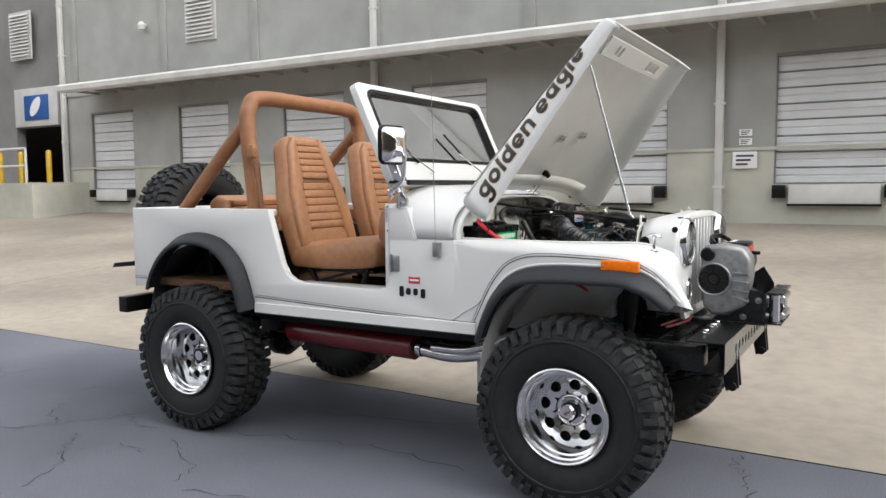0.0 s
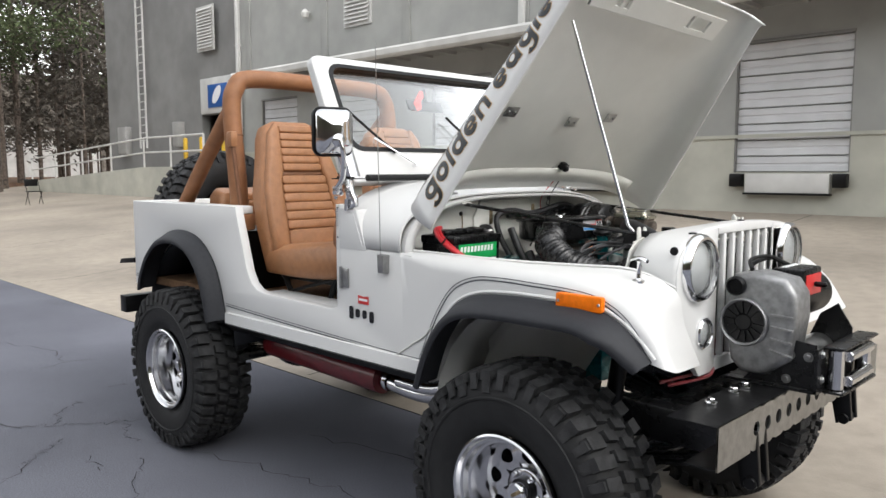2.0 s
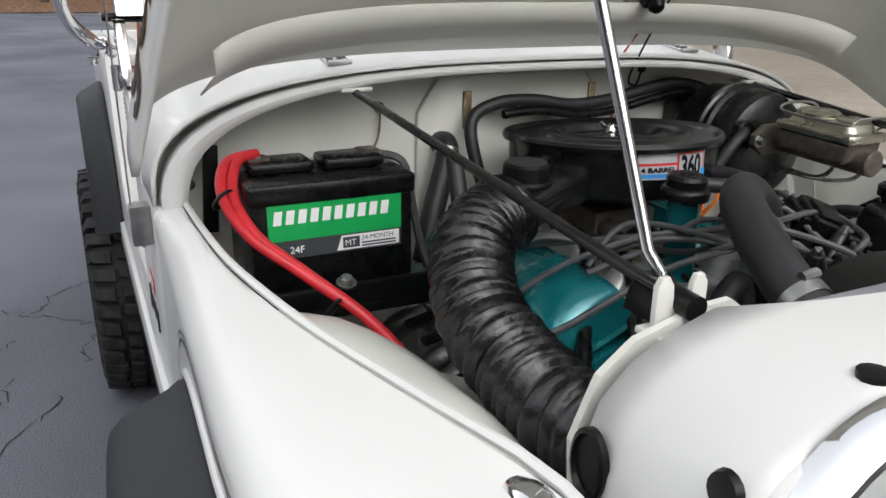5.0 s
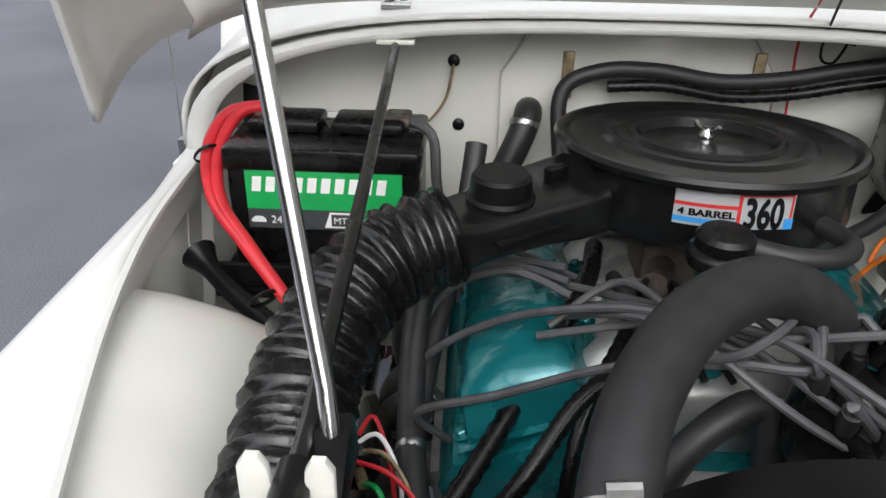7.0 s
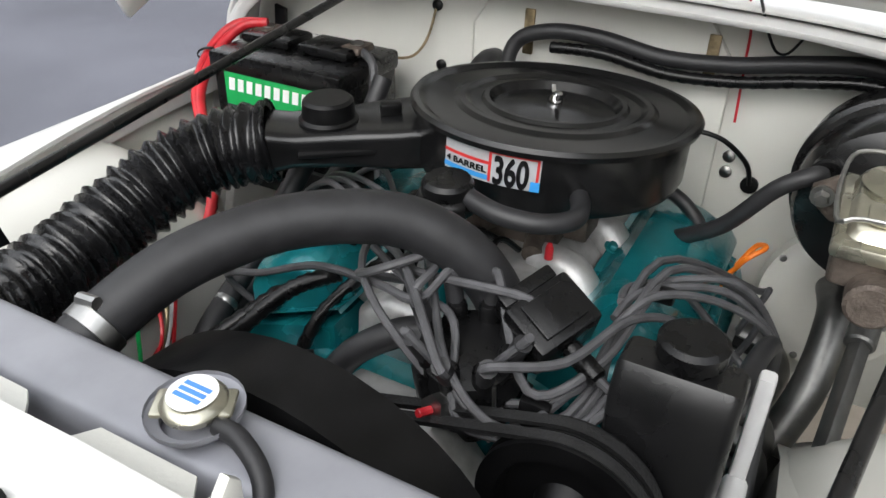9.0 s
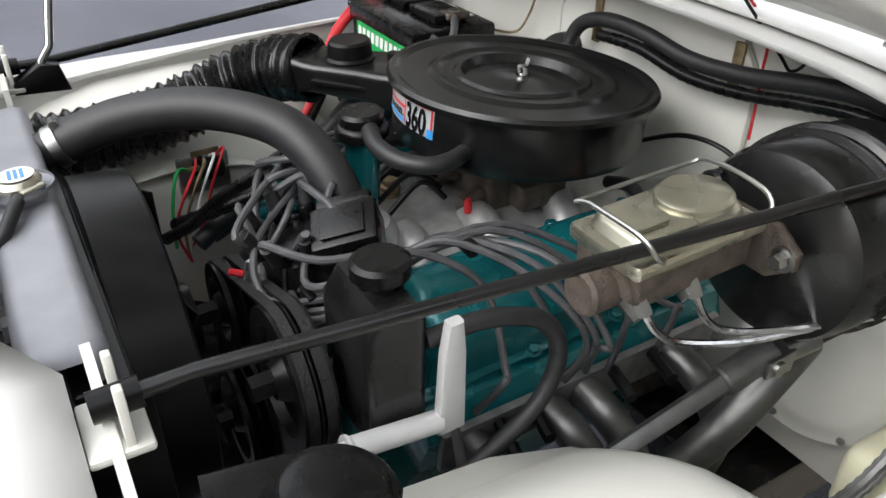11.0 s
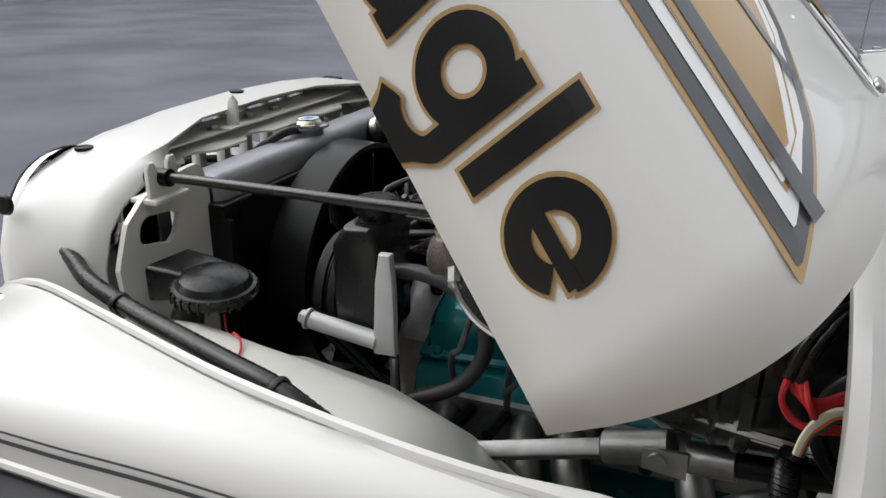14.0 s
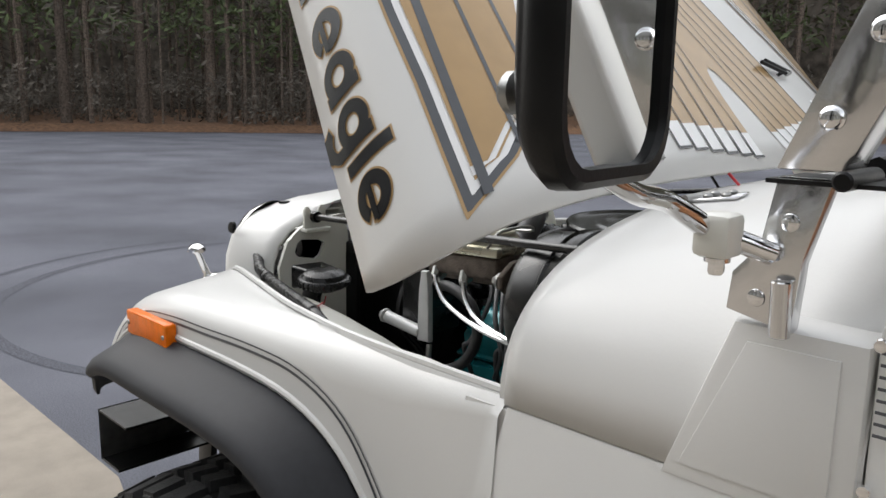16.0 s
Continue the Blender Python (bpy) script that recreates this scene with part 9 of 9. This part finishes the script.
    for k in range(4):
        d = 0.003 * k
        part("thin_wire", tube([(-0.572, 0.578, 1.255 - d), (-0.545, 0.584, 1.258 - d), (-0.530 - d * 0.4, 0.587, 1.248 - d), (-0.522 - d * 0.5, 0.587, 1.230), (-0.518 - d * 0.5, 0.587, 1.205)], 0.0025, 7, 6), (BULB, CREAM, ORANGE, WIRE)[k], VEH, ("thin yellowed wire", "thin white wire", "thin orange wire", "thin grey wire")[k])
    part("harness_conduit", tube([(-0.519, 0.587, 1.213), (-0.516, 0.587, 1.195), (-0.519, 0.586, 1.155), (-0.53, 0.58, 1.10), (-0.56, 0.57, 1.05)], 0.0105, 12, 14, ridge=0.09), PLASTIC, VEH, "ribbed black conduit")
    plug = part("bulkhead_plug", lathe([(0.057, -0.030), (0.060, -0.026), (0.060, -0.004), (0.056, 0.0), (0.048, 0.002), (0.046, -0.006), (0, -0.006)], 32, frame_axes((-0.583, 0.585, 1.236), (0.25, 1, 0.1))), SATIN, VEH, "round black bulkhead plug")
    for k in range(3):
        part("plug_rib", box(-0.617, -0.550, 0.584, 0.588, 1.208 + k * 0.026, 1.212 + k * 0.026, 0.001), PLASTIC, plug, smooth=False)
    for k in range(2):
        part("flex_conduit", tube([(-0.60, 0.56 + k * 0.03, 1.14), (-0.52, 0.60, 1.07 + k * 0.02), (-0.44, 0.60, 1.0 + k * 0.02), (-0.42, 0.57, 0.93)], 0.007, 8, 14, ridge=0.10), ALU, VEH, "grey flexible conduit")
    part("dipstick", tube([(-0.41, 0.255, 1.06), (-0.395, 0.275, 1.10), (-0.388, 0.288, 1.125), (-0.375, 0.30, 1.152), (-0.390, 0.318, 1.166), (-0.408, 0.305, 1.155), (-0.395, 0.288, 1.125)], 0.0036, 8, 6), ORANGE, VEH, "orange dipstick loop")
    part("dipstick_tag", rod((-0.412, 0.262, 1.055), (-0.398, 0.275, 1.095), 0.006, 8), ORANGE, VEH)


def bay_fittings():
    # brace rods from grille brackets to the cowl
    for s in (-1, 1):
        y = 0.403 if s > 0 else -0.373
        ry, rz = (-0.392, 1.360) if s < 0 else (0.53, 1.335)
        bm = box(0.240, 0.285, y - 0.036, y + 0.030, 1.2520, 1.2600, 0.003)
        fork = [(y - 0.030, 1.2540), (y + 0.026, 1.2540), (y + 0.026, 1.2980), (y + 0.021, 1.3060), (y + 0.013, 1.3060), (y + 0.009, 1.2980), (y + 0.008, 1.2820), (y - 0.010, 1.2820), (y - 0.012, 1.3000), (y - 0.017, 1.3080), (y - 0.025, 1.3080), (y - 0.030, 1.3000)]
        prism(fork, 0.252, 0.259, "x", 0.0015, bm=bm)
        part("rod_bracket", bm, CREAM, VEH, "cream painted rod bracket")
        part("brace_rod", tube([(0.262, y, 1.2830), (0.20, y, 1.2850), (-0.54, ry, rz)], 0.0068, 10, 1), BLACK, VEH, "black brace rod")
        part("rod_nut", rod((0.240, y, 1.2835), (0.275, y, 1.2820), 0.012, 12), SATIN, VEH)
        part("rod_anchor", box(-0.575, -0.53, ry - 0.028, ry + 0.028, rz + 0.001, rz + 0.008, 0.002), CREAM, VEH, "cream rod anchor tab")
        part("anchor_nut", lathe([(0.009, 0), (0.009, 0.008), (0, 0.008)], 6, pose(-0.552, ry, rz + 0.008)), SATIN, VEH)
    # hood prop rod on a bracket
    bm = prism([(0.18, 1.245), (0.255, 1.248), (0.255, 1.265), (0.215, 1.288), (0.19, 1.285)], -0.375, -0.345, "y", 0.004)
    part("prop_bracket", bm, SATIN, VEH, "black prop bracket")
    top = Vector((0.036, -0.482, 2.000))
    part("prop_rod", tube([(0.214, -0.357, 1.270), (0.211, -0.358, 1.290), (0.195, -0.363, 1.309), top], 0.0062, 10, 1), POLISHED, VEH, "bright steel hood prop rod")
    # hose along the firewall
    P = [(-0.50, -0.125, 1.10), (-0.56, -0.140, 1.20), (-0.59, -0.140, 1.285), (-0.595, -0.085, 1.316), (-0.60, 0.0, 1.318), (-0.605, 0.10, 1.303), (-0.61, 0.20, 1.308), (-0.61, 0.29, 1.325), (-0.612, 0.38, 1.335), (-0.615, 0.47, 1.315), (-0.63, 0.53, 1.28)]
    part("heater_hose", tube(P, 0.0125, 12, 6), HOSE, VEH, "black hose along the firewall")
    part("loom", tube([(p[0] + 0.012, p[1] + 0.012, p[2] - 0.02) for p in P[3:]], 0.009, 10, 12, ridge=0.06), PLASTIC, VEH, "black corrugated loom")
    part("heater_pipe", tube([(-0.645, -0.187, 1.237), (-0.60, -0.190, 1.244), (-0.575, -0.200, 1.217), (-0.55, -0.235, 1.14), (-0.50, -0.28, 1.05)], 0.022, 14, 5), HOSE, VEH, "black heater elbow hose")
    part("hose_clamp", lathe([(0.0232, -0.005), (0.0242, 0), (0.0232, 0.005)], 18, frame_axes((-0.585, -0.195, 1.232), (0.5, -0.2, -1))), STEEL, VEH)
    for y, z in ((-0.130, 1.318), (0.166, 1.323)):
        bm = box(-0.6315, -0.626, y - 0.009, y + 0.009, z - 0.055, z + 0.02, 0.002)
        part("firewall_tab", bm, BRASS, VEH, "rusty brass clip tab")
    for y, z in ((-0.310, 1.315), (0.305, 1.365), (-0.30, 1.21), (0.222, 1.155), (0.222, 1.128), (-0.665, 1.20), (-0.66, 1.12)):
        part("grommet", lathe([(0.010, 0), (0.010, 0.004), (0.005, 0.007), (0, 0.007)], 12, frame_axes((-0.644, y, z), (1, 0, 0))), SATIN if z > 1.2 else STEEL, VEH)
    part("fitting_hole", lathe([(0.014, 0), (0.014, 0.006), (0.008, 0.008), (0, 0.008)], 14, frame_axes((-0.644, 0.262, 1.115), (1, 0, 0))), SATIN, VEH)
    part("thin_wire", tube([(-0.636, -0.310, 1.310), (-0.625, -0.320, 1.26), (-0.615, -0.345, 1.225), (-0.56, -0.365, 1.235), (-0.51, -0.385, 1.255)], 0.0025, 6, 5), BRASS, VEH, "thin brown wire")
    part("thin_wire", tube([HOOD_TURN @ Vector((-0.45, 0.19, 1.375)), (-0.605, 0.21, 1.385), (-0.62, 0.215, 1.31), (-0.62, 0.22, 1.22)], 0.0022, 6, 5), RED_CABLE, VEH, "thin red wire")
    part("thin_wire", tube([HOOD_TURN @ Vector((-0.44, 0.20, 1.375)), (-0.60, 0.24, 1.36), (-0.61, 0.265, 1.335), (-0.62, 0.285, 1.36), (-0.635, 0.294, 1.372)], 0.0022, 6, 5), SATIN, VEH, "thin black wire")
    part("wire_loop", tube([(-0.55, 0.05, 1.16), (-0.58, 0.13, 1.20), (-0.60, 0.20, 1.20), (-0.62, 0.25, 1.16), (-0.635, 0.262, 1.118)], 0.004, 8, 5), SATIN, VEH)
    part("fuel_hose", tube([(-0.47, 0.11, 1.14), (-0.46, 0.17, 1.16), (-0.45, 0.22, 1.13), (-0.44, 0.25, 1.07)], 0.010, 10, 5), HOSE, VEH)
    # left fender harness in corrugated conduit, with a clip and a red wire
    P = [(0.40, 0.470, 1.212), (0.34, 0.490, 1.190), (0.27, 0.530, 1.184), (0.165, 0.573, 1.185), (0.06, 0.608, 1.186), (-0.02, 0.634, 1.187), (-0.086, 0.654, 1.186), (-0.16, 0.670, 1.166), (-0.26, 0.675, 1.13), (-0.36, 0.67, 1.06)]
    part("fender_harness", tube(P, lambda u: 0.0108 if u > 0.12 else 0.006 + 0.04 * u, 10, 18, ridge=0.04), PLASTIC, VEH, "black corrugated harness along the fender")
    for p in ((0.185, 0.567, 1.185), (-0.086, 0.654, 1.186)):
        part("harness_clip", lathe([(0.0118, -0.005), (0.0135, 0), (0.0118, 0.005)], 14, frame_axes(p, (-1, 0.35, 0))), SATIN, VEH)
    part("thin_wire", tube([(0.112, 0.480, 1.146), (0.098, 0.496, 1.134), (0.084, 0.506, 1.136), (0.066, 0.522, 1.150), (0.042, 0.542, 1.156), (0.020, 0.572, 1.160), (0.010, 0.598, 1.168)], 0.0014, 6, 5), RED_CABLE, VEH, "thin red wire on the inner fender")
    # electric horn: a flat round body with a square trumpet mouth turned to the radiator
    c = Vector((0.130, 0.470, 1.176))
    m = frame_axes(c, (-0.06, 0.05, 1), (1, 0, 0))
    du = part("signal_horn", lathe([(0, -0.020), (0.028, -0.020), (0.044, -0.013), (0.0525, -0.006), (0.0535, 0.001), (0.0505, 0.005), (0.046, 0.006), (0.041, 0.014), (0.030, 0.019), (0, 0.020)], 40, m), PLASTIC, VEH, "black plastic signal horn", angle=28)
    rows = []
    for x, y, z, w, h in ((0.125, 0.452, 1.172, 0.060, 0.024), (0.155, 0.450, 1.173, 0.066, 0.032), (0.185, 0.448, 1.171, 0.070, 0.040), (0.221, 0.445, 1.167, 0.075, 0.049), (0.221, 0.445, 1.167, 0.069, 0.043), (0.180, 0.448, 1.171, 0.060, 0.030)):
        rows.append([Vector((x - (0.445 - y - q) * 0.12, y + q, z + b)) for q, b in rounded(w, h, 0.006, 3)])
    g = grid(rows, closed=True)
    g.faces.new(list(g.verts)[-len(rows[0]):])
    part("trumpet_mouth", g, PLASTIC, du, angle=35)
    for k in range(11):
        a = radians(28 + 13 * k)
        q = m @ Matrix.Rotation(a, 4, "Z")
        part("rib", box(0.047, 0.0545, -0.0012, 0.0012, -0.010, 0.0045, m=q), PLASTIC, du, smooth=False)
    part("horn_stem", tube([(0.165, 0.462, 1.160), (0.180, 0.470, 1.120), (0.190, 0.472, 1.02)], lambda u: 0.017 + 0.008 * u, 14, 3), PLASTIC, du)


def settle(build):
    """Builds a group of engine parts and lets it sit with the engine's slope, lower towards the radiator."""
    before = set(bpy.data.objects)
    build()
    for ob in bpy.data.objects:
        if ob not in before and ob.type == "MESH":
            for v in ob.data.vertices:
                v.co.z -= 0.018 + 0.042 * max(0.0, v.co.x + VEH.location.x + 0.36)


battery()
for group in (air_cleaner, engine_block, cooling, ignition, steering_and_brakes):
    settle(group)
bay_fittings()
